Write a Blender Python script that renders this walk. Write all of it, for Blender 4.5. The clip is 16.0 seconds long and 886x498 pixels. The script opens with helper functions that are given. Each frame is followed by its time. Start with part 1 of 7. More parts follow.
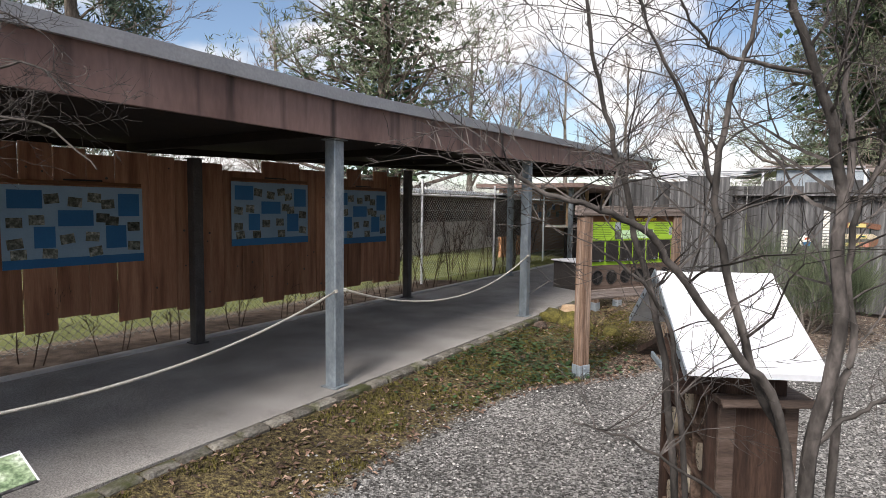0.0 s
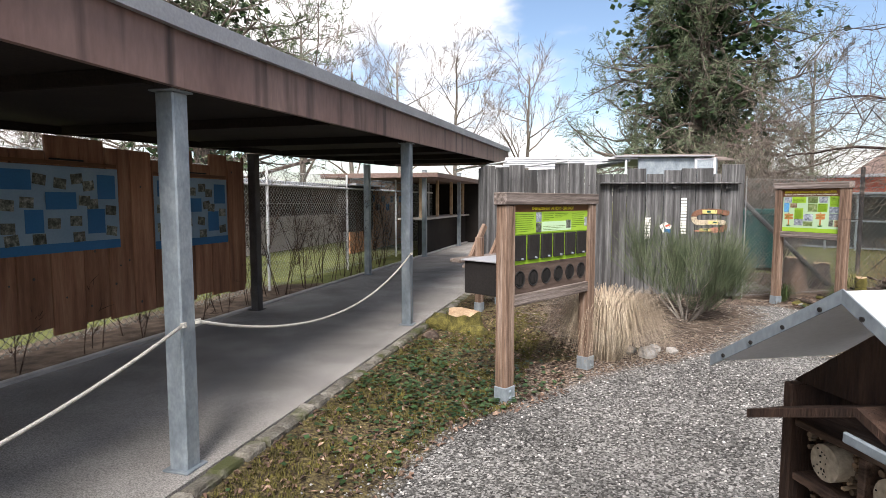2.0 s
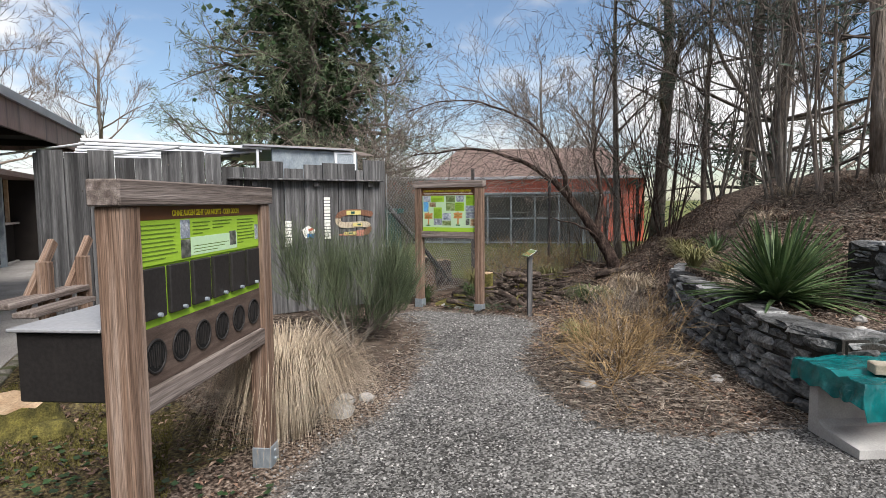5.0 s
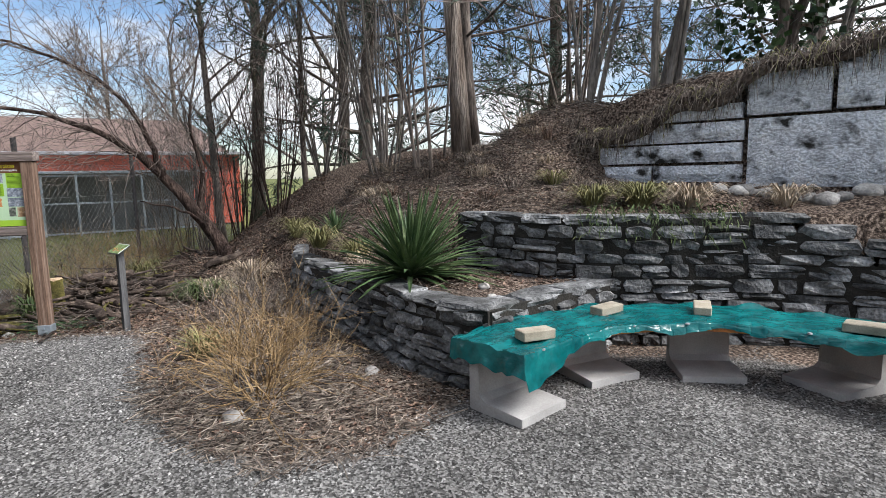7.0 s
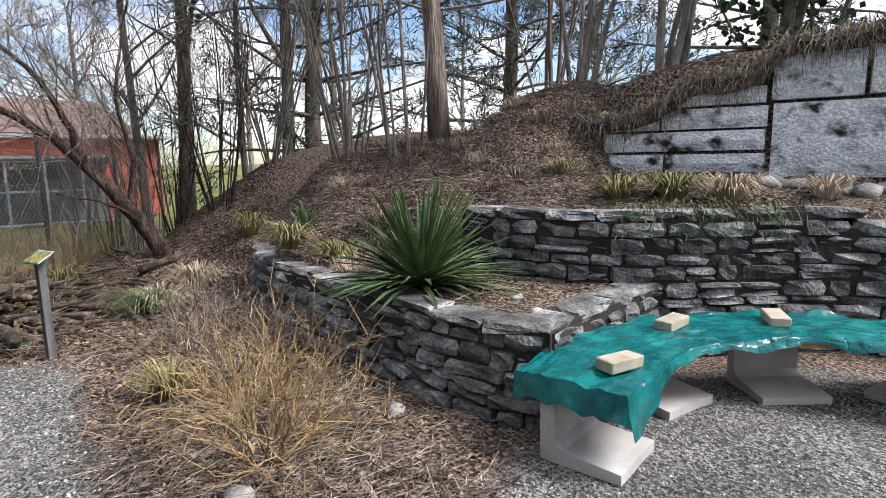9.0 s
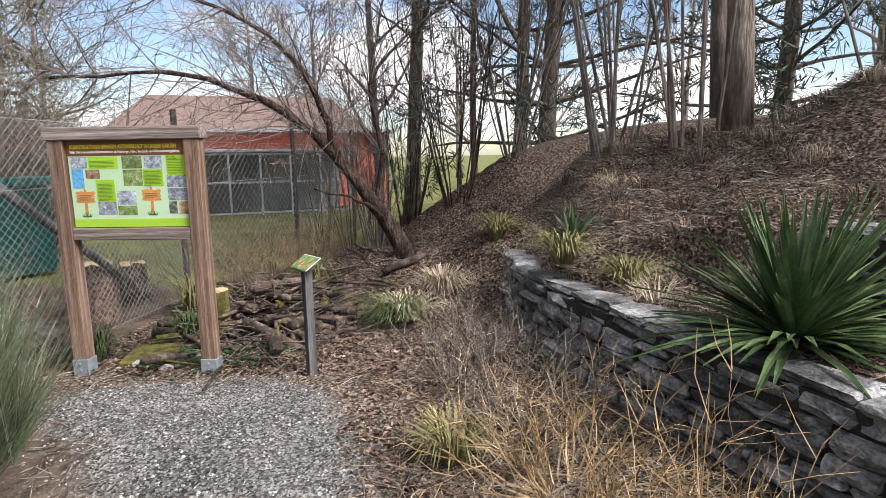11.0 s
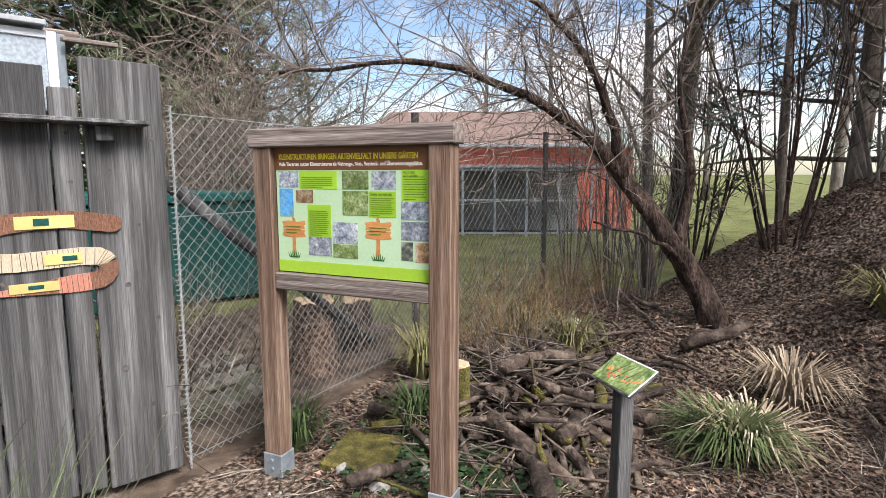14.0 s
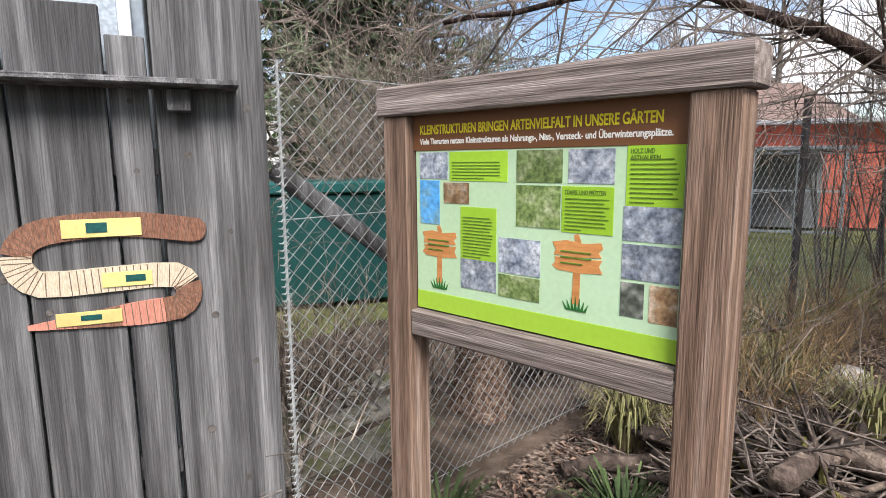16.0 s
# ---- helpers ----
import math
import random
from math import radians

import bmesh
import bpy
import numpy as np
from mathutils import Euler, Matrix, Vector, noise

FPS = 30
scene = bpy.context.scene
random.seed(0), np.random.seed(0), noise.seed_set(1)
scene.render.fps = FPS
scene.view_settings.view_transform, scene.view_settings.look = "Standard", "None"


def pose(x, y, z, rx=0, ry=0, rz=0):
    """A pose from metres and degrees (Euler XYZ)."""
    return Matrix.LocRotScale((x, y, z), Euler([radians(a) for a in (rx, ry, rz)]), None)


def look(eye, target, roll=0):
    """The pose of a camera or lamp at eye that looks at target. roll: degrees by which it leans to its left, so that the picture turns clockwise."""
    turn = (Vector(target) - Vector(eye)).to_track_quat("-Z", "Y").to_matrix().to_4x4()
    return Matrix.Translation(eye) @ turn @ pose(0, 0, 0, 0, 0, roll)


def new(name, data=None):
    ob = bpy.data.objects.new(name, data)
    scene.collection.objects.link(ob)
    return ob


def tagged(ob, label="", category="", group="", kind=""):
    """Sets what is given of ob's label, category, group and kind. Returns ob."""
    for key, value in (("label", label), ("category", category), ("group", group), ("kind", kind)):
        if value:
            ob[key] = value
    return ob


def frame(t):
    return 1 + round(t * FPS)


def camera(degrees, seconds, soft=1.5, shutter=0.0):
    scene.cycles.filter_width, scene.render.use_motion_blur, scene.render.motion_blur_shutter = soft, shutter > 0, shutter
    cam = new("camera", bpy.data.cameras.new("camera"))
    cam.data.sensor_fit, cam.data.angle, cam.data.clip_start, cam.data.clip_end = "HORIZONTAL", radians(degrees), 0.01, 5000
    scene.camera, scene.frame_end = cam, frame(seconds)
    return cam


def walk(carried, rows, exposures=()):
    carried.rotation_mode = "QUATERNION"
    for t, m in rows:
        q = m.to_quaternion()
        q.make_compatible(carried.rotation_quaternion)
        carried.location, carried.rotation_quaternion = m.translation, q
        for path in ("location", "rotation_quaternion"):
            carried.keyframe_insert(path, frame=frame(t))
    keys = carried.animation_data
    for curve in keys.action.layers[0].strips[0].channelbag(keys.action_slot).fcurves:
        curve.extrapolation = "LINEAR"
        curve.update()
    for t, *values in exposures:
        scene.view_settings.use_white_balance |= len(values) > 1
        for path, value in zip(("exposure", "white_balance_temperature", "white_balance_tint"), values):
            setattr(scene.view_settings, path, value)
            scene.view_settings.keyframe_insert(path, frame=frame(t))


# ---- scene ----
cam = camera(75.7, 16.0, 0.5)
PATH = [
    (0, (0.027, -0.037, 1.594), (0.018, 1.957, 1.447), 0.7),
    (0.5, (-0.121, 0.267, 1.554), (0.008, 2.255, 1.377), 0.5),
    (1, (-0.291, 0.59, 1.578), (-0.035, 2.565, 1.391), 0.2),
    (1.5, (-0.361, 0.917, 1.561), (0.028, 2.872, 1.394), 0.1),
    (2, (-0.392, 1.27, 1.556), (0.185, 3.177, 1.389), 0.0),
    (2.5, (-0.429, 1.679, 1.523), (0.321, 3.524, 1.351), -0.2),
    (3, (-0.359, 2.024, 1.533), (0.539, 3.802, 1.352), -0.4),
    (3.2, (-0.302, 2.164, 1.522), (0.665, 3.905, 1.341), -0.4),
    (5.3, (0.411, 3.304, 1.536), (2.166, 4.247, 1.362), -0.7),
    (5.5, (0.499, 3.367, 1.531), (2.315, 4.186, 1.348), -0.9),
    (6, (0.695, 3.548, 1.531), (2.622, 4.045, 1.328), -1.1),
    (6.5, (0.923, 3.658, 1.514), (2.903, 3.812, 1.282), -1.2),
    (7, (1.159, 3.748, 1.519), (3.133, 3.555, 1.261), -1.2),
    (7.5, (1.361, 3.911, 1.521), (3.293, 3.469, 1.253), -1.1),
    (8, (1.528, 4.074, 1.549), (3.43, 3.515, 1.282), -1.1),
    (8.5, (1.823, 4.198, 1.565), (3.731, 3.663, 1.295), -0.9),
    (9, (2.103, 4.359, 1.545), (4.027, 3.905, 1.238), -1.0),
    (9.5, (2.391, 4.583, 1.543), (4.341, 4.29, 1.209), -1.0),
    (10, (2.676, 4.774, 1.531), (4.644, 4.658, 1.192), -1.0),
    (10.2, (2.799, 4.843, 1.541), (4.77, 4.794, 1.207), -1.1),
    (12.3, (4.0, 5.449, 1.625), (5.898, 5.994, 1.309), 0.0),
    (12.5, (4.113, 5.54, 1.617), (5.998, 6.133, 1.308), -0.0),
    (13, (4.393, 5.775, 1.611), (6.237, 6.499, 1.335), -0.1),
    (13.5, (4.7, 5.952, 1.593), (6.501, 6.781, 1.334), 0.1),
    (14, (4.988, 6.098, 1.605), (6.749, 7.011, 1.344), -0.0),
    (14.5, (5.281, 6.319, 1.599), (6.989, 7.322, 1.322), -0.1),
    (15, (5.542, 6.493, 1.605), (7.166, 7.624, 1.317), -0.2),
    (15.5, (5.827, 6.628, 1.608), (7.336, 7.907, 1.314), -0.5),
    (16, (5.975, 6.805, 1.59), (7.348, 8.227, 1.287), -0.5),
]
walk(cam, [(t, look(eye, target, roll)) for t, eye, target, roll in PATH], [(0, 0.8, 6600, 12), (1.5, 1.1, 6600, 12), (3.2, 1.0, 6550, 12), (5.5, 0.64, 6400, 10), (7, 0.85, 6200, 10), (9.5, 1.15, 6350, 12), (12.5, 1.14, 6550, 12), (16, 1.17, 6400, 12)])

# ---- world, sun, exposure ----
SUN_EL, SUN_AZ = 47.0, 206.0
w = bpy.data.worlds.new("sky")
scene.world = w
w.use_nodes = True
wn = w.node_tree.nodes
sky = wn.new("ShaderNodeTexSky")
sky.sky_type = "NISHITA"
sky.sun_disc = False
sky.sun_elevation = radians(SUN_EL)
sky.sun_rotation = radians(SUN_AZ)
sky.air_density, sky.dust_density, sky.ozone_density = 1.0, 0.6, 1.5
w.node_tree.links.new(sky.outputs[0], wn["Background"].inputs[0])
wn["Background"].inputs[1].default_value = 0.088
sun = new("sun", bpy.data.lights.new("sun", "SUN"))
sun.data.energy, sun.data.angle, sun.data.color = 3.4, radians(26), (1.0, 0.965, 0.92)
az = radians(SUN_AZ)
sun.matrix_world = look((0, 0, 30), Vector((0, 0, 30)) - Vector((math.sin(az) * math.cos(radians(SUN_EL)), math.cos(az) * math.cos(radians(SUN_EL)), math.sin(radians(SUN_EL)))))


# ---- materials ----
def pmat(name, cols, scale=6.0, stretch=(1, 1, 1), rough=0.8, bump=0.3, fine=60.0, metal=0.0, rnd=0.12, contrast=0.25, spec=0.3, island=False, dist=0.02, stain=None):
    m = bpy.data.materials.new(name)
    m.use_nodes = True
    nt = m.node_tree
    N, L = nt.nodes, nt.links
    b = N["Principled BSDF"]
    b.inputs["Roughness"].default_value, b.inputs["Metallic"].default_value = rough, metal
    b.inputs["Specular IOR Level"].default_value = spec
    tc, mp, oi = N.new("ShaderNodeTexCoord"), N.new("ShaderNodeMapping"), N.new("ShaderNodeObjectInfo")
    mp.inputs["Scale"].default_value = stretch
    L.new(tc.outputs["Object"], mp.inputs["Vector"])
    off = N.new("ShaderNodeVectorMath")
    off.operation = "MULTIPLY_ADD"
    off.inputs[1].default_value = (1, 1, 1)
    L.new(mp.outputs[0], off.inputs[0])
    sc = N.new("ShaderNodeMath")
    sc.operation = "MULTIPLY"
    sc.inputs[1].default_value = 37.0
    L.new(oi.outputs["Random"], sc.inputs[0])
    L.new(sc.outputs[0], off.inputs[2])
    n1, n2 = N.new("ShaderNodeTexNoise"), N.new("ShaderNodeTexNoise")
    n1.inputs["Scale"].default_value, n1.inputs["Detail"].default_value = scale, 6
    n2.inputs["Scale"].default_value, n2.inputs["Detail"].default_value = fine, 3
    L.new(off.outputs[0], n1.inputs["Vector"])
    L.new(off.outputs[0], n2.inputs["Vector"])
    ramp = N.new("ShaderNodeValToRGB")
    els = ramp.color_ramp.elements
    k = len(cols)
    for i, c in enumerate(cols):
        pos = 0.28 + 0.44 * i / max(1, k - 1)
        e = els[i] if i < 2 else els.new(pos)
        e.position, e.color = pos, (*c, 1)
    if k == 1:
        els[1].color = (*cols[0], 1)
    L.new(n1.outputs["Fac"], ramp.inputs["Fac"])
    mr = N.new("ShaderNodeMapRange")
    mr.inputs["From Min"].default_value, mr.inputs["From Max"].default_value = 0.3, 0.7
    mr.inputs["To Min"].default_value, mr.inputs["To Max"].default_value = 1 - contrast, 1 + contrast
    L.new(n2.outputs["Fac"], mr.inputs["Value"])
    hs = N.new("ShaderNodeHueSaturation")
    L.new(ramp.outputs["Color"], hs.inputs["Color"])
    rr = N.new("ShaderNodeMapRange")
    rr.inputs["To Min"].default_value, rr.inputs["To Max"].default_value = 1 - rnd, 1 + rnd
    if island:
        ge = N.new("ShaderNodeNewGeometry")
        L.new(ge.outputs["Random Per Island"], rr.inputs["Value"])
    else:
        L.new(oi.outputs["Random"], rr.inputs["Value"])
    mu = N.new("ShaderNodeMath")
    mu.operation = "MULTIPLY"
    L.new(mr.outputs[0], mu.inputs[0])
    L.new(rr.outputs[0], mu.inputs[1])
    L.new(mu.outputs[0], hs.inputs["Value"])
    out = hs.outputs["Color"]
    if stain:
        col, sscale, sstretch, lo, hi = stain
        m3, n3, r3, mx = N.new("ShaderNodeMapping"), N.new("ShaderNodeTexNoise"), N.new("ShaderNodeMapRange"), N.new("ShaderNodeMix")
        m3.inputs["Scale"].default_value = sstretch
        n3.inputs["Scale"].default_value, n3.inputs["Detail"].default_value = sscale, 7
        r3.inputs["From Min"].default_value, r3.inputs["From Max"].default_value = lo, hi
        mx.data_type = "RGBA"
        L.new(tc.outputs["Object"], m3.inputs["Vector"])
        of3 = N.new("ShaderNodeVectorMath")
        L.new(m3.outputs[0], of3.inputs[0])
        L.new(sc.outputs[0], of3.inputs[1])
        L.new(of3.outputs[0], n3.inputs["Vector"])
        L.new(n3.outputs["Fac"], r3.inputs["Value"])
        L.new(r3.outputs[0], mx.inputs["Factor"])
        L.new(out, mx.inputs["A"])
        mx.inputs["B"].default_value = (*col, 1)
        out = mx.outputs["Result"]
    L.new(out, b.inputs["Base Color"])
    if bump:
        ad = N.new("ShaderNodeMath")
        ad.operation = "ADD"
        L.new(n1.outputs["Fac"], ad.inputs[0])
        L.new(n2.outputs["Fac"], ad.inputs[1])
        bp = N.new("ShaderNodeBump")
        bp.inputs["Strength"].default_value, bp.inputs["Distance"].default_value = bump, dist
        L.new(ad.outputs[0], bp.inputs["Height"])
        L.new(bp.outputs[0], b.inputs["Normal"])
    return m


M = {}
M["asphalt"] = pmat("asphalt", [(0.20, 0.186, 0.175), (0.285, 0.266, 0.25), (0.37, 0.347, 0.327)], 1.6, rough=0.85, bump=0.35, fine=120, contrast=0.5, dist=0.004)
M["pebble"] = pmat("pebble", [(0.07, 0.068, 0.066), (0.18, 0.174, 0.167), (0.43, 0.416, 0.40)], 25, rough=0.8, bump=0.1, rnd=0.65, contrast=0.2, island=True)
M["litter"] = pmat("dead_leaves", [(0.03, 0.019, 0.014), (0.135, 0.083, 0.06), (0.34, 0.24, 0.175)], 12, rough=0.6, bump=0.1, rnd=0.8, island=True)
M["twig"] = pmat("twig_bark", [(0.05, 0.038, 0.031), (0.15, 0.122, 0.10), (0.34, 0.29, 0.24)], 14, rough=0.9, bump=0.2, rnd=0.75, island=True)
M["bark_dark"] = pmat("dark_bark", [(0.05, 0.041, 0.035), (0.125, 0.10, 0.085), (0.23, 0.19, 0.16)], 9, (1, 1, 0.25), 0.9, 0.7, 40, contrast=0.35)
M["bark_pine"] = pmat("pine_bark", [(0.09, 0.065, 0.05), (0.20, 0.155, 0.125), (0.33, 0.28, 0.24)], 9, (1, 1, 0.16), 0.9, 1.0, 45, contrast=0.4, dist=0.04)
M["bark_red"] = pmat("reddish_bark", [(0.02, 0.015, 0.013), (0.055, 0.038, 0.032), (0.12, 0.085, 0.07)], 10, (1, 1, 0.4), 0.95, 1.0, 45, contrast=0.5, spec=0.1, dist=0.04)
M["bark_hazel"] = pmat("hazel_bark", [(0.022, 0.02, 0.018), (0.062, 0.054, 0.049), (0.15, 0.13, 0.12)], 12, (1, 1, 0.5), 0.85, 0.5, 50, contrast=0.35)
M["bark_grey"] = pmat("grey_bark", [(0.065, 0.056, 0.049), (0.15, 0.13, 0.112), (0.27, 0.24, 0.21)], 8, (1, 1, 0.3), 0.9, 0.5, 40, contrast=0.3)
M["needle"] = pmat("needles", [(0.06, 0.08, 0.045), (0.12, 0.145, 0.085), (0.20, 0.22, 0.14)], 2, rough=0.7, bump=0, rnd=0.4, island=True)
M["needle_dark"] = pmat("dark_needles", [(0.03, 0.05, 0.034), (0.06, 0.085, 0.06), (0.10, 0.125, 0.095)], 2, rough=0.7, bump=0, rnd=0.4, island=True)
M["ivy"] = pmat("ivy_leaf", [(0.012, 0.028, 0.010), (0.03, 0.06, 0.022), (0.055, 0.09, 0.035)], 3, rough=0.45, bump=0, rnd=0.5, island=True)
M["yucca"] = pmat("yucca_leaf", [(0.025, 0.05, 0.02), (0.06, 0.10, 0.038), (0.16, 0.20, 0.09)], 4, rough=0.5, bump=0.05, rnd=0.4, island=True)
M["grass_dry"] = pmat("dry_grass", [(0.22, 0.165, 0.115), (0.37, 0.295, 0.215), (0.54, 0.455, 0.35)], 3, rough=0.8, bump=0, rnd=0.35, island=True)
M["grass_olive"] = pmat("olive_grass", [(0.10, 0.10, 0.04), (0.20, 0.19, 0.08), (0.34, 0.29, 0.15)], 3, rough=0.8, bump=0, rnd=0.4, island=True)
M["grass_green"] = pmat("green_grass", [(0.03, 0.055, 0.016), (0.065, 0.09, 0.032), (0.13, 0.145, 0.06)], 3, rough=0.8, bump=0, rnd=0.4, island=True)
M["broom"] = pmat("broom_stem", [(0.04, 0.055, 0.028), (0.08, 0.10, 0.055), (0.14, 0.155, 0.095)], 3, rough=0.8, bump=0, rnd=0.4, island=True)
M["shrub_twig"] = pmat("golden_twig", [(0.12, 0.075, 0.035), (0.25, 0.165, 0.08), (0.40, 0.29, 0.16)], 4, rough=0.8, bump=0, rnd=0.4, island=True)
M["moss"] = pmat("moss", [(0.045, 0.04, 0.014), (0.105, 0.092, 0.026), (0.20, 0.17, 0.045)], 14, rough=0.95, bump=0.8, fine=90, contrast=0.4)
M["stone"] = pmat("wall_stone", [(0.045, 0.045, 0.046), (0.14, 0.14, 0.14), (0.32, 0.32, 0.32)], 5, rough=0.9, bump=0.9, fine=38, rnd=0.5, contrast=0.45, dist=0.03, stain=((0.05, 0.05, 0.046), 3.0, (1, 1, 1), 0.56, 0.72))
# near-black backing, the shade in the open stone gaps as a colour
M["core"] = pmat("wall_gap_shade", [(0.02, 0.018, 0.016), (0.04, 0.036, 0.03)], 8, rough=0.95, bump=0.6)
M["white_stone"] = pmat("limestone_block", [(0.50, 0.51, 0.53), (0.78, 0.79, 0.82), (0.88, 0.89, 0.91)], 7, rough=0.9, bump=1.0, fine=40, rnd=0.1, contrast=0.3, dist=0.05, stain=((0.03, 0.028, 0.024), 4.5, (1, 1, 1.2), 0.55, 0.66))
M["concrete"] = pmat("concrete", [(0.36, 0.345, 0.33), (0.44, 0.425, 0.41), (0.50, 0.485, 0.465)], 5, rough=0.9, bump=0.2, fine=90, contrast=0.1, dist=0.005)
M["brick"] = pmat("sand_brick", [(0.26, 0.225, 0.17), (0.34, 0.30, 0.235), (0.42, 0.375, 0.30)], 12, rough=0.9, bump=0.3, fine=120, contrast=0.15, dist=0.005)
M["tarp"] = pmat("tarpaulin", [(0.0, 0.055, 0.06), (0.003, 0.105, 0.108), (0.01, 0.185, 0.185)], 5, rough=0.24, bump=0.35, fine=22, contrast=0.15, spec=0.5)
M["wood_brown"] = pmat("brown_board", [(0.17, 0.078, 0.047), (0.31, 0.15, 0.09), (0.41, 0.225, 0.14)], 3, (4, 4, 0.35), 0.75, 0.25, 30, rnd=0.22, contrast=0.12, dist=0.006)
M["wood_grey"] = pmat("weathered_board", [(0.034, 0.033, 0.034), (0.10, 0.098, 0.099), (0.235, 0.232, 0.233)], 2.2, (9, 9, 0.22), 0.85, 0.9, 30, rnd=0.28, contrast=0.38, dist=0.008, stain=((0.035, 0.033, 0.032), 1.3, (3.0, 3.0, 0.4), 0.52, 0.74))
M["board_knot"] = pmat("board_knot", [(0.05, 0.043, 0.04), (0.13, 0.115, 0.105)], 40, rough=0.9, bump=0.4)
M["timber"] = pmat("timber_post", [(0.085, 0.050, 0.034), (0.20, 0.128, 0.090), (0.34, 0.255, 0.205)], 3.2, (11, 11, 0.3), 0.8, 0.6, 26, rnd=0.15, contrast=0.5, dist=0.006)
M["timber_h"] = pmat("timber_rail", [(0.075, 0.056, 0.047), (0.18, 0.145, 0.128), (0.33, 0.28, 0.255)], 3.2, (0.3, 11, 11), 0.8, 0.6, 26, rnd=0.15, contrast=0.5, dist=0.006)
M["galv"] = pmat("galvanised_steel", [(0.20, 0.235, 0.265), (0.28, 0.32, 0.355), (0.38, 0.42, 0.45)], 9, (1, 1, 0.6), 0.5, 0.1, 60, metal=0.35, contrast=0.12)
M["dark_post"] = pmat("dark_painted_post", [(0.05, 0.045, 0.045), (0.08, 0.075, 0.075)], 8, rough=0.6, bump=0.1)
M["fascia"] = pmat("brown_painted_metal", [(0.18, 0.108, 0.094), (0.25, 0.158, 0.138), (0.29, 0.19, 0.165)], 1.6, (1, 1, 0.3), 0.5, 0.08, 30, contrast=0.12, stain=((0.04, 0.028, 0.025), 2.2, (2.6, 2.6, 0.22), 0.52, 0.72))
M["roof_metal"] = pmat("grey_roof_edge", [(0.34, 0.34, 0.36), (0.45, 0.45, 0.47)], 3, rough=0.45, bump=0.05, metal=0.3, contrast=0.1)
# dark brown lowered to near black, carrying the shade under the roof
M["soffit"] = pmat("shade_dark_brown", [(0.012, 0.009, 0.008), (0.022, 0.017, 0.014)], 3, rough=0.9, bump=0.1)
M["rope"] = pmat("white_rope", [(0.55, 0.52, 0.46), (0.68, 0.65, 0.6)], 60, rough=0.9, bump=0.5, fine=200)
M["paper_blue"] = pmat("poster_pale_blue", [(0.21, 0.33, 0.46), (0.29, 0.41, 0.53)], 3, rough=0.55, bump=0, contrast=0.04)
M["blue"] = pmat("poster_blue", [(0.02, 0.12, 0.29), (0.03, 0.15, 0.34)], 3, rough=0.5, bump=0, contrast=0.05)
M["photo"] = pmat("photo_print", [(0.02, 0.025, 0.02), (0.10, 0.11, 0.09), (0.30, 0.30, 0.27)], 22, rough=0.5, bump=0, rnd=0.5, contrast=0.5, fine=60)
M["photo_blue"] = pmat("photo_print_sky", [(0.05, 0.25, 0.60), (0.12, 0.40, 0.75), (0.30, 0.35, 0.10)], 9, rough=0.5, bump=0, contrast=0.3)
M["photo_grey"] = pmat("photo_print_grey", [(0.10, 0.12, 0.16), (0.28, 0.31, 0.36), (0.50, 0.52, 0.55)], 26, rough=0.5, bump=0, rnd=0.3, contrast=0.5, fine=90)
M["photo_green"] = pmat("photo_print_green", [(0.06, 0.10, 0.03), (0.18, 0.25, 0.08), (0.38, 0.42, 0.24)], 20, rough=0.5, bump=0, rnd=0.3, contrast=0.4, fine=80)
M["photo_meadow"] = pmat("photo_print_meadow", [(0.10, 0.16, 0.08), (0.28, 0.36, 0.22), (0.55, 0.60, 0.50)], 20, rough=0.5, bump=0, rnd=0.3, contrast=0.4, fine=80)
M["photo_warm"] = pmat("photo_print_warm", [(0.10, 0.05, 0.025), (0.30, 0.19, 0.10), (0.5, 0.42, 0.33)], 24, rough=0.5, bump=0, rnd=0.3, contrast=0.4, fine=80)
M["lime"] = pmat("lime_green_print", [(0.33, 0.53, 0.045), (0.36, 0.57, 0.055)], 2, rough=0.5, bump=0, contrast=0.04)
M["lime_pale"] = pmat("pale_green_print", [(0.45, 0.62, 0.38), (0.50, 0.68, 0.45)], 2, rough=0.5, bump=0, contrast=0.04)
M["lime_mid"] = pmat("mid_green_print", [(0.28, 0.48, 0.03), (0.31, 0.52, 0.04)], 2, rough=0.5, bump=0, contrast=0.04)
M["text_dark"] = pmat("dark_print", [(0.10, 0.17, 0.02)], 2, bump=0)
M["text_yellow"] = pmat("yellow_print", [(0.75, 0.62, 0.03)], 2, bump=0, contrast=0.02, rnd=0)
M["text_white"] = pmat("white_print", [(0.75, 0.74, 0.68)], 2, bump=0, contrast=0.02, rnd=0)
M["brown_print"] = pmat("brown_print", [(0.13, 0.055, 0.022), (0.15, 0.065, 0.028)], 2, rough=0.5, bump=0, contrast=0.04)
M["orange_print"] = pmat("orange_print", [(0.46, 0.19, 0.06), (0.58, 0.26, 0.09)], 12, (1, 1, 6), rough=0.5, bump=0, contrast=0.1)
M["leaf_print"] = pmat("leaf_green_print", [(0.015, 0.10, 0.02), (0.03, 0.15, 0.03)], 8, rough=0.5, bump=0, contrast=0.1)
M["black"] = pmat("black_plate", [(0.018, 0.016, 0.016), (0.028, 0.025, 0.024)], 5, rough=0.5, bump=0.05)
# near black for flat pieces that stand for the shade inside recesses
M["hole"] = pmat("hole_shade_black", [(0.006, 0.006, 0.006)], 5, rough=0.9, bump=0)
M["darkwood"] = pmat("dark_brown_panel", [(0.045, 0.032, 0.027), (0.07, 0.05, 0.042)], 5, (6, 1, 1), rough=0.6, bump=0.1)
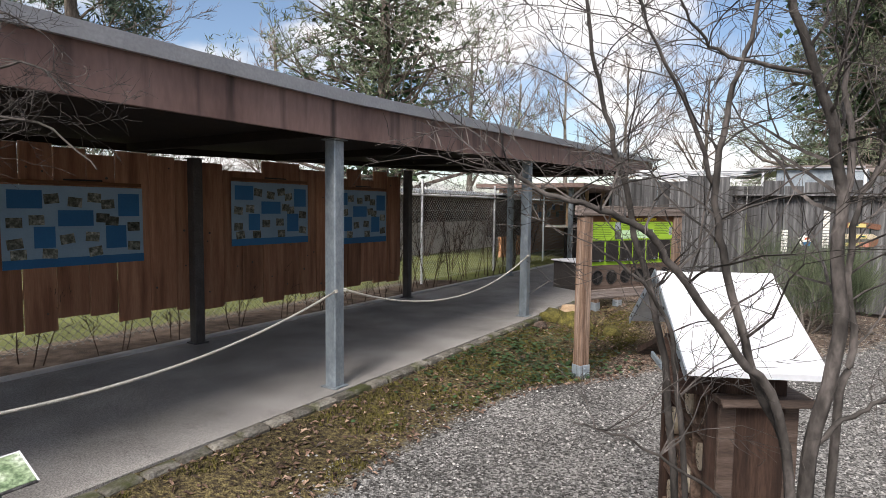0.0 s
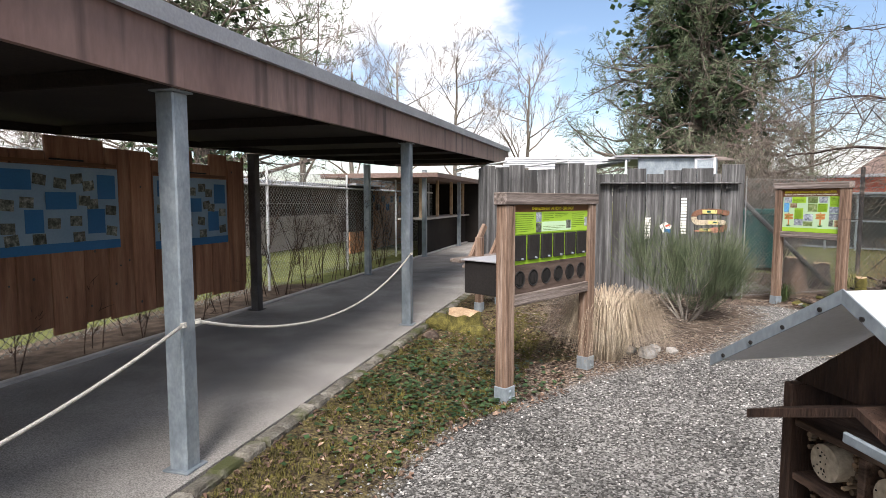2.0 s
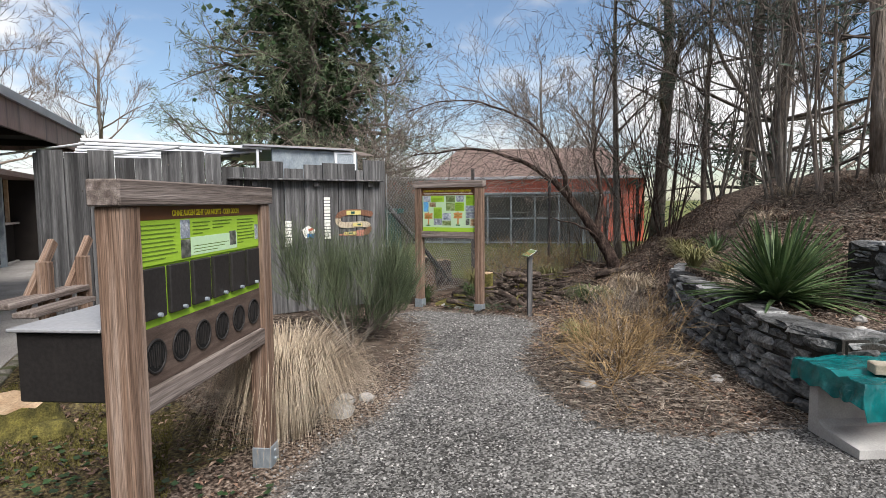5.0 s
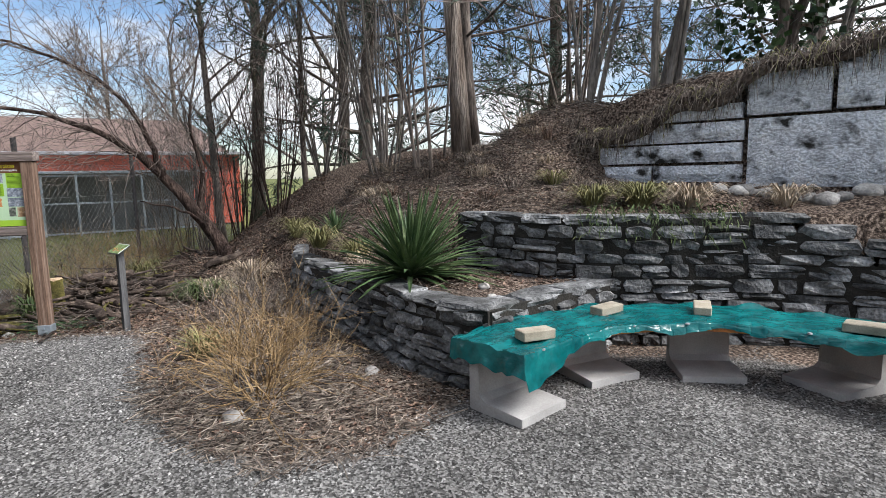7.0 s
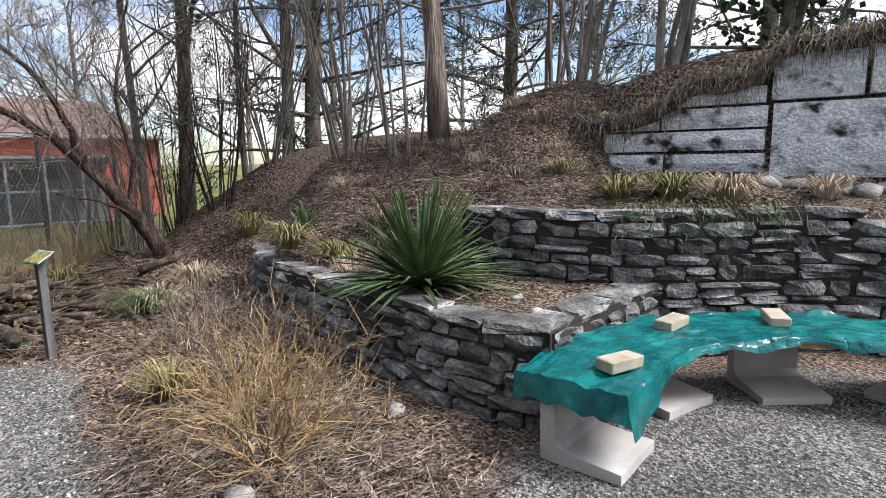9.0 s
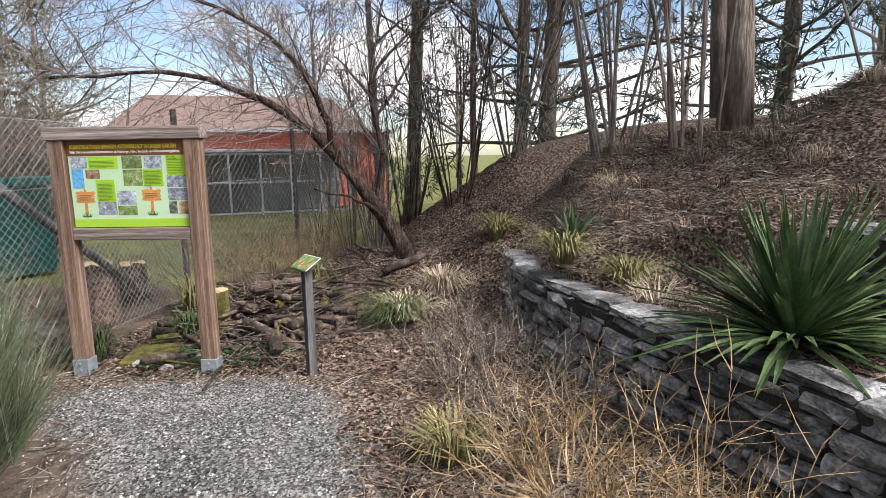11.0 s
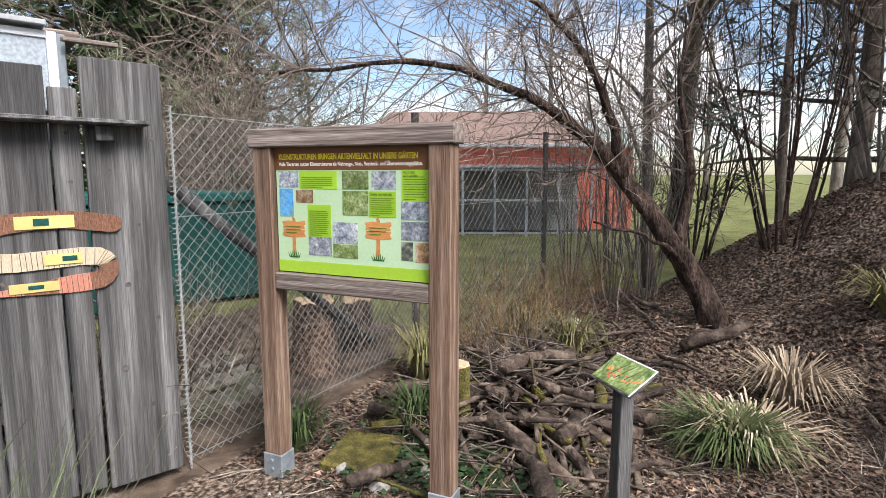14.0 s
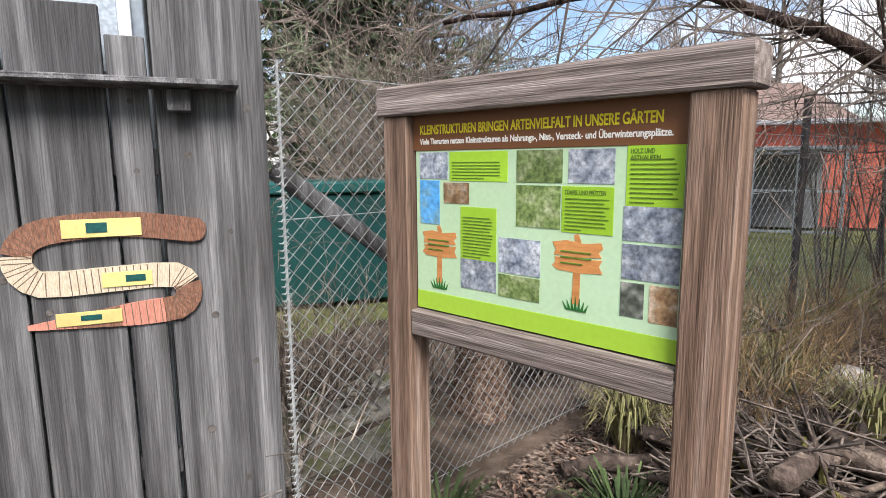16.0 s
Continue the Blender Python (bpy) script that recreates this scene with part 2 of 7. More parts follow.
M["timber_dark"] = pmat("dark_stained_panel", [(0.06, 0.04, 0.032), (0.10, 0.07, 0.056), (0.15, 0.11, 0.09)], 6, (0.6, 6, 6), rough=0.7, bump=0.2)
M["edging"] = pmat("mossy_edging_stone", [(0.09, 0.08, 0.065), (0.17, 0.155, 0.13), (0.25, 0.235, 0.21)], 9, rough=0.9, bump=0.5, fine=60, rnd=0.4, contrast=0.4, stain=((0.07, 0.075, 0.03), 5.0, (1, 1, 1), 0.48, 0.64))
M["white"] = pmat("white_paint", [(0.68, 0.69, 0.72), (0.76, 0.77, 0.80)], 3, rough=0.5, bump=0.05, contrast=0.04)
M["plaster"] = pmat("pale_plaster", [(0.42, 0.38, 0.36), (0.52, 0.48, 0.46)], 3, rough=0.9, bump=0.1)
M["red"] = pmat("red_painted_wall", [(0.52, 0.115, 0.07), (0.62, 0.15, 0.095)], 2, rough=0.8, bump=0.05)
M["rooftile"] = pmat("brown_roof_tile", [(0.15, 0.10, 0.085), (0.23, 0.165, 0.145)], 3, (1, 8, 8), rough=0.9, bump=0.4)
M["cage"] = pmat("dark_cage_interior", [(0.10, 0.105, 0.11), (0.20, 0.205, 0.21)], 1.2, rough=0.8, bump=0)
M["wire"] = pmat("fence_wire", [(0.30, 0.31, 0.31), (0.42, 0.43, 0.43)], 30, rough=0.5, bump=0, metal=0.4)
M["hotel"] = pmat("dark_oiled_wood", [(0.022, 0.013, 0.010), (0.05, 0.028, 0.02), (0.085, 0.05, 0.036)], 5, (5, 5, 0.6), 0.75, 0.4, 30)
M["hotel_edge"] = pmat("worn_oiled_wood", [(0.05, 0.03, 0.022), (0.12, 0.075, 0.055), (0.24, 0.17, 0.13)], 6, (3, 0.6, 3), 0.75, 0.4, 30, contrast=0.4)
M["log_slice"] = pmat("pale_log_slice", [(0.36, 0.29, 0.21), (0.50, 0.43, 0.34)], 8, rough=0.85, bump=0.2)
M["reed_end"] = pmat("reed_end", [(0.07, 0.04, 0.026), (0.21, 0.14, 0.09), (0.42, 0.32, 0.23)], 10, rough=0.85, bump=0.2, rnd=0.7, island=True)
M["hotel_fill"] = pmat("nesting_fill", [(0.03, 0.02, 0.014), (0.16, 0.10, 0.07), (0.34, 0.26, 0.2)], 30, rough=0.9, bump=1.0, fine=70, contrast=0.5)
M["cutwood"] = pmat("cut_wood", [(0.34, 0.22, 0.13), (0.52, 0.39, 0.26)], 8, rough=0.8, bump=0.2)
M["log"] = pmat("log_bark", [(0.022, 0.016, 0.013), (0.065, 0.047, 0.038), (0.18, 0.14, 0.11)], 9, rough=0.9, bump=0.8, fine=40, rnd=0.4, contrast=0.35)
M["orange_wood"] = pmat("fresh_cut_wood", [(0.52, 0.20, 0.06), (0.66, 0.30, 0.10)], 8, rough=0.8, bump=0.2)
M["snake_brown"] = pmat("snake_brown", [(0.14, 0.06, 0.035), (0.22, 0.11, 0.07)], 30, (6, 1, 1), 0.7, 0.2, 60, contrast=0.35)
M["snake_pale"] = pmat("snake_pale", [(0.46, 0.38, 0.26), (0.60, 0.52, 0.40)], 30, (6, 1, 1), 0.7, 0.2, 60, contrast=0.15)
M["snake_red"] = pmat("snake_terracotta", [(0.42, 0.17, 0.12), (0.5, 0.22, 0.16)], 30, (6, 1, 1), 0.7, 0.2, 60, contrast=0.15)
M["snake_line"] = pmat("dark_brown_line", [(0.10, 0.06, 0.04), (0.16, 0.10, 0.07)], 30, rough=0.7, bump=0)
M["yellow"] = pmat("yellow_card", [(0.46, 0.38, 0.13), (0.58, 0.50, 0.20)], 8, rough=0.6, bump=0, contrast=0.06)
M["teal_lid"] = pmat("teal_lid", [(0.006, 0.075, 0.07), (0.01, 0.10, 0.095)], 3, rough=0.5, bump=0)
M["teal"] = pmat("teal_sheet", [(0.003, 0.045, 0.043), (0.006, 0.065, 0.06)], 3, rough=0.6, bump=0)
M["rock"] = pmat("field_rock", [(0.18, 0.17, 0.155), (0.34, 0.32, 0.30), (0.50, 0.48, 0.45)], 6, rough=0.9, bump=0.6, fine=40, rnd=0.3)
M["glass"] = pmat("window_glass", [(0.30, 0.34, 0.38), (0.38, 0.42, 0.46)], 2, rough=0.12, bump=0, spec=0.6)
M["far_tree"] = pmat("far_twigs", [(0.13, 0.10, 0.085), (0.20, 0.16, 0.135)], 3, rough=0.9, bump=0, rnd=0.3, island=True)
M["orange_board"] = pmat("orange_display_board", [(0.50, 0.24, 0.12), (0.58, 0.30, 0.16)], 4, (6, 6, 0.6), bump=0.1)


def ground_material():
    m = bpy.data.materials.new("ground_mix")
    m.use_nodes = True
    nt = m.node_tree
    N, L = nt.nodes, nt.links
    b = N["Principled BSDF"]
    b.inputs["Roughness"].default_value = 0.92
    b.inputs["Specular IOR Level"].default_value = 0.2
    tc = N.new("ShaderNodeTexCoord")

    def noise_tex(scale, detail=5):
        n = N.new("ShaderNodeTexNoise")
        n.inputs["Scale"].default_value, n.inputs["Detail"].default_value = scale, detail
        L.new(tc.outputs["Object"], n.inputs["Vector"])
        return n

    def ramp(src, cols, lo=0.3, hi=0.7):
        r = N.new("ShaderNodeValToRGB")
        for i, c in enumerate(cols):
            pos = lo + (hi - lo) * i / (len(cols) - 1)
            e = r.color_ramp.elements[i] if i < 2 else r.color_ramp.elements.new(pos)
            e.position, e.color = pos, (*c, 1)
        L.new(src, r.inputs["Fac"])
        return r.outputs["Color"]

    big, mid, small, tiny = noise_tex(1.3), noise_tex(7), noise_tex(38), noise_tex(130, 3)
    vor = N.new("ShaderNodeTexVoronoi")
    vor.inputs["Scale"].default_value = 75
    L.new(tc.outputs["Object"], vor.inputs["Vector"])
    sep = N.new("ShaderNodeSeparateColor")
    L.new(vor.outputs["Color"], sep.inputs[0])
    gravel = ramp(sep.outputs[0], [(0.03, 0.028, 0.027), (0.11, 0.106, 0.101), (0.33, 0.32, 0.307)], 0.0, 1.0)
    litter = ramp(small.outputs["Fac"], [(0.022, 0.015, 0.011), (0.12, 0.086, 0.066), (0.35, 0.275, 0.22)], 0.36, 0.64)
    moss = ramp(small.outputs["Fac"], [(0.035, 0.026, 0.018), (0.10, 0.078, 0.04), (0.21, 0.17, 0.075)], 0.34, 0.66)
    grass = ramp(small.outputs["Fac"], [(0.08, 0.085, 0.03), (0.14, 0.155, 0.05), (0.23, 0.23, 0.09)])
    soil = ramp(mid.outputs["Fac"], [(0.05, 0.036, 0.028), (0.11, 0.08, 0.06), (0.18, 0.135, 0.105)])

    def weight(attr):
        a = N.new("ShaderNodeAttribute")
        a.attribute_name = attr
        s1 = N.new("ShaderNodeMath")
        s1.operation = "MULTIPLY_ADD"
        s1.inputs[1].default_value = 0.5
        L.new(mid.outputs["Fac"], s1.inputs[0])
        L.new(a.outputs["Fac"], s1.inputs[2])
        s2 = N.new("ShaderNodeMapRange")
        s2.inputs["From Min"].default_value, s2.inputs["From Max"].default_value = 0.62, 0.92
        L.new(s1.outputs[0], s2.inputs["Value"])
        return s2.outputs[0]

    cur = litter
    for col, attr in ((soil, "soil"), (grass, "grass"), (moss, "moss"), (gravel, "gravel")):
        mx = N.new("ShaderNodeMix")
        mx.data_type = "RGBA"
        L.new(weight(attr), mx.inputs["Factor"])
        L.new(cur, mx.inputs["A"])
        L.new(col, mx.inputs["B"])
        cur = mx.outputs["Result"]
    hs = N.new("ShaderNodeHueSaturation")
    mr = N.new("ShaderNodeMapRange")
    mr.inputs["From Min"].default_value, mr.inputs["From Max"].default_value = 0.3, 0.7
    mr.inputs["To Min"].default_value, mr.inputs["To Max"].default_value = 0.6, 1.3
    L.new(big.outputs["Fac"], mr.inputs["Value"])
    L.new(mr.outputs[0], hs.inputs["Value"])
    L.new(cur, hs.inputs["Color"])
    L.new(hs.outputs["Color"], b.inputs["Base Color"])
    ad = N.new("ShaderNodeMath")
    ad.operation = "ADD"
    L.new(vor.outputs["Distance"], ad.inputs[0])
    L.new(tiny.outputs["Fac"], ad.inputs[1])
    bp = N.new("ShaderNodeBump")
    bp.inputs["Strength"].default_value, bp.inputs["Distance"].default_value = 0.9, 0.012
    L.new(ad.outputs[0], bp.inputs["Height"])
    L.new(bp.outputs[0], b.inputs["Normal"])
    return m


M["ground"] = ground_material()
rng = random.Random(7)


# ---- mesh helpers ----
class MB:
    """Collects vertices and faces of one mesh."""

    def __init__(self):
        self.v, self.f = [], []

    def add(self, vs, fs):
        o = len(self.v)
        self.v.extend(vs)
        self.f.extend([tuple(i + o for i in f) for f in fs])
        return self

    def box(self, x0, y0, z0, x1, y1, z1, c=0.004, m=None, jit=0.0):
        c = min(c, 0.3 * min(abs(x1 - x0), abs(y1 - y0), abs(z1 - z0)))
        h = ((x1 - x0) / 2, (y1 - y0) / 2, (z1 - z0) / 2)
        mid = Vector(((x0 + x1) / 2, (y0 + y1) / 2, (z0 + z1) / 2))
        vs, idx = [], {}
        for sx in (-1, 1):
            for sy in (-1, 1):
                for sz in (-1, 1):
                    for k in range(3):
                        p = [sx * (h[0] - c), sy * (h[1] - c), sz * (h[2] - c)]
                        p[k] = (sx, sy, sz)[k] * h[k]
                        idx[(sx, sy, sz, k)] = len(vs)
                        p = Vector(p)
                        if jit:
                            p += Vector((rng.uniform(-jit, jit), rng.uniform(-jit, jit), rng.uniform(-jit, jit)))
                        vs.append(p)
        fs = []
        for k in range(3):
            a, b = [i for i in range(3) if i != k]
            for s in (-1, 1):
                q = []
                for sa, sb in ((-1, -1), (1, -1), (1, 1), (-1, 1)):
                    t = [0, 0, 0]
                    t[k], t[a], t[b] = s, sa, sb
                    q.append(idx[(*t, k)])
                fs.append(q)
        for k in range(3):
            a, b = [i for i in range(3) if i != k]
            for sa in (-1, 1):
                for sb in (-1, 1):
                    t0, t1 = [0, 0, 0], [0, 0, 0]
                    t0[k], t1[k] = -1, 1
                    t0[a] = t1[a] = sa
                    t0[b] = t1[b] = sb
                    fs.append([idx[(*t0, a)], idx[(*t1, a)], idx[(*t1, b)], idx[(*t0, b)]])
        for sx in (-1, 1):
            for sy in (-1, 1):
                for sz in (-1, 1):
                    fs.append([idx[(sx, sy, sz, k)] for k in range(3)])
        out = []
        for f in fs:
            n = (vs[f[1]] - vs[f[0]]).cross(vs[f[2]] - vs[f[0]])
            ctr = sum((vs[i] for i in f), Vector()) / len(f)
            out.append(f if n.dot(ctr) > 0 else f[::-1])
        vs = [p + mid for p in vs]
        if m is not None:
            vs = [m @ p for p in vs]
        return self.add([tuple(p) for p in vs], out)

    def tube(self, pts, rad, n=6, cap=True):
        pts = [Vector(p) for p in pts]
        if not hasattr(rad, "__len__"):
            rad = [rad] * len(pts)
        vs, fs = [], []
        up = Vector((0.31, 0.17, 0.93))
        for i, p in enumerate(pts):
            d = (pts[min(i + 1, len(pts) - 1)] - pts[max(i - 1, 0)])
            d = d.normalized() if d.length > 1e-9 else Vector((0, 0, 1))
            a = d.cross(up)
            if a.length < 0.1:
                a = d.cross(Vector((1, 0, 0)))
            a.normalize()
            b = d.cross(a)
            for j in range(n):
                t = 2 * math.pi * j / n
                vs.append(tuple(p + rad[i] * (math.cos(t) * a + math.sin(t) * b)))
        for i in range(len(pts) - 1):
            for j in range(n):
                k = (j + 1) % n
                fs.append((i * n + j, (i + 1) * n + j, (i + 1) * n + k, i * n + k))
        if cap:
            fs.append(tuple(range(n)))
            fs.append(tuple(range((len(pts) - 1) * n, len(pts) * n))[::-1])
        return self.add(vs, fs)

    def quad(self, a, b, c, d):
        return self.add([tuple(a), tuple(b), tuple(c), tuple(d)], [(0, 1, 2, 3)])

    def mesh(self, name, material, smooth=False):
        me = bpy.data.meshes.new(name)
        me.from_pydata(self.v, [], self.f)
        me.materials.append(material)
        if smooth:
            me.polygons.foreach_set("use_smooth", [True] * len(me.polygons))
        me.update()
        return me


def part(name, mb, material, parent=None, label="", smooth=False, m=None):
    ob = new(name, mb.mesh(name, material, smooth))
    if parent is not None:
        ob.parent = parent
    if m is not None:
        ob.matrix_local = m
    if label:
        tagged(ob, label)
    return ob


def thing(name, m, label, category, group="", kind=""):
    return tagged(new(name), label, category, group, kind) if m is None else place(tagged(new(name), label, category, group, kind), m)


def place(ob, m):
    ob.matrix_world = m
    return ob


def text_mesh(body, size, material, parent, m, name="lettering", width=None):
    cu = bpy.data.curves.new(name, "FONT")
    cu.body, cu.size, cu.extrude, cu.offset = body, size, 0.0004, 0.022 * size
    tmp = bpy.data.objects.new(name, cu)
    scene.collection.objects.link(tmp)
    dg = bpy.context.evaluated_depsgraph_get()
    me = bpy.data.meshes.new_from_object(tmp.evaluated_get(dg))
    bpy.data.objects.remove(tmp)
    me.materials.clear()
    me.materials.append(material)
    if width:
        xs = [v.co.x for v in me.vertices]
        k = width / (max(xs) - min(xs))
        for v in me.vertices:
            v.co.x *= k
    ob = new(name, me)
    ob.parent = parent
    ob.matrix_local = m
    return ob


def smooth01(a, b, x):
    t = min(1.0, max(0.0, (x - a) / (b - a)))
    return t * t * (3 - 2 * t)


def inside(poly, x, y):
    c = False
    for i in range(len(poly)):
        (x0, y0), (x1, y1) = poly[i], poly[i - 1]
        if (y0 > y) != (y1 > y) and x < (x1 - x0) * (y - y0) / (y1 - y0) + x0:
            c = not c
    return c


def edge_dist(poly, x, y, closed=True):
    best = 1e9
    for i in range(0 if closed else 1, len(poly)):
        (x0, y0), (x1, y1) = poly[i - 1], poly[i]
        dx, dy = x1 - x0, y1 - y0
        t = max(0, min(1, ((x - x0) * dx + (y - y0) * dy) / (dx * dx + dy * dy)))
        best = min(best, math.hypot(x - x0 - t * dx, y - y0 - t * dy))
    return best


def signed(poly, x, y):
    d = edge_dist(poly, x, y)
    return d if inside(poly, x, y) else -d


# ---- plan ----
P1, DIR = Vector((-0.86, 4.50, 0)), Vector((0.531, 0.848, 0)).normalized()
RIGHT = Vector((DIR.y, -DIR.x, 0))
PATH_Z = 0.13


def lane(s, r, z=0.0):
    """A place s along the covered walk from its first front post, r to its open side."""
    p = P1 + DIR * s + RIGHT * r
    return Vector((p.x, p.y, z))


GRAVEL = [(-0.62, 3.0), (-0.2, 3.7), (0.32, 4.43), (0.75, 4.9), (1.3, 5.12), (2.3, 5.62), (2.75, 5.8), (3.4, 5.85), (4.04, 6.07), (4.7, 6.5), (5.5, 7.0), (6.04, 7.4), (6.45, 8.2),
          (6.95, 8.05), (7.15, 7.4), (7.1, 6.7), (6.9, 6.25), (6.2, 5.85), (5.62, 5.6), (4.9, 5.25), (4.35, 4.75), (4.08, 4.35), (4.2, 3.9), (4.75, 3.4), (4.9, 2.9), (5.6, 2.0), (5.3, 0.8),
          (4.7, 0.1), (3.5, -1.2), (1.0, -3.0), (-3.0, -4.0), (-3.0, -0.5), (-1.5, 1.4)]
LOWER = [(4.93, 3.06), (5.12, 3.38), (5.74, 3.78), (6.45, 4.12), (7.42, 4.64), (8.3, 4.95), (9.0, 5.02)]
UPPER = [(7.0, 3.05), (6.75, 2.85), (6.40, 2.58), (6.08, 2.22), (5.86, 1.70), (5.74, 1.10), (5.58, 0.50), (5.28, -0.04), (4.85, -0.50), (4.30, -0.95)]
INNER = [(4.93, 3.04), (5.28, 2.66), (5.55, 2.25), (5.84, 1.80)]
W1, W2 = Vector((7.72, 1.18, 0)), Vector((5.0, -1.70, 0))
WD = (W2 - W1).normalized()
WN = Vector((-WD.y, WD.x, 0))
BANK = LOWER + [(9.4, 5.9), (8.9, 6.6), (9.6, 7.6), (11.5, 8.2), (13.5, 7.6), (14.5, 5.5), (15.0, 2.0), (16, -3), (15, -12), (3, -12), (2.0, -4.0), (3.2, -1.8), (4.30, -0.95)] + UPPER[-2:-6:-1] + INNER[::-1][:-1]
TOP = UPPER[1:] + [(3.2, -1.8), (2.0, -4.0), (3, -12), (15, -12), (16, -3), (14, 5.5), (9.0, 4.0), (7.6, 3.5)]
FRONT_Z = [(6.9, 3.2, 0.95), (6.4, 2.5, 1.14), (6.0, 1.6, 1.15), (5.8, 0.7, 1.14), (5.4, 0.0, 1.12), (7.2, 1.3, 1.32), (6.6, 0.3, 1.28), (5.7, -0.7, 1.26), (4.6, -1.0, 0.95), (7.3, 2.2, 1.34), (8.0, 1.9, 1.72),
           (7.9, 2.9, 1.32), (8.62, 1.6, 2.15), (9.63, 2.7, 1.77), (10.17, 3.76, 1.37), (9.0, 3.9, 1.18), (8.2, 3.8, 0.98), (7.6, 4.3, 0.62), (8.6, 4.75, 0.62), (9.6, 4.9, 0.64), (10.4, 5.0, 0.64), (11.4, 2.3, 2.0),
           (12.35, 6.3, 0.52), (10.6, 6.45, 0.42), (9.2, 5.9, 0.24), (9.3, 6.6, 0.1), (11, 7.64, 0.10), (13, 7.6, 0.2), (12, -2, 2.1), (13, 2, 1.3), (15, 5, 0.5), (18, 5, 0.3), (20, -2, 0.8), (16, -8, 1.5), (9.3, 0.6, 2.35), (6.6, 3.7, 0.58), (5.8, 3.2, 0.56), (6.2, 3.0, 0.62)]
BACK_Z = [(8.2, 1.0, 2.28), (8.62, 1.14, 2.45), (7.7, 0.5, 2.42), (7.2, -0.1, 2.55), (6.4, -0.9, 2.62), (5.6, -1.7, 2.66), (8.6, -0.5, 2.55), (7.4, -2.0, 2.7), (9.63, 2.7, 1.77), (9.3, 0.6, 2.35), (12, -2, 2.1), (11.4, 2.3, 2.0), (6, -5, 2.6), (13, 2, 1.3), (10, -6, 2.2), (20, -2, 0.8), (16, -8, 1.5)]


def idw(pts, x, y):
    a = b = 0.0
    for px, py, pz in pts:
        k = 1.0 / (((x - px) ** 2 + (y - py) ** 2) ** 1.6 + 0.004)
        a += k * pz
        b += k
    return a / b


def base_z(x, y):
    q = Vector((x, y, 0)) - P1
    r, s = q.dot(RIGHT), q.dot(DIR)
    z = 0.0
    if r < 1.2:
        z = PATH_Z - 0.025 - (PATH_Z - 0.03) * smooth01(0.12, 1.2, r)
    if s > 3.5 and r < 3.2:
        z = max(z, 0.11 * smooth01(3.5, 5.5, s) * (1 - smooth01(1.2, 3.2, r)))
    z -= 0.06 * smooth01(5.5, 7.2, x) * smooth01(6.3, 7.6, y)
    z += 0.09 * math.exp(-((x - 5.3) ** 2 + (y - 4.75) ** 2) / 0.7)
    z += 0.02 * noise.noise((x * 0.9, y * 0.9, 0.3))
    if r > 0.3:
        z += 0.008 * noise.noise((x * 5, y * 5, 1.7))
    return z


def ground_z(x, y):
    b = base_z(x, y)
    if x < 2 or x > 26 or y > 10 or y < -15:
        return b
    sd = signed(BANK, x, y)
    walled = x < 9.0 and y < 5.1
    if sd < (0.2 if walled else 0.0):
        return b
    upper = inside(TOP, x, y) and edge_dist(UPPER, x, y, False) > 0.2
    if x < 7.7 and not upper:
        z = 0.56 + 0.03 * noise.noise((x * 2, y * 2, 5.0))
    else:
        v = Vector((x, y, 0)) - W1
        al, off = v.dot(WD), v.dot(WN)
        half = 0.12 if al > 0 else 0.12 + min(1.2, -al)
        k = smooth01(-half, half, off - 0.14)
        z = (1 - k) * idw(FRONT_Z, x, y) + k * idw(BACK_Z, x, y)
        z += 0.05 * noise.noise((x * 1.4, y * 1.4, 4.0)) + 0.02 * noise.noise((x * 5, y * 5, 2.0))
    if not walled:
        z = b + (z - b) * smooth01(0.0, 0.8 if x < 10.5 else 2.6, sd)
    return max(b, z)

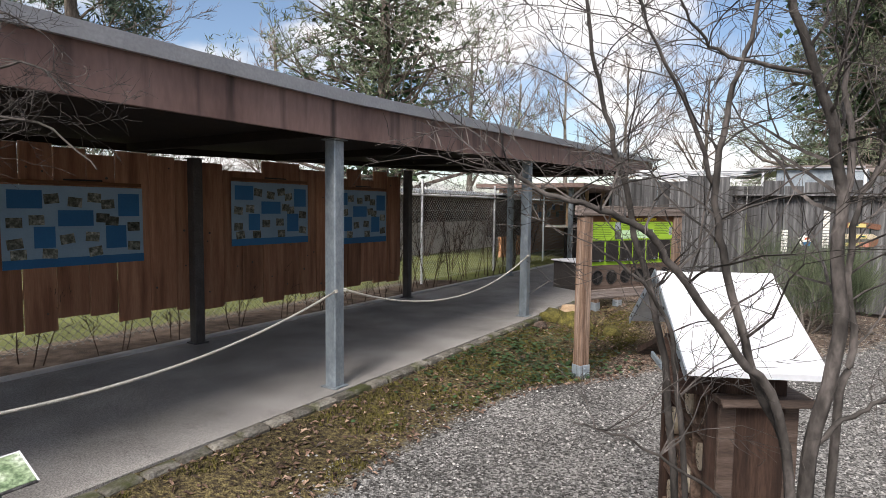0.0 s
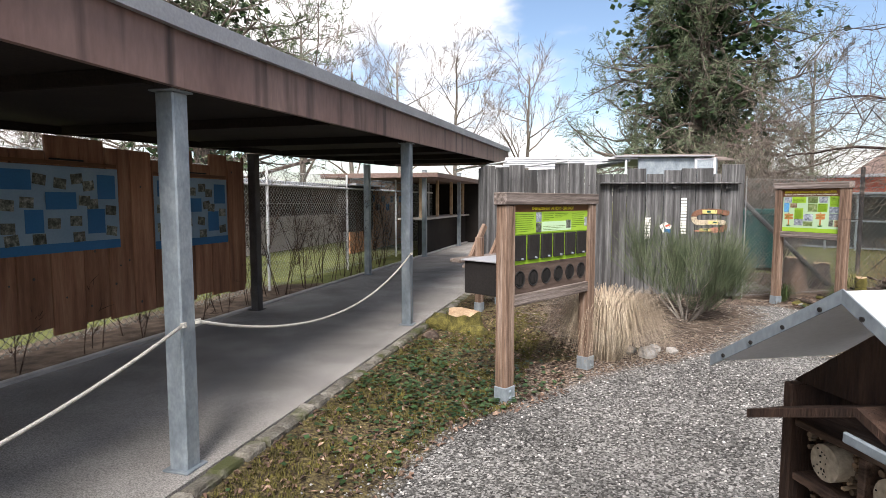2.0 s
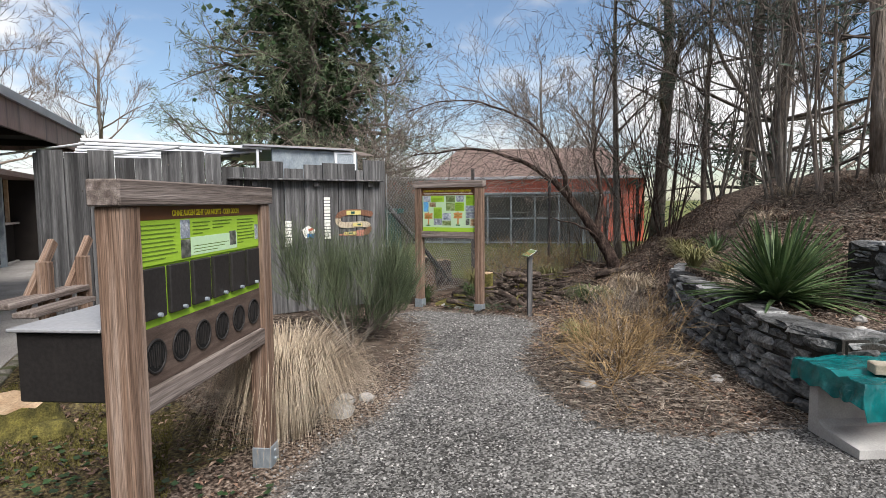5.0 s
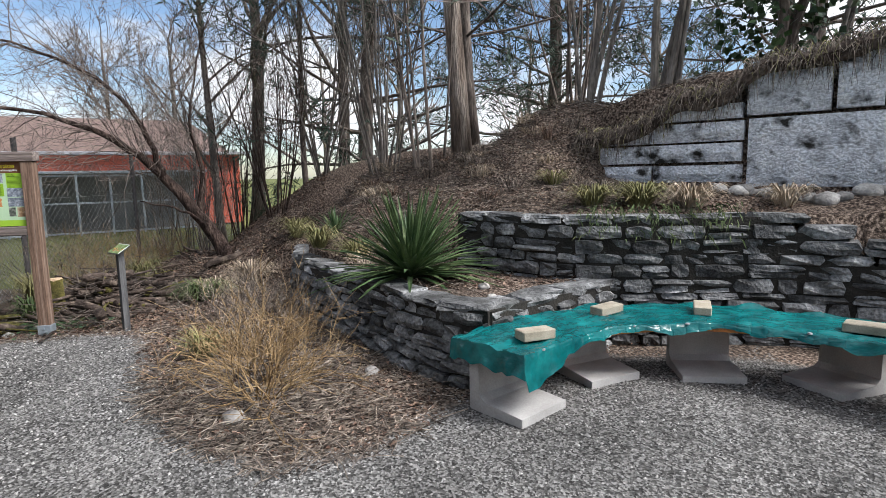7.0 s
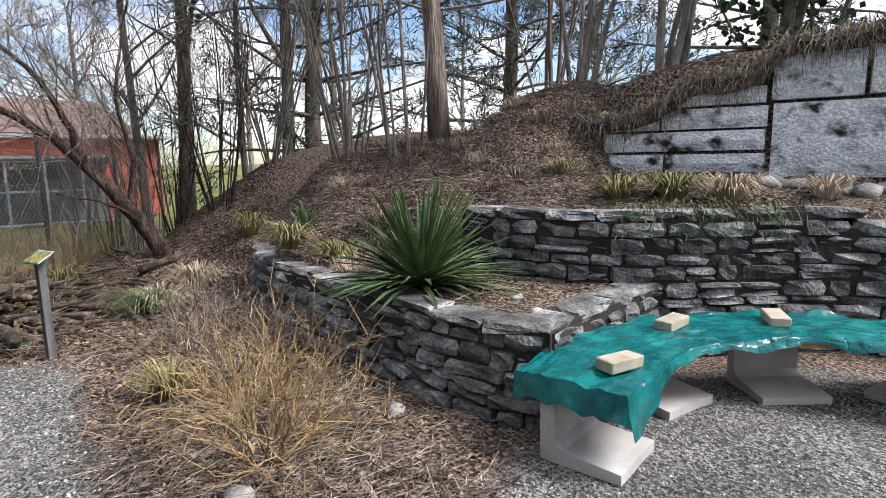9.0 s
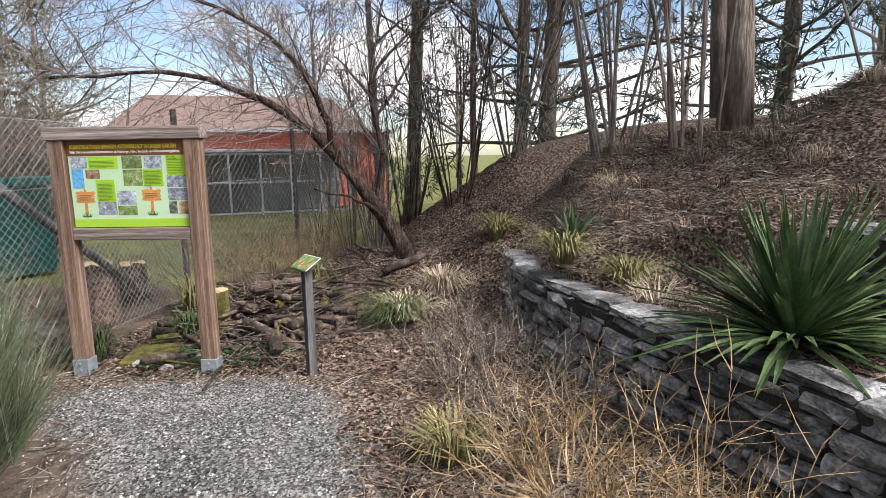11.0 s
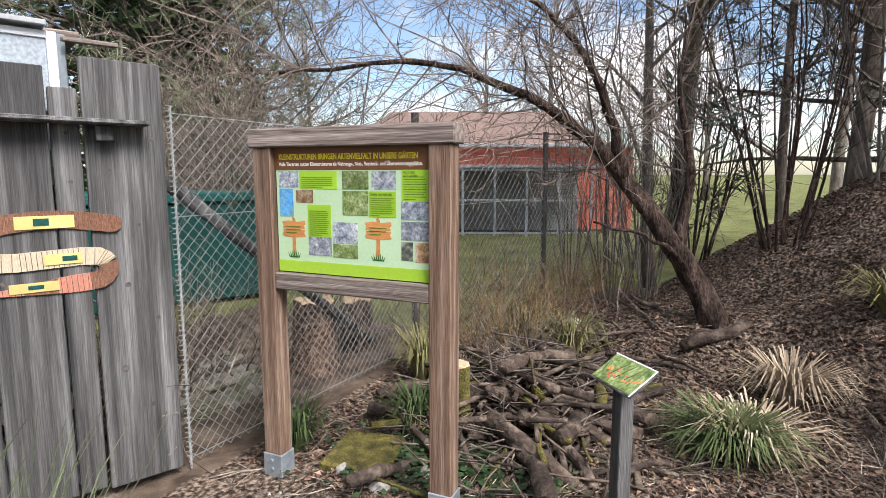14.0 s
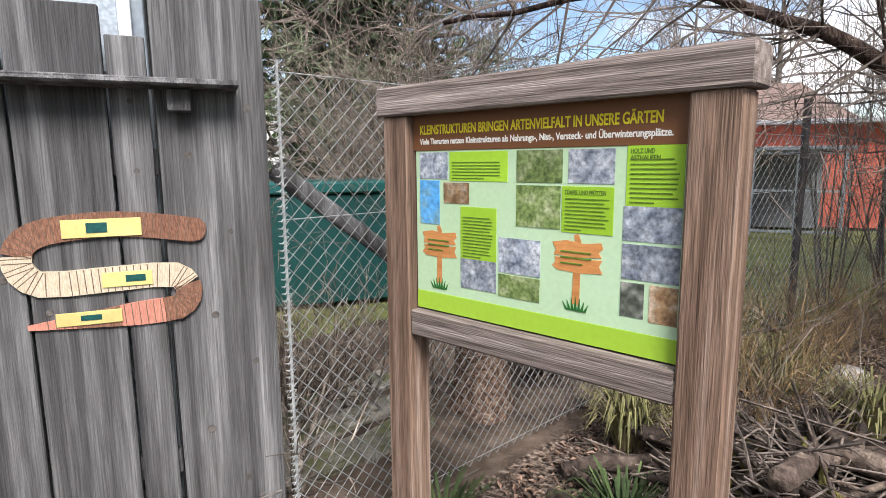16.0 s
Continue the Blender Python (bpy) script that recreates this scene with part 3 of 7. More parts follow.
# ---- ground ----
def build_ground():
    def axis(lo, hi, step, far):
        a = list(np.arange(lo, hi + 1e-6, step))
        out, d, p = [], step, hi
        while p < far:
            d *= 1.5
            p += d
            out.append(p)
        neg, d, p = [], step, lo
        while p > -far:
            d *= 1.5
            p -= d
            neg.append(p)
        return neg[::-1] + a + out

    xs, ys = axis(-6.0, 13.0, 0.1, 1500), axis(-3.5, 12.0, 0.1, 1500)
    nx, ny = len(xs), len(ys)
    vs, wg = [], {"gravel": [], "moss": [], "grass": [], "soil": []}
    for y in ys:
        for x in xs:
            near = -8 < x < 26 and -15 < y < 14
            vs.append((x, y, ground_z(x, y) if near else base_z(x, y) if abs(x) < 60 and abs(y) < 60 else 0.0))
            q = Vector((x, y, 0)) - P1
            r, s = q.dot(RIGHT), q.dot(DIR)
            g = smooth01(-0.35, 0.35, signed(GRAVEL, x, y)) if near else 0.0
            mo = 1 - smooth01(0.9, 2.2, r) if -0.3 < r < 2.5 and -6 < s < 6 else 0.0
            if 1.0 < x < 2.6 and 6.2 < y < 8.0:
                mo = 1.0
            gr = 1.0 if (r < -3.5 or x > 13.5 or y > 11.5 or (x > 10.2 and y > 8.2)) else 0.0
            so = 0.8 if (-3.3 < r < -2.2) or (3.2 < x < 6.5 and 6.8 < y < 9.5) or (6.5 < x < 10 and 8.7 < y < 11.6) else 0.0
            wg["gravel"].append(g)
            wg["moss"].append(mo * 0.75)
            wg["grass"].append(gr)
            wg["soil"].append(so)
    fs = [(j * nx + i, j * nx + i + 1, (j + 1) * nx + i + 1, (j + 1) * nx + i) for j in range(ny - 1) for i in range(nx - 1)]
    me = bpy.data.meshes.new("ground")
    me.from_pydata(vs, [], fs)
    me.materials.append(M["ground"])
    for k, v in wg.items():
        at = me.attributes.new(k, "FLOAT", "POINT")
        at.data.foreach_set("value", v)
    me.polygons.foreach_set("use_smooth", [True] * len(fs))
    return tagged(new("ground", me), "pale gravel clearing with mossy verge and leaf-littered bank", "ground", kind="structure")


build_ground()

# ---- covered walk ----
walkway = MB()
S0, S1 = -9.0, 22.0
for i in range(31):
    a, b = S0 + i * (S1 - S0) / 31, S0 + (i + 1) * (S1 - S0) / 31
    walkway.add([tuple(lane(a, 0.12, PATH_Z)), tuple(lane(b, 0.12, PATH_Z)), tuple(lane(b, -2.28, PATH_Z)), tuple(lane(a, -2.28, PATH_Z)),
                 tuple(lane(a, 0.12, PATH_Z - 0.1)), tuple(lane(b, 0.12, PATH_Z - 0.1)), tuple(lane(b, -2.28, PATH_Z - 0.1)), tuple(lane(a, -2.28, PATH_Z - 0.1))],
                [(0, 1, 2, 3), (4, 5, 1, 0), (3, 2, 6, 7)])
pavement = tagged(part("pavement", walkway, M["asphalt"]), "grey-brown asphalt path under the roof", "path", kind="structure")

KANG = math.degrees(math.atan2(DIR.y, DIR.x))


def along(s, r, z, turn=0.0):
    p = lane(s, r, z)
    return pose(p.x, p.y, p.z, 0, 0, KANG + turn)


edging = tagged(new("kerb"), "worn mossy grey cobble edging along the asphalt path", "kerb", kind="structure")
cob = [MB().box(-0.1, -0.055, -0.06, 0.1, 0.055, 0.035, 0.014, jit=0.006).mesh("edging_stone", M["edging"]) for _ in range(4)]
s = -5.0
while s < 9.0:
    o = new("edging_stone", cob[rng.randrange(4)])
    o.parent = edging
    o.matrix_local = along(s, 0.19 + rng.uniform(-0.008, 0.008), PATH_Z - 0.025 + rng.uniform(-0.012, 0.004), rng.uniform(-3, 3))
    s += 0.212
kerb2 = MB()
kerb2.box(-9, -0.04, -0.1, 22, 0.04, 0.03, 0.01)
tagged(part("kerb", kerb2, M["concrete"], m=along(0, -2.32, PATH_Z)), "narrow pale concrete kerb beside the hedge bed", "kerb", kind="structure")


# posts of the roof: square galvanised steel with a foot plate
def roof_post(s, r, h, mat, label):
    t = thing("roof_post", along(s, r, PATH_Z), label, "post", "posts of the covered walk")
    part("post", MB().box(-0.055, -0.055, 0, 0.055, 0.055, h, 0.008), mat, t)
    part("foot_plate", MB().box(-0.08, -0.08, 0, 0.08, 0.08, 0.012, 0.003), mat, t)
    part("head_plate", MB().box(-0.075, -0.075, h, 0.075, 0.075, h + 0.01, 0.003), mat, t)
    return t


def fascia_z(s):
    return 2.115 + 0.026 * max(0.0, s)


for i in range(-2, 2):
    roof_post(3.70 * i, 0, fascia_z(3.7 * i) - PATH_Z - 0.01, M["galv"], "square galvanised steel post with streaked zinc surface")
for i in range(-2, 5):
    roof_post(0.27 + 3.76 * i, -2.2, fascia_z(3.7 * i) - PATH_Z - 0.06, M["dark_post"] if i < 2 else M["galv"], "dark weathered steel post at the back of the covered walk")
for i in (0, 1):
    roof_post(12.2 + 3.7 * i, -0.1, 2.2, M["galv"], "slim galvanised steel post far down the walk")

roof = thing("walkway_roof", None, "long flat roof with brown painted fascia and grey metal edge", "roof", kind="structure")
fa, ed, so, fb = MB(), MB(), MB(), MB()
RS = [-8.0, -4.0, 0.0, 2.5, 5.0, 7.5, 10.5]
for a, b in zip(RS, RS[1:]):
    za, zb = fascia_z(a), fascia_z(b)

    def slab(mb, r0, r1, z0, z1):
        vs = [tuple(lane(s_, r_, fz + z_)) for s_, fz in ((a, za), (b, zb)) for r_ in (r0, r1) for z_ in (z0, z1)]
        mb.add(vs, [(0, 1, 3, 2), (4, 6, 7, 5), (0, 4, 5, 1), (2, 3, 7, 6), (1, 5, 7, 3), (0, 2, 6, 4)])

    slab(fa, 0.08, 0.115, 0.0, 0.335)
    slab(ed, -2.7, 0.16, 0.335, 0.36)
    slab(ed, 0.125, 0.16, 0.27, 0.335)
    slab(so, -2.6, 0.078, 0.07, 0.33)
    slab(fb, -2.64, -2.602, 0.0, 0.334)
part("fascia", fa, M["fascia"], roof, "brown painted metal fascia with dark rain streaks")
part("edge_trim", ed, M["roof_metal"], roof, "pale grey metal roof edge")
# soffit, back fascia and joists have the under-roof shade in their colour
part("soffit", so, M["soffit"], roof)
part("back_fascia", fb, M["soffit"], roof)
endc = MB()
z = fascia_z(10.5)
endc.box(10.49, -0.11, z - 0.004, 10.52, 2.6, z + 0.333, 0.004, m=pose(P1.x, P1.y, 0, 0, 0, KANG) @ Matrix.Identity(4))
part("end_fascia", endc, M["fascia"], roof)
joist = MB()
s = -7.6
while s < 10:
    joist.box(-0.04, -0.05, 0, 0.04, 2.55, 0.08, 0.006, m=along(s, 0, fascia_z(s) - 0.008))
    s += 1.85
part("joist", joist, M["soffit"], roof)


# white rope hung between the front posts
def hung_rope(s0, s1, z0, z1, sag):
    pts = []
    for i in range(25):
        u = i / 24
        pts.append(lane(s0 + (s1 - s0) * u, 0.062, z0 + (z1 - z0) * u - sag * 4 * u * (1 - u)))
    t = thing("barrier_rope", None, "white cotton rope sagging between two steel posts", "rope", "ropes along the walk")
    part("rope", MB().tube(pts, 0.009, 7), M["rope"], t, smooth=True)
    for s_, z_ in ((s0, z0), (s1, z1)):
        part("knot", MB().tube([lane(s_, 0.066, z_ + 0.012), lane(s_ + 0.001, 0.068, z_ - 0.012)], 0.016, 8), M["rope"], t)


hung_rope(-3.65, -0.055, 0.84, 0.92, 0.27)
hung_rope(0.055, 3.645, 0.92, 0.96, 0.30)

def board_knot(plank, x, z, r):
    part("knot", MB().tube([(x, 0.002, z), (x, -0.0015, z)], r, 9), M["board_knot"], plank)


# ---- brown board wall with posters ----
BOARD = math.degrees(math.atan2(3.12, 2.04))
bw = pose(-2.75 - 0.03 * 0.848, 6.0 + 0.03 * 0.531, 0, 0, 0, BOARD)
wall_b = thing("wall_boards", bw, "tall brown vertical boards with uneven tops and feet", "wall", kind="structure")
x = -6.4
while x < 3.78:
    wd = rng.uniform(0.25, 0.33)
    if x + wd > 3.8:
        wd = 3.8 - x
    lo = rng.uniform(0.38, 0.56) if x < 0.1 else rng.uniform(0.38, 0.48)
    hi = rng.uniform(2.03, 2.12) if x < 0.5 else rng.choice([1.98, 2.06, 2.12])
    pl_ = part("plank", MB().box(0, 0, lo, wd - 0.009, 0.026 + rng.uniform(-0.004, 0.006), hi, 0.004), M["wood_brown"], wall_b, m=Matrix.Translation((x, rng.uniform(0.0, 0.014), 0)))
    for _ in range(rng.randrange(1, 4)):
        board_knot(pl_, rng.uniform(0.04, max(0.05, wd - 0.05)), rng.uniform(lo + 0.1, hi - 0.1), rng.uniform(0.008, 0.015))
    x += wd
for zz in (0.75, 1.75):
    part("batten", MB().box(-6.4, 0.04, zz, 3.8, 0.08, zz + 0.08), M["wood_brown"], wall_b)


def wall_poster(x0, x1, z0, z1, seed):
    r = random.Random(seed)
    t = thing("poster", bw @ Matrix.Translation((x0, -0.012, z0)), "pale blue photo poster with blue text boxes", "poster", "posters on the boards")
    W, H = x1 - x0, z1 - z0
    part("sheet", MB().box(0, 0, 0, W, 0.006, H, 0.002), M["paper_blue"], t)
    part("blue_band", MB().box(0, -0.002, 0, W, 0.0, H * 0.11, 0.0005), M["blue"], t)
    part("header", MB().box(0.01, -0.002, H + 0.012, W - 0.01, 0.004, H + 0.045, 0.001), M["brown_print"], t)
    part("lamp_strip", MB().box(W * 0.4, -0.02, H + 0.05, W * 0.68, 0.0, H + 0.065, 0.004), M["black"], t)
    for bx, bz, bw_, bh in ((0.04, 0.72, 0.22, 0.22), (0.36, 0.5, 0.25, 0.2), (0.2, 0.24, 0.14, 0.26), (0.7, 0.2, 0.16, 0.3), (0.8, 0.62, 0.17, 0.3)):
        part("text_box", MB().box(W * bx, -0.002, H * bz, W * (bx + bw_), 0.0, H * (bz + bh), 0.0005), M["blue"], t)
    for i, (cx, cz) in enumerate(((0.32, 0.84), (0.48, 0.8), (0.62, 0.86), (0.72, 0.78), (0.08, 0.55), (0.22, 0.58), (0.68, 0.6), (0.75, 0.56), (0.08, 0.3), (0.42, 0.34), (0.6, 0.36), (0.1, 0.17), (0.3, 0.17), (0.62, 0.17), (0.92, 0.48), (0.92, 0.22))):
        a = r.uniform(-9, 9)
        part("photo", MB().box(-W * 0.05, -0.003, -H * 0.06, W * 0.05, 0.0, H * 0.06, 0.0005), M["photo"], t, m=Matrix.Translation((W * cx, -0.0005, H * cz)) @ pose(0, 0, 0, 0, a, 0))


wall_poster(-1.62, -0.43, 1.02, 1.74, 1)
wall_poster(0.60, 1.77, 1.11, 1.86, 2)
wall_poster(2.22, 3.40, 1.05, 1.82, 3)
wall_poster(-3.3, -2.1, 1.02, 1.74, 4)

# ---- weathered plank fence ----
A, C, D = Vector((3.27, 11.03, 0)), Vector((4.78, 9.60, 0)), Vector((6.97, 8.74, 0))


def plank_fence(p, q, label, tops, z0):
    ang = math.degrees(math.atan2(q.y - p.y, q.x - p.x))
    L_ = (q - p).length
    t = thing("wall_fence", pose(p.x, p.y, 0, 0, 0, ang), label, "fence", kind="structure")
    x = 0.0
    while x < L_ - 0.02:
        wd = min(rng.uniform(0.22, 0.31), L_ - x)
        if L_ - x - wd < 0.1:
            wd = L_ - x
        hi = tops + rng.choice([-0.06, 0.0, 0.03])
        pl_ = part("plank", MB().box(0, 0, z0, wd - 0.01, 0.028 + rng.uniform(-0.004, 0.008), hi, 0.004), M["wood_grey"], t, m=Matrix.Translation((x, rng.uniform(-0.008, 0.006), 0)))
        for _ in range(rng.randrange(1, 4)):
            board_knot(pl_, rng.uniform(0.04, max(0.05, wd - 0.05)), rng.uniform(z0 + 0.1, hi - 0.1), rng.uniform(0.008, 0.017))
        x += wd
    for zz in (0.45, 1.55):
        part("rail", MB().box(0, 0.042, zz, L_, 0.09, zz + 0.09), M["wood_grey"], t)
    return t


fence_a = plank_fence(A, C, "tall weathered silver-grey plank fence", 2.16, 0.03)
fence_b = plank_fence(C, D - (D - C).normalized() * 0.36, "weathered grey plank fence with a shelf board and wooden animals", 2.06, 0.02)
FB = math.degrees(math.atan2(D.y - C.y, D.x - C.x))
fm = pose(C.x, C.y, 0, 0, 0, FB)
LB = (D - C).length
end_plank = part("plank", MB().box(LB - 0.352, 0, 0.0, LB, 0.035, 2.15, 0.005), M["wood_grey"], fence_b)
for x_, z_ in ((0.09, 1.62), (0.21, 1.35), (0.14, 1.05), (0.27, 0.86), (0.10, 0.62), (0.22, 0.40), (0.29, 1.78)):
    board_knot(end_plank, LB - 0.352 + x_, z_, 0.009 + 0.012 * z_ % 0.008)
sh = thing("shelf_board", fm, "narrow grey weather board fixed across the fence", "shelf")
part("board", MB().box(0.05, -0.13, 1.835, 2.26, 0.0, 1.86, 0.005, jit=0.003), M["wood_grey"], sh)
for xx in (0.35, 1.2, 2.04):
    part("bracket", MB().box(xx, -0.07, 1.76, xx + 0.07, -0.012, 1.833, 0.004), M["wood_grey"], sh)
part("plank", MB().box(-0.04, 0, 0.05, 0, 1.4, 2.15), M["wood_grey"], fence_a)

# ---- dry-stone walls ----
def stone_mesh(w_, d_, h_, seed):
    r = random.Random(seed)
    bm = bmesh.new()
    bmesh.ops.create_cube(bm, size=1.0)
    bmesh.ops.subdivide_edges(bm, edges=bm.edges[:], cuts=1, use_grid_fill=True)
    for v in bm.verts:
        n = sum(1 for c_ in v.co if abs(c_) > 0.4)
        k = {3: 0.88, 2: 0.96, 1: 1.03, 0: 1}[n]
        v.co = Vector((v.co.x * w_, v.co.y * d_, v.co.z * h_)) * k
        v.co += Vector((r.uniform(-1, 1) * w_ * 0.05, r.uniform(-1, 1) * d_ * 0.10, r.uniform(-1, 1) * h_ * 0.07))
    me = bpy.data.meshes.new("stone")
    bm.to_mesh(me)
    bm.free()
    me.materials.append(M["stone"])
    return me


STONES = {}
for wi, ww in enumerate((0.16, 0.24, 0.33, 0.44)):
    for hi_, hh in enumerate((0.055, 0.085, 0.12, 0.17)):
        STONES[(wi, hi_)] = [stone_mesh(ww, 0.26, hh, 100 + wi * 40 + hi_ * 7 + v_) for v_ in range(3)]
SW, SH = (0.16, 0.24, 0.33, 0.44), (0.055, 0.085, 0.12, 0.17)


def polyline(pts):
    seg, tot = [], 0.0
    for a, b in zip(pts, pts[1:]):
        l_ = math.hypot(b[0] - a[0], b[1] - a[1])
        seg.append((tot, l_, a, b))
        tot += l_
    def at(s):
        s = min(max(s, 0.0), tot - 1e-6)
        for s0, l_, a, b in seg:
            if s <= s0 + l_:
                u = (s - s0) / l_
                return Vector((a[0] + (b[0] - a[0]) * u, a[1] + (b[1] - a[1]) * u, 0)), math.atan2(b[1] - a[1], b[0] - a[0])
        return Vector((b[0], b[1], 0)), 0.0
    return at, tot


def smooth_line(pts, n=4):
    out = []
    P = [pts[0]] + list(pts) + [pts[-1]]
    for i in range(1, len(P) - 2):
        for j in range(n):
            u = j / n
            q = []
            for k in range(2):
                p0, p1, p2, p3 = P[i - 1][k], P[i][k], P[i + 1][k], P[i + 2][k]
                q.append(0.5 * (2 * p1 + (p2 - p0) * u + (2 * p0 - 5 * p1 + 4 * p2 - p3) * u * u + (3 * p1 - p0 - 3 * p2 + p3) * u ** 3))
            out.append(tuple(q))
    return out + [tuple(pts[-1])]


def stone_wall(name, pts, top, side, label, batter=0.05, low=-0.05):
    """side: +1 if the seen face lies to the left of the line's direction. top: height by the share of the length."""
    r = random.Random(len(pts) * 31 + int(top(0) * 100))
    at, tot = polyline(smooth_line(pts))
    t = thing(name, None, label, "stone wall", kind="structure")
    # backing sheet behind the stones, dark to stand for shade in the gaps
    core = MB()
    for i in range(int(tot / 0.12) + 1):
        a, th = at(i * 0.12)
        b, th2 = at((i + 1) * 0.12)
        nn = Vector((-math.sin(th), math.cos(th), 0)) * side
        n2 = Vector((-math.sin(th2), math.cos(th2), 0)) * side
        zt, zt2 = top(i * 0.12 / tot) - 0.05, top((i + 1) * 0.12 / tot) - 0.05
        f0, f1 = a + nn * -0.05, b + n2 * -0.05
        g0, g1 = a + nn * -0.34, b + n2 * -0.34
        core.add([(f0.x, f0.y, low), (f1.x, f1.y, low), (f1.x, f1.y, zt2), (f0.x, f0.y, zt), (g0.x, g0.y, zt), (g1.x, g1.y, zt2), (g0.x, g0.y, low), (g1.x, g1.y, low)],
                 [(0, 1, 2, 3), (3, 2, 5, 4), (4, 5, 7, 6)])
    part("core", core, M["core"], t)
    zmax = max(top(i / 20) for i in range(21))
    z = low + 0.02
    while z < zmax - 0.03:
        left = zmax - z
        h_i = r.choice([0, 1, 1, 2, 2, 2, 3])
        if left < 0.16:
            h_i = 1 if left > 0.07 else 0
        hh = SH[h_i]
        s = r.uniform(-0.05, 0.1)
        while s < tot:
            if z + hh > top(s / tot) + 0.05:
                s += 0.2
                continue
            w_i = r.choice([0, 1, 1, 2, 2, 3] if h_i > 0 else [1, 2, 2, 3])
            if z + hh > top(s / tot) - 0.06:
                w_i = r.choice([2, 3, 3])
            ww = SW[w_i]
            p, th = at(s + ww / 2)
            nn = Vector((-math.sin(th), math.cos(th), 0)) * side
            put = p + nn * (-0.13 - batter * (z / max(0.3, zmax)) + r.uniform(-0.018, 0.018))
            pieces = [(h_i, z + hh / 2)]
            if h_i == 3 and r.random() < 0.45:
                pieces = [(1, z + 0.043), (1, z + 0.128)]
            elif h_i == 2 and r.random() < 0.3:
                pieces = [(0, z + 0.03), (0, z + 0.09)]
            for hi_, zc in pieces:
                o = new("stone", r.choice(STONES[(w_i, hi_)]))
                o.parent = t
                o.matrix_local = Matrix.LocRotScale((put.x, put.y, zc), Euler((r.uniform(-0.05, 0.05), r.uniform(-0.04, 0.04), th + r.uniform(-0.06, 0.06) + (math.pi if r.random() < 0.5 else 0))), (r.uniform(0.94, 1.02), r.uniform(0.95, 1.1), r.uniform(0.95, 1.03)))
            s += ww + 0.008
        z += hh + 0.006
    return t


stone_wall("wall_lower", LOWER, lambda u: 0.62 - 0.05 * u, +1, "low dark grey dry-stone retaining wall of a terrace")
stone_wall("wall_inner", INNER, lambda u: 0.62 - 0.04 * u, -1, "short dry-stone return wall behind the bench")


def upper_top(u):
    return 1.16 if u < 0.62 else 1.16 - 0.13 * int((u - 0.62) / 0.06 + 1)


stone_wall("wall_upper", UPPER, upper_top, -1, "curved grey dry-stone retaining wall stepping down at its end")

# ---- white limestone block wall ----
ww_ = thing("wall_limestone", pose(W1.x, W1.y, 0, 0, 0, math.degrees(math.atan2(WD.y, WD.x))), "old white limestone block wall overgrown by the bank", "stone wall", kind="structure")


def wblock(x0, x1, z0, z1, y=0.0):
    bm = bmesh.new()
    nx, nz = max(2, int((x1 - x0) / 0.09)), max(2, int((z1 - z0) / 0.09))
    g = 0.012
    vs = []
    for j in range(nz + 1):
        for i in range(nx + 1):
            px, pz = x0 + g + (x1 - x0 - 2 * g) * i / nx, z0 + g + (z1 - z0 - 2 * g) * j / nz
            e = min(i, nx - i, j, nz - j)
            vs.append((px, y + (0.03 if e == 0 else 0.0) - 0.022 * noise.noise((px * 7, pz * 7, 3.1)), pz))
    fs = [(j * (nx + 1) + i, j * (nx + 1) + i + 1, (j + 1) * (nx + 1) + i + 1, (j + 1) * (nx + 1) + i) for j in range(nz) for i in range(nx)]
    bm.free()
    mb = MB()
    n0 = len(vs)
    ring = [i for i in range(nx + 1)] + [j * (nx + 1) + nx for j in range(1, nz + 1)] + [nz * (nx + 1) + i for i in range(nx - 1, -1, -1)] + [j * (nx + 1) for j in range(nz - 1, 0, -1)]
    back = [(vs[i][0], y + 0.4, vs[i][2]) for i in ring]
    mb.add(vs + back, fs + [(ring[k], n0 + k, n0 + (k + 1) % len(ring), ring[(k + 1) % len(ring)]) for k in range(len(ring))])
    part("block", mb, M["white_stone"], ww_, smooth=False)


for b_ in ((-0.06, 0.55, 1.37, 1.58), (0.55, 1.47, 1.37, 1.575), (-0.08, 1.46, 1.585, 1.80), (0.5, 1.47, 1.80, 2.02), (0.0, 0.5, 1.80, 1.93), (0.62, 1.45, 2.025, 2.2), (1.49, 2.71, 1.32, 2.03), (2.73, 4.0, 1.30, 2.04), (1.47, 2.2, 2.04, 2.46), (2.22, 2.6, 2.05, 2.56), (2.62, 3.5, 2.05, 2.6), (3.5, 4.3, 2.05, 2.62), (1.7, 4.0, 1.05, 1.30)):
    wblock(*b_)

# ---- tarp-covered curved bench ----
def l_block(x, y, deg):
    t = thing("bench_support", pose(x, y, ground_z(x, y) - 0.005, 0, 0, deg), "pale grey concrete L-shaped support block standing on gravel", "concrete block", "bench supports")
    mb = MB()
    prof = [(0, 0), (0.44, 0), (0.44, 0.055), (0.13, 0.075), (0.085, 0.11), (0.075, 0.42), (0.0, 0.42)]
    vs = [(px, yy, pz) for yy in (-0.22, 0.22) for px, pz in prof]
    n = len(prof)
    mb.add(vs, [tuple(range(n)), tuple(range(n, 2 * n))[::-1]] + [(i, n + i, n + (i + 1) % n, (i + 1) % n) for i in range(n)])
    part("block", mb, M["concrete"], t)


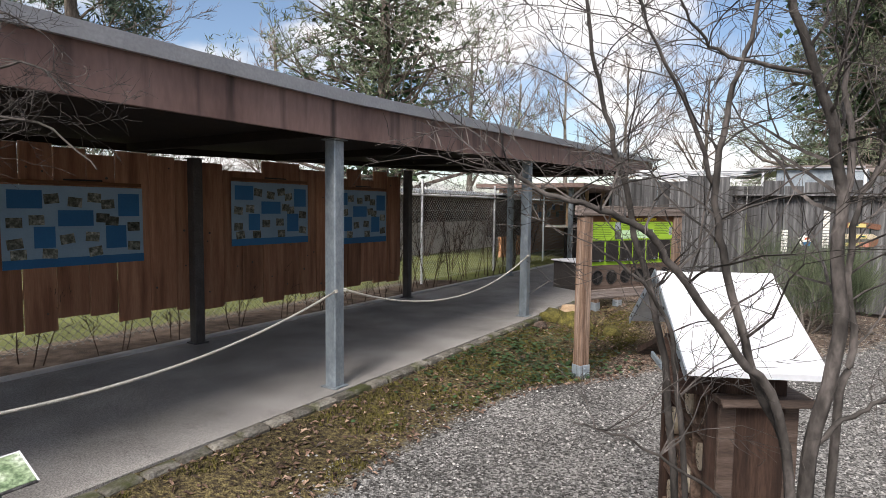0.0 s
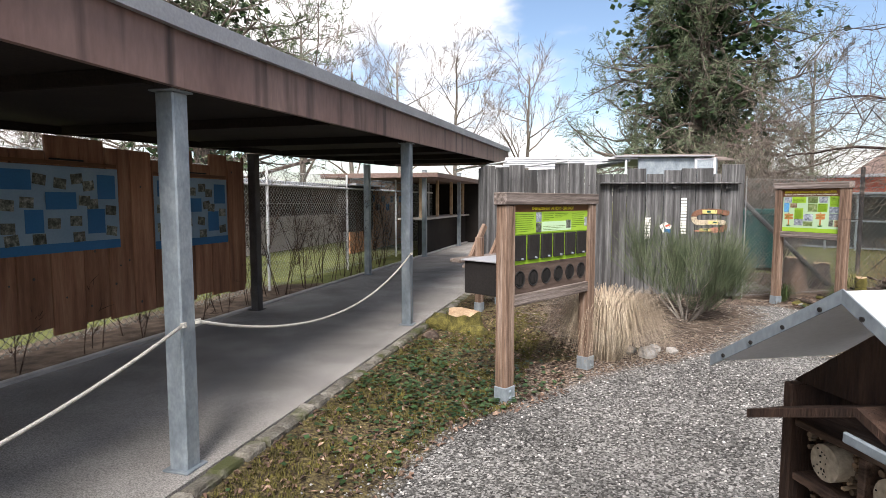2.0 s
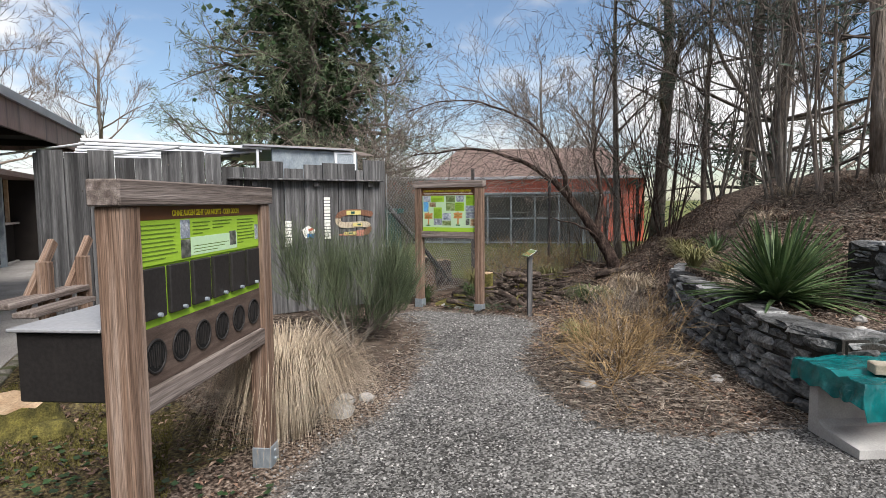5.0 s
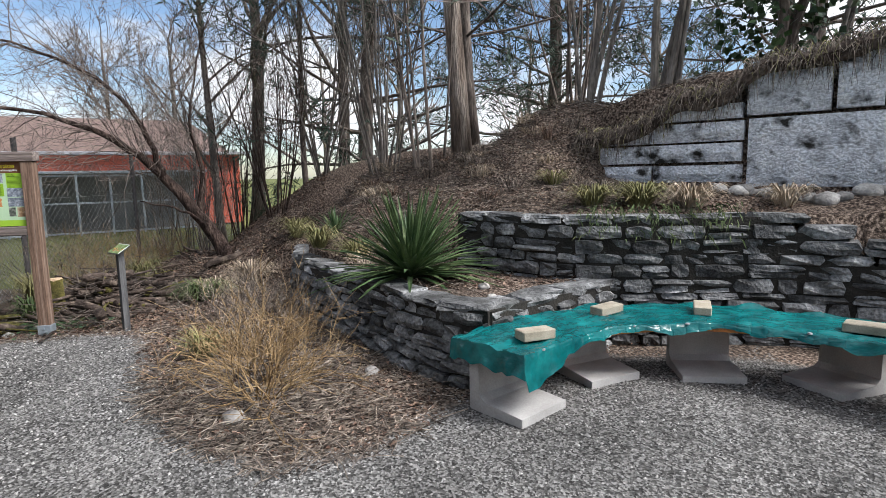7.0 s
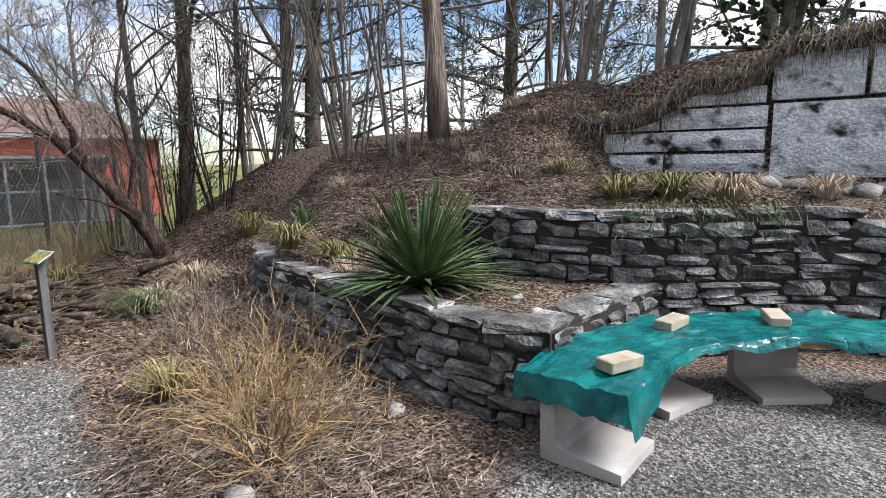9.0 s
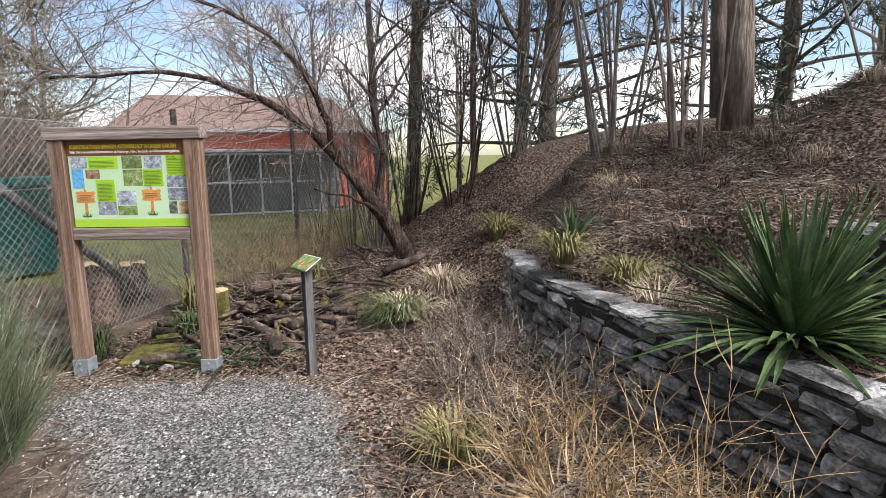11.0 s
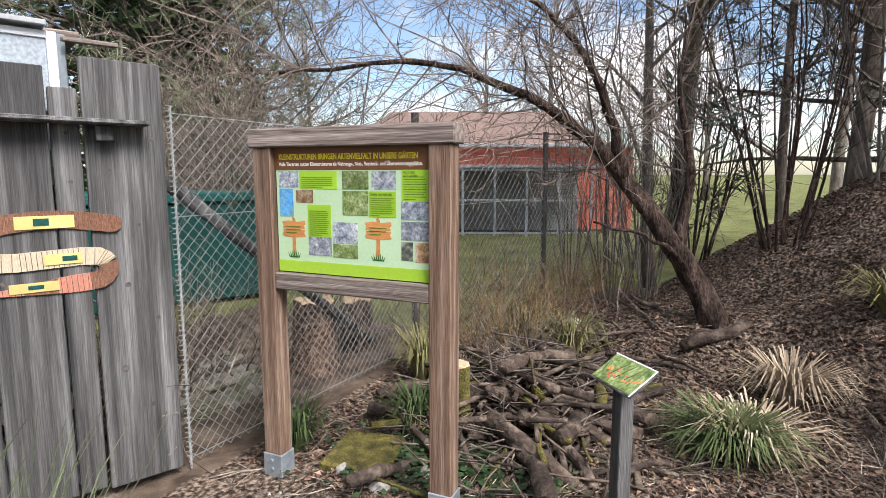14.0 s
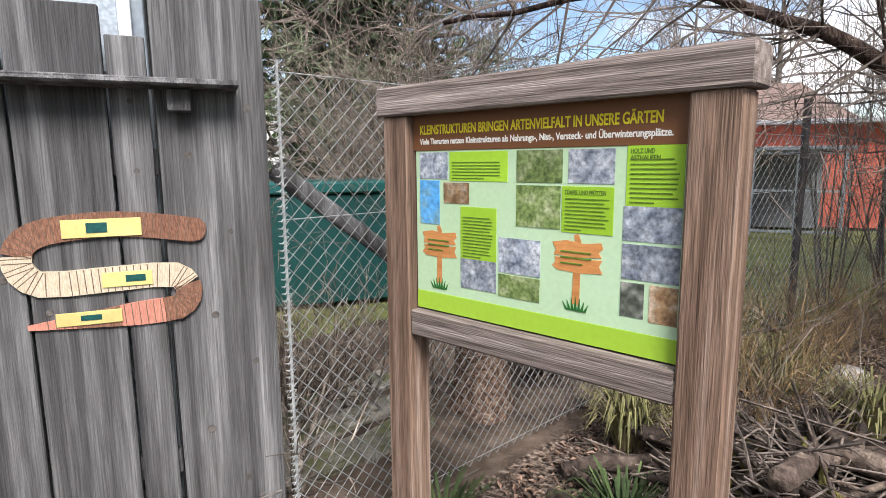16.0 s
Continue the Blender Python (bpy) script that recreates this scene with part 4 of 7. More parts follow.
l_block(4.83, 3.07, 217)
l_block(5.36, 2.30, 200)
l_block(5.30, 1.36, 168)
l_block(4.76, 0.46, 104)
l_block(4.10, 0.02, 92)
BENCH = smooth_line([(4.60, 3.06), (4.96, 2.58), (5.12, 2.1), (5.06, 1.45), (4.72, 0.92), (4.25, 0.55), (3.6, 0.2)], 6)
seat = thing("bench", None, "curved bench of orange-brown boards under a tarpaulin", "bench")
at, tot = polyline(BENCH)
for off in (-0.17, 0.0, 0.17):
    mb = MB()
    n = 26
    vs = []
    for i in range(n + 1):
        p, th = at(0.1 + (tot - 0.1) * i / n)
        nn = Vector((-math.sin(th), math.cos(th), 0))
        for o_, z_ in ((-0.07, 0.395), (0.07, 0.395), (0.07, 0.425), (-0.07, 0.425)):
            q = p + nn * (off + o_)
            vs.append((q.x, q.y, z_))
    fs = [(i * 4 + j, i * 4 + (j + 1) % 4, (i + 1) * 4 + (j + 1) % 4, (i + 1) * 4 + j) for i in range(n) for j in range(4)] + [(0, 3, 2, 1), (n * 4, n * 4 + 1, n * 4 + 2, n * 4 + 3)]
    part("seat_board", mb.add(vs, fs), M["orange_wood"], seat)


def ridge(x, y, z):
    return (0.5 - abs(noise.noise((x, y, z)))) * 2


def tarp_sheet():
    mb = MB()
    n, k = 300, 46
    vs = []
    for i in range(n + 1):
        u = max(0.0, (i - 8) / (n - 8))
        p, th = at(tot * u)
        tang = Vector((math.cos(th), math.sin(th), 0))
        end = max(0, 8 - i) / 8
        p = p - tang * (0.10 * (1 - min(1.0, u * 12)) + 0.03 * end)
        nn = Vector((-tang.y, tang.x, 0))
        drop = 0.035 + 0.135 * math.exp(-(u / 0.10) ** 2) + 0.045 * max(0.0, noise.noise((u * 11, 2.2, 0.4))) + 0.03 * max(0.0, math.sin(u * 34 + 1.0)) ** 2
        reach = 0.375 + 0.03 * noise.noise((u * 7, 1, 0.3))
        for j in range(k + 1):
            v = j / k * 2 - 1
            s = u * tot
            crease = 0.013 * ridge(s * 2.2 + v * 1.2, v * 3.4 - s * 1.1, 0.5) + 0.008 * ridge(s * 6 - v * 2, v * 5 + s * 2, 7.5) + 0.004 * ridge(s * 14, v * 13, 3.5) - 0.012
            z_ = 0.456 + crease
            hang = max(0.0, abs(v) - 0.7) / 0.3
            o_ = max(-0.7, min(0.7, v)) * reach
            if v < -0.7:
                fold = noise.noise((s * 7, 3, hang * 0.6))
                o_ += -0.05 * hang * min(1.0, drop * 8) + 0.035 * hang * fold * min(1.0, drop * 7)
                z_ -= hang ** 1.15 * drop * (1 + 0.18 * noise.noise((s * 11, 8, 0)))
            elif v > 0.7:
                o_ += hang * 0.07
                z_ += hang * 0.05 * max(-0.2, noise.noise((s * 5, 9, 0)))
            if end:
                z_ = min(z_, 0.452 + crease - (0.125 + 0.03 * noise.noise((v * 4, 2, 0))) * end ** 1.1)
                p_end = tang * (0.03 * end * noise.noise((v * 5, 1.5, end)))
            else:
                p_end = tang * 0.0
            q = p + nn * o_ + p_end
            vs.append((q.x, q.y, max(z_, 0.235)))
    fs = [(i * (k + 1) + j, i * (k + 1) + j + 1, (i + 1) * (k + 1) + j + 1, (i + 1) * (k + 1) + j) for i in range(n) for j in range(k)]
    t = thing("tarpaulin", None, "creased teal green tarpaulin draped over a curved bench", "tarpaulin")
    o = part("sheet", mb.add(vs, fs), M["tarp"], t)
    sol = o.modifiers.new("thickness", "SOLIDIFY")
    sol.thickness = 0.003
    for u in (0.02, 0.3, 0.42, 0.66):
        p, th = at(tot * u)
        nn = Vector((-math.sin(th), math.cos(th), 0))
        q = p - nn * 0.27
        part("eyelet", MB().tube([(q.x, q.y, 0.450), (q.x, q.y, 0.460)], 0.014, 10), M["roof_metal"], t)


tarp_sheet()


def sand_brick(x, y, deg, label="weathered sandstone-coloured paving brick weighing down a tarpaulin"):
    t = thing("brick", pose(x, y, 0.462, rng.uniform(-2, 2), rng.uniform(-2, 2), deg), label, "brick", "bricks on the tarpaulin")
    part("block", MB().box(-0.12, -0.06, 0, 0.12, 0.06, 0.062, 0.006, jit=0.002), M["brick"], t)


sand_brick(4.66, 2.82, -72)
sand_brick(5.22, 2.12, -62)
sand_brick(5.12, 1.42, 152)
sand_brick(4.42, 0.72, 38)


# ---- timber information boards ----
def board_frame(t, W, zc, zp0, zr0, feet=True, deep=0.1):
    for x0 in (0.0, W - 0.115):
        p = part("post", MB().box(x0, 0, 0.02, x0 + 0.115, deep, zc, 0.006), M["timber"], t)
        if feet:
            f = part("post_shoe", MB().box(x0 - 0.006, -0.006, -0.05, x0 + 0.121, deep + 0.006, 0.125, 0.004), M["galv"], t, "galvanised steel post shoe")
            for zz in (0.04, 0.09):
                part("bolt", MB().tube([(x0 + 0.057, -0.006, zz), (x0 + 0.057, -0.016, zz)], 0.01, 6), M["galv"], f)
    part("top_rail", MB().box(-0.02, -0.012, zc, W + 0.02, deep + 0.012, zc + 0.095, 0.006), M["timber_h"], t)
    part("bottom_rail", MB().box(0.115, 0.004, zr0, W - 0.115, deep - 0.004, zp0, 0.006), M["timber_h"], t)


def text_bars(parent, x0, z0, x1, z1, y, mat, rows, seed):
    r = random.Random(seed)
    mb = MB()
    h_ = (z1 - z0) / rows
    for i in range(rows):
        zz = z1 - (i + 0.75) * h_
        mb.box(x0, y - 0.0012, zz, x0 + (x1 - x0) * (r.uniform(0.86, 1.0) if i < rows - 1 else r.uniform(0.3, 0.8)), y, zz + h_ * 0.26, 0.0001)
    return part("text_block", mb, mat, parent)


# board with the snake-box slots
pa = thing("info_board", pose(1.30, 5.22, ground_z(1.8, 5.4), 0, 0, 29.2), "timber touch-box board with lime green header, black flaps and round holes", "information board")
W_A = 1.34
board_frame(pa, W_A, 1.53, 0.83, 0.74)
part("header", MB().box(0.115, 0.024, 1.475, W_A - 0.115, 0.05, 1.53, 0.001), M["brown_print"], pa)
text_mesh("OHNE AUGEN GEHT GAR NICHTS - ODER DOCH?", 0.034, M["text_yellow"], pa, pose(0.36, 0.0225, 1.488, 90, 0, 0), width=0.62)
gp = part("green_panel", MB().box(0.115, 0.026, 1.30, W_A - 0.115, 0.05, 1.475, 0.001), M["lime"], pa, "lime green printed panel")
for x0, x1, z0, z1, n in ((0.125, 0.40, 1.315, 1.465, 9), (0.52, 0.68, 1.40, 1.465, 4), (0.70, 0.90, 1.42, 1.465, 3), (0.96, 1.17, 1.33, 1.465, 8), (0.52, 0.86, 1.32, 1.36, 3)):
    text_bars(gp, x0, z0, x1, z1, 0.0255, M["text_dark"], n, int(x0 * 100))
part("text_box", MB().box(0.50, 0.0245, 1.312, 0.95, 0.0258, 1.392, 0.0003), M["lime_pale"], pa)
part("photo", MB().box(0.42, 0.0235, 1.39, 0.495, 0.0258, 1.47, 0.0004), M["photo_grey"], pa)
part("photo", MB().box(0.42, 0.0235, 1.308, 0.495, 0.0258, 1.385, 0.0004), M["photo"], pa)
part("photo", MB().box(0.87, 0.0235, 1.33, 0.94, 0.0258, 1.40, 0.0004), M["photo"], pa)
part("badge", MB().box(1.175, 0.0235, 1.34, 1.215, 0.0258, 1.42, 0.0004), M["photo_grey"], pa)
part("green_grid", MB().box(0.115, 0.032, 1.06, W_A - 0.115, 0.05, 1.30, 0.001), M["lime_mid"], pa)
for i in range(6):
    x0 = 0.125 + i * 0.184
    fl = part("flap", MB().box(x0, 0.012, 1.095, x0 + 0.152, 0.0315, 1.292, 0.004), M["black"], pa, "black sliding flap")
    part("knob", MB().tube([(x0 + 0.09, 0.012, 1.108), (x0 + 0.09, -0.004, 1.108)], 0.009, 8), M["galv"], fl)
lowp = part("lower_panel", MB().box(0.115, 0.03, 0.83, W_A - 0.115, 0.05, 1.06, 0.002), M["timber_dark"], pa)
for i in range(6):
    cx, cz = 0.21 + i * 0.184, 0.945
    # flat disc on the closed panel, its black is the shade of a hole
    part("hole", MB().tube([(cx, 0.0295, cz), (cx, 0.0285, cz)], 0.062, 24), M["hole"], lowp)
    ring = MB()
    ring.tube([(cx + 0.065 * math.cos(a_ * math.pi / 10), 0.027, cz + 0.065 * math.sin(a_ * math.pi / 10)) for a_ in range(21)], 0.005, 6, cap=False)
    part("hole_rim", ring, M["black"], lowp, smooth=True)
    for k in range(7):
        xx = cx - 0.045 + 0.015 * k
        hh = math.sqrt(max(0.0, 0.058 ** 2 - (xx - cx) ** 2)) * rng.uniform(0.6, 0.95)
        part("bristle", MB().tube([(xx, 0.0275, cz + hh), (xx + rng.uniform(-0.006, 0.006), 0.027, cz - hh)], 0.003, 4), M["black"], lowp)
part("box_body", MB().box(0.02, 0.104, 0.82, W_A - 0.02, 0.44, 1.08, 0.006), M["black"], pa, "black touch-box behind the board")
part("box_lid", MB().box(0.0, 0.104, 1.082, W_A, 0.46, 1.095, 0.003), M["roof_metal"], pa)

# board on small structures for wildlife
pb = thing("info_board", pose(7.205, 8.37, -0.06, 0, 0, -86.4), "timber board with pale green wildlife poster and brown header", "information board")
W_B = 1.13
board_frame(pb, W_B, 1.80, 1.15, 1.06)
X0, X1, Z0, Z1 = 0.115, W_B - 0.115, 1.15, 1.80
PW, PH = X1 - X0, Z1 - Z0
part("backing", MB().box(X0, 0.045, Z0, X1, 0.06, Z1, 0.002), M["darkwood"], pb)
poster = part("poster", MB().box(X0 + 0.008, 0.036, Z0 + 0.006, X1 - 0.008, 0.044, Z1 - 0.115, 0.001), M["lime_pale"], pb, "pale green printed poster")
hd = part("header", MB().box(X0, 0.034, Z1 - 0.115, X1, 0.0445, Z1, 0.001), M["brown_print"], pb, "brown poster header")
text_mesh("KLEINSTRUKTUREN BRINGEN ARTENVIELFALT IN UNSERE GÄRTEN", 0.04, M["text_yellow"], hd, pose(X0 + 0.03, 0.0335, Z1 - 0.062, 90, 0, 0), width=PW * 0.89)
text_mesh("Viele Tierarten nutzen Kleinstrukturen als Nahrungs-, Nist-, Versteck- und Überwinterungsplätze.", 0.026, M["text_white"], hd, pose(X0 + 0.03, 0.0335, Z1 - 0.094, 90, 0, 0), width=PW * 0.92)


def pbx(u0, v0, u1, v1, mat, name="photo", y0=0.0345):
    """A flat piece of the poster by shares of the sheet under the header."""
    w0, h0 = PW - 0.016, PH - 0.121
    return part(name, MB().box(X0 + 0.008 + u0 * w0, y0, Z0 + 0.006 + (1 - v1) * h0, X0 + 0.008 + u1 * w0, 0.0362, Z0 + 0.006 + (1 - v0) * h0, 0.0004), M[mat], poster)


def pbt(u0, v0, u1, v1, rows, seed):
    w0, h0 = PW - 0.016, PH - 0.121
    text_bars(poster, X0 + 0.008 + u0 * w0, Z0 + 0.006 + (1 - v1) * h0, X0 + 0.008 + u1 * w0, Z0 + 0.006 + (1 - v0) * h0, 0.0342, M["text_dark"], rows, seed)


pbx(0.0, 0.885, 1.0, 1.0, "lime", "green_band")
for q_ in ((0.02, 0.01, 0.16, 0.17, "photo_grey"), (0.02, 0.18, 0.12, 0.45, "photo_blue"), (0.14, 0.19, 0.26, 0.315, "photo_warm"), (0.46, 0.01, 0.63, 0.18, "photo_green"), (0.65, 0.01, 0.80, 0.18, "photo_grey"),
           (0.46, 0.195, 0.625, 0.42, "photo_green"), (0.83, 0.28, 0.995, 0.445, "photo_grey"), (0.39, 0.49, 0.555, 0.69, "photo_grey"), (0.39, 0.70, 0.555, 0.83, "photo_green"), (0.22, 0.64, 0.38, 0.82, "photo_grey"),
           (0.83, 0.46, 0.995, 0.63, "photo_grey"), (0.83, 0.645, 0.90, 0.815, "photo"), (0.915, 0.645, 0.995, 0.825, "photo_warm")):
    pbx(*q_)
for q_, n in (((0.17, 0.01, 0.425, 0.18), 6), ((0.63, 0.195, 0.80, 0.43), 9), ((0.835, 0.0, 0.995, 0.28), 10), ((0.22, 0.33, 0.38, 0.64), 13)):
    pbx(*q_, "lime_mid", "text_box")
    pbt(q_[0] + 0.012, q_[1] + 0.05, q_[2] - 0.012, q_[3] - 0.01, n, int(q_[0] * 99))


def poster_word(body, u, v, h_, width):
    w0, h0 = PW - 0.016, PH - 0.121
    text_mesh(body, h_, M["text_dark"], poster, pose(X0 + 0.008 + u * w0, 0.0338, Z0 + 0.006 + (1 - v) * h0, 90, 0, 0), width=width)


poster_word("TÜMPEL UND PFÜTZEN", 0.64, 0.235, 0.016, 0.12)
poster_word("HOLZ UND", 0.845, 0.035, 0.016, 0.06)
poster_word("ASTHAUFEN", 0.845, 0.065, 0.016, 0.075)
def sign_drawing(u, v):
    """A drawn wooden signpost with two ragged planks and grass at its foot."""
    w0, h0 = PW - 0.016, PH - 0.121

    def flat(pts, mat, y):
        q = [(X0 + 0.008 + (u + a) * w0, Z0 + 0.006 + (1 - v - b) * h0) for a, b in pts]
        n = len(q)
        part("sign_drawing", MB().add([(a, y, b) for a, b in q] + [(a, 0.0362, b) for a, b in q], [tuple(range(n))] + [(i, n + i, n + (i + 1) % n, (i + 1) % n) for i in range(n)]), M[mat], poster)

    flat([(0.075, -0.03), (0.09, -0.035), (0.10, 0.0), (0.098, 0.33), (0.072, 0.33), (0.078, 0.0)], "orange_print", 0.0349)
    flat([(0.0, 0.015), (0.05, 0.0), (0.11, 0.012), (0.165, 0.0), (0.172, 0.03), (0.158, 0.05), (0.168, 0.075), (0.08, 0.085), (0.006, 0.08), (0.012, 0.05)], "orange_print", 0.0346)
    flat([(0.008, 0.09), (0.09, 0.094), (0.17, 0.086), (0.16, 0.12), (0.172, 0.155), (0.10, 0.165), (0.02, 0.16), (0.0, 0.14), (0.012, 0.115)], "orange_print", 0.0347)
    for k in range(7):
        a = 0.055 + 0.01 * k
        flat([(a - 0.004, 0.365), (a + (k - 3) * 0.005, 0.285 + 0.012 * abs(k - 3)), (a + 0.006, 0.365)], "leaf_print", 0.0343 - 0.00005 * k)


for u, v in ((0.03, 0.49), (0.60, 0.47)):
    sign_drawing(u, v)
    pbt(u + 0.03, v + 0.04, u + 0.14, v + 0.13, 3, 5)


# small picture stands on single posts
def picture_stand(x, y, h_, deg, mat, tilt=32, w=0.122, d=0.075):
    zg = ground_z(x, y)
    t = thing("picture_stand", pose(x, y, zg, 0, 0, deg), "small tilted nature picture on a thin wooden post", "sign", "small picture stands")
    part("post", MB().box(-0.03, -0.03, -0.1, 0.03, 0.03, h_, 0.004), M["wood_grey"], t)
    m = pose(0, 0, h_ + 0.01, tilt, 0, 0)
    pl = part("plate", MB().box(-w, -d, 0, w, d, 0.012, 0.003), M["wood_grey"], t, m=m)
    part("picture", MB().box(-w + 0.006, -d + 0.006, 0.012, w - 0.006, d - 0.006, 0.0145, 0.001), M[mat], pl, "glossy printed picture")
    part("rim", MB().box(-w, d - 0.006, 0.012, w, d, 0.0155, 0.001), M["white"], pl)
    part("rim", MB().box(w - 0.006, -d, 0.012, w, d - 0.007, 0.0155, 0.001), M["white"], pl)
    if mat == "photo_green":
        for k in range(26):
            a_, b_ = (-0.05 if k % 2 else 0.05) + rng.gauss(0, 0.022), -0.02 + rng.gauss(0, 0.016)
            part("berry", MB().tube([(a_, b_, 0.0145), (a_, b_, 0.0150 + 0.0001 * k)], rng.uniform(0.004, 0.008), 8), M["red"] if rng.random() < 0.75 else M["orange_wood"], pl)
        for k in range(5):
            a_ = -0.09 + 0.04 * k
            part("leaf_print", MB().tube([(a_, -0.03, 0.0148), (a_ + rng.uniform(-0.03, 0.05), 0.055, 0.0148)], 0.0022, 4), M["yucca"], pl)


picture_stand(7.18, 6.45, 0.825 - ground_z(7.18, 6.45), -133, "photo_green")
picture_stand(-1.45, 1.74, 0.66, 60, "photo_meadow", 28)


# ---- wooden animals on the fence ----
def fence_m(x, z, y=-0.012):
    return fm @ Matrix.Translation((x, y, z))


def flat_strip(pts, widths, y0, y1):
    """A flat ribbon in the x-z plane along points, with thickness."""
    mb = MB()
    vs = []
    for i, (px, pz) in enumerate(pts):
        a, b = pts[max(0, i - 1)], pts[min(len(pts) - 1, i + 1)]
        d = Vector((b[0] - a[0], 0, b[1] - a[1])).normalized()
        nn = Vector((-d.z, 0, d.x))
        for yy in (y0, y1):
            for sg in (-1, 1):
                vs.append((px + nn.x * sg * widths[i] / 2, yy, pz + nn.z * sg * widths[i] / 2))
    fs = []
    for i in range(len(pts) - 1):
        o, p = i * 4, i * 4 + 4
        fs += [(o, o + 1, p + 1, p), (o + 2, p + 2, p + 3, o + 3), (o, p, p + 2, o + 2), (o + 1, o + 3, p + 3, p + 1)]
    fs += [(0, 2, 3, 1), (len(vs) - 4, len(vs) - 3, len(vs) - 1, len(vs) - 2)]
    return mb.add(vs, fs)


def snake():
    t = thing("wooden_snake", fm, "flat painted wooden snake in brown, cream and terracotta on the fence", "wall ornament")
    path = []
    for i in range(9):
        path.append((2.08 - 0.42 * i / 8, 1.365 + 0.03 * math.sin(i / 8 * 2.6)))
    for i in range(1, 9):
        a_ = math.pi / 2 + math.pi * i / 9
        path.append((1.655 + 0.085 * math.cos(a_), 1.29 + 0.085 * math.sin(a_)))
    for i in range(1, 8):
        path.append((1.66 + 0.33 * i / 8, 1.205 + 0.012 * i / 8))
    for i in range(1, 8):
        a_ = math.pi / 2 - math.pi * i / 8
        path.append((2.0 + 0.062 * math.cos(a_), 1.152 + 0.062 * math.sin(a_)))
    for i in range(10):
        path.append((1.98 - 0.40 * i / 9, 1.09 - 0.02 * i / 9))
    n = len(path)
    path = [(2.128, 1.362), (2.122, 1.363), (2.110, 1.364)] + path
    n = len(path)
    wd = [0.084 * (0.25, 0.6, 0.88)[i] if i < 3 else 0.084 * min(1.0, 0.18 + (n - 1 - i) / 9) for i in range(n)]
    cuts = [(0, 9, "snake_brown"), (9, 15, "snake_brown"), (15, 29, "snake_pale"), (29, 34, "snake_brown"), (34, 37, "snake_red"), (37, 40, "snake_brown"), (40, n - 1, "snake_red")]
    for a_, b_, mt in cuts:
        b_ = min(b_, n - 1)
        part("segment", flat_strip(path[a_:b_ + 1], wd[a_:b_ + 1], -0.016, -0.002), M[mt], t)
    stripes = MB()
    for i in range(3, n - 2):
        for f in (0.2, 0.7):
            p, q = Vector((path[i][0], 0, path[i][1])), Vector((path[i + 1][0], 0, path[i + 1][1]))
            d = (q - p).normalized()
            nn, c = Vector((-d.z, 0, d.x)) * wd[i] * 0.48, p.lerp(q, f) + Vector((0, -0.0166, 0))
            stripes.quad(c - nn, c - nn + d * 0.003, c + nn + d * 0.003, c + nn)
    part("painted_stripes", stripes, M["snake_line"], t)
    for (x0, z0, x1, z1), mt in (((1.70, 1.355, 1.93, 1.415), "yellow"), ((1.80, 1.185, 1.95, 1.235), "yellow"), ((1.66, 1.065, 1.85, 1.11), "yellow")):
        c_ = part("card", MB().box(x0, -0.021, z0, x1, -0.0165, z1, 0.001), M[mt], t, "painted information card")
        part("drawing", MB().box(x0 + 0.07, -0.023, z0 + 0.015, x0 + 0.13, -0.0212, z1 - 0.012, 0.0005), M["teal"], c_)


snake()


def slat_ladder(x, z0, n, wd):
    t = thing("wooden_slat_figure", fm, "column of small pale green-white slats on the fence", "wall ornament", "slat columns")
    for i in range(n):
        part("slat", MB().box(x, -0.02, z0 + i * 0.046, x + wd, -0.004, z0 + i * 0.046 + 0.036, 0.003), M["text_white"], t)


slat_ladder(1.36, 1.02, 13, 0.09)
slat_ladder(0.79, 0.93, 8, 0.09)
bt = thing("wooden_butterfly", fm, "painted wooden beetle plaque in white, blue and red on the fence", "wall ornament")
part("body", flat_strip([(1.05, 1.1), (1.12, 1.13), (1.2, 1.1)], [0.12, 0.17, 0.12], -0.018, -0.004), M["text_white"], bt)
part("wing", flat_strip([(1.1, 1.08), (1.2, 1.07)], [0.05, 0.06], -0.022, -0.0185), M["blue"], bt)
part("wing", flat_strip([(1.12, 1.15), (1.19, 1.17)], [0.04, 0.03], -0.022, -0.0185), M["red"], bt)

# ---- chain-link fences ----
def chain_link(t, p, q, z0, z1, pitch, rad, zoff=lambda u: 0.0):
    p, q = Vector(p), Vector(q)
    L_ = (q - p).length
    d = (q - p) / L_
    H_ = z1 - z0
    mb = MB()
    n = int((L_ + H_) / pitch)
    nn = Vector((-d.y, d.x, 0)) * rad * 0.9
    for sg in (1, -1):
        for i in range(n + 1):
            a0 = i * pitch - H_
            x0, x1 = max(0.0, a0), min(L_, a0 + H_)
            if x1 - x0 < 0.02:
                continue
            h0, h1 = x0 - a0, x1 - a0
            if sg < 0:
                h0, h1 = H_ - h0, H_ - h1
            A_, B_ = p + d * x0 + nn * sg, p + d * x1 + nn * sg
            mb.tube([(A_.x, A_.y, z0 + h0), (B_.x, B_.y, z0 + h1)], rad, 3, cap=False)
    for zz in (z0 + 0.03, z0 + H_ * 0.72, z1):
        mb.tube([(p.x, p.y, zz), (q.x, q.y, zz)], rad * 1.1, 4, cap=False)
    return part("wire_mesh", mb, M["wire"], t)


def fence_pole(t, x, y, h_, r_=0.03, mat="galv"):
    z = ground_z(x, y)
    part("pole", MB().tube([(x, y, z - 0.1), (x, y, z + h_)], r_, 10), M[mat], t, smooth=False)


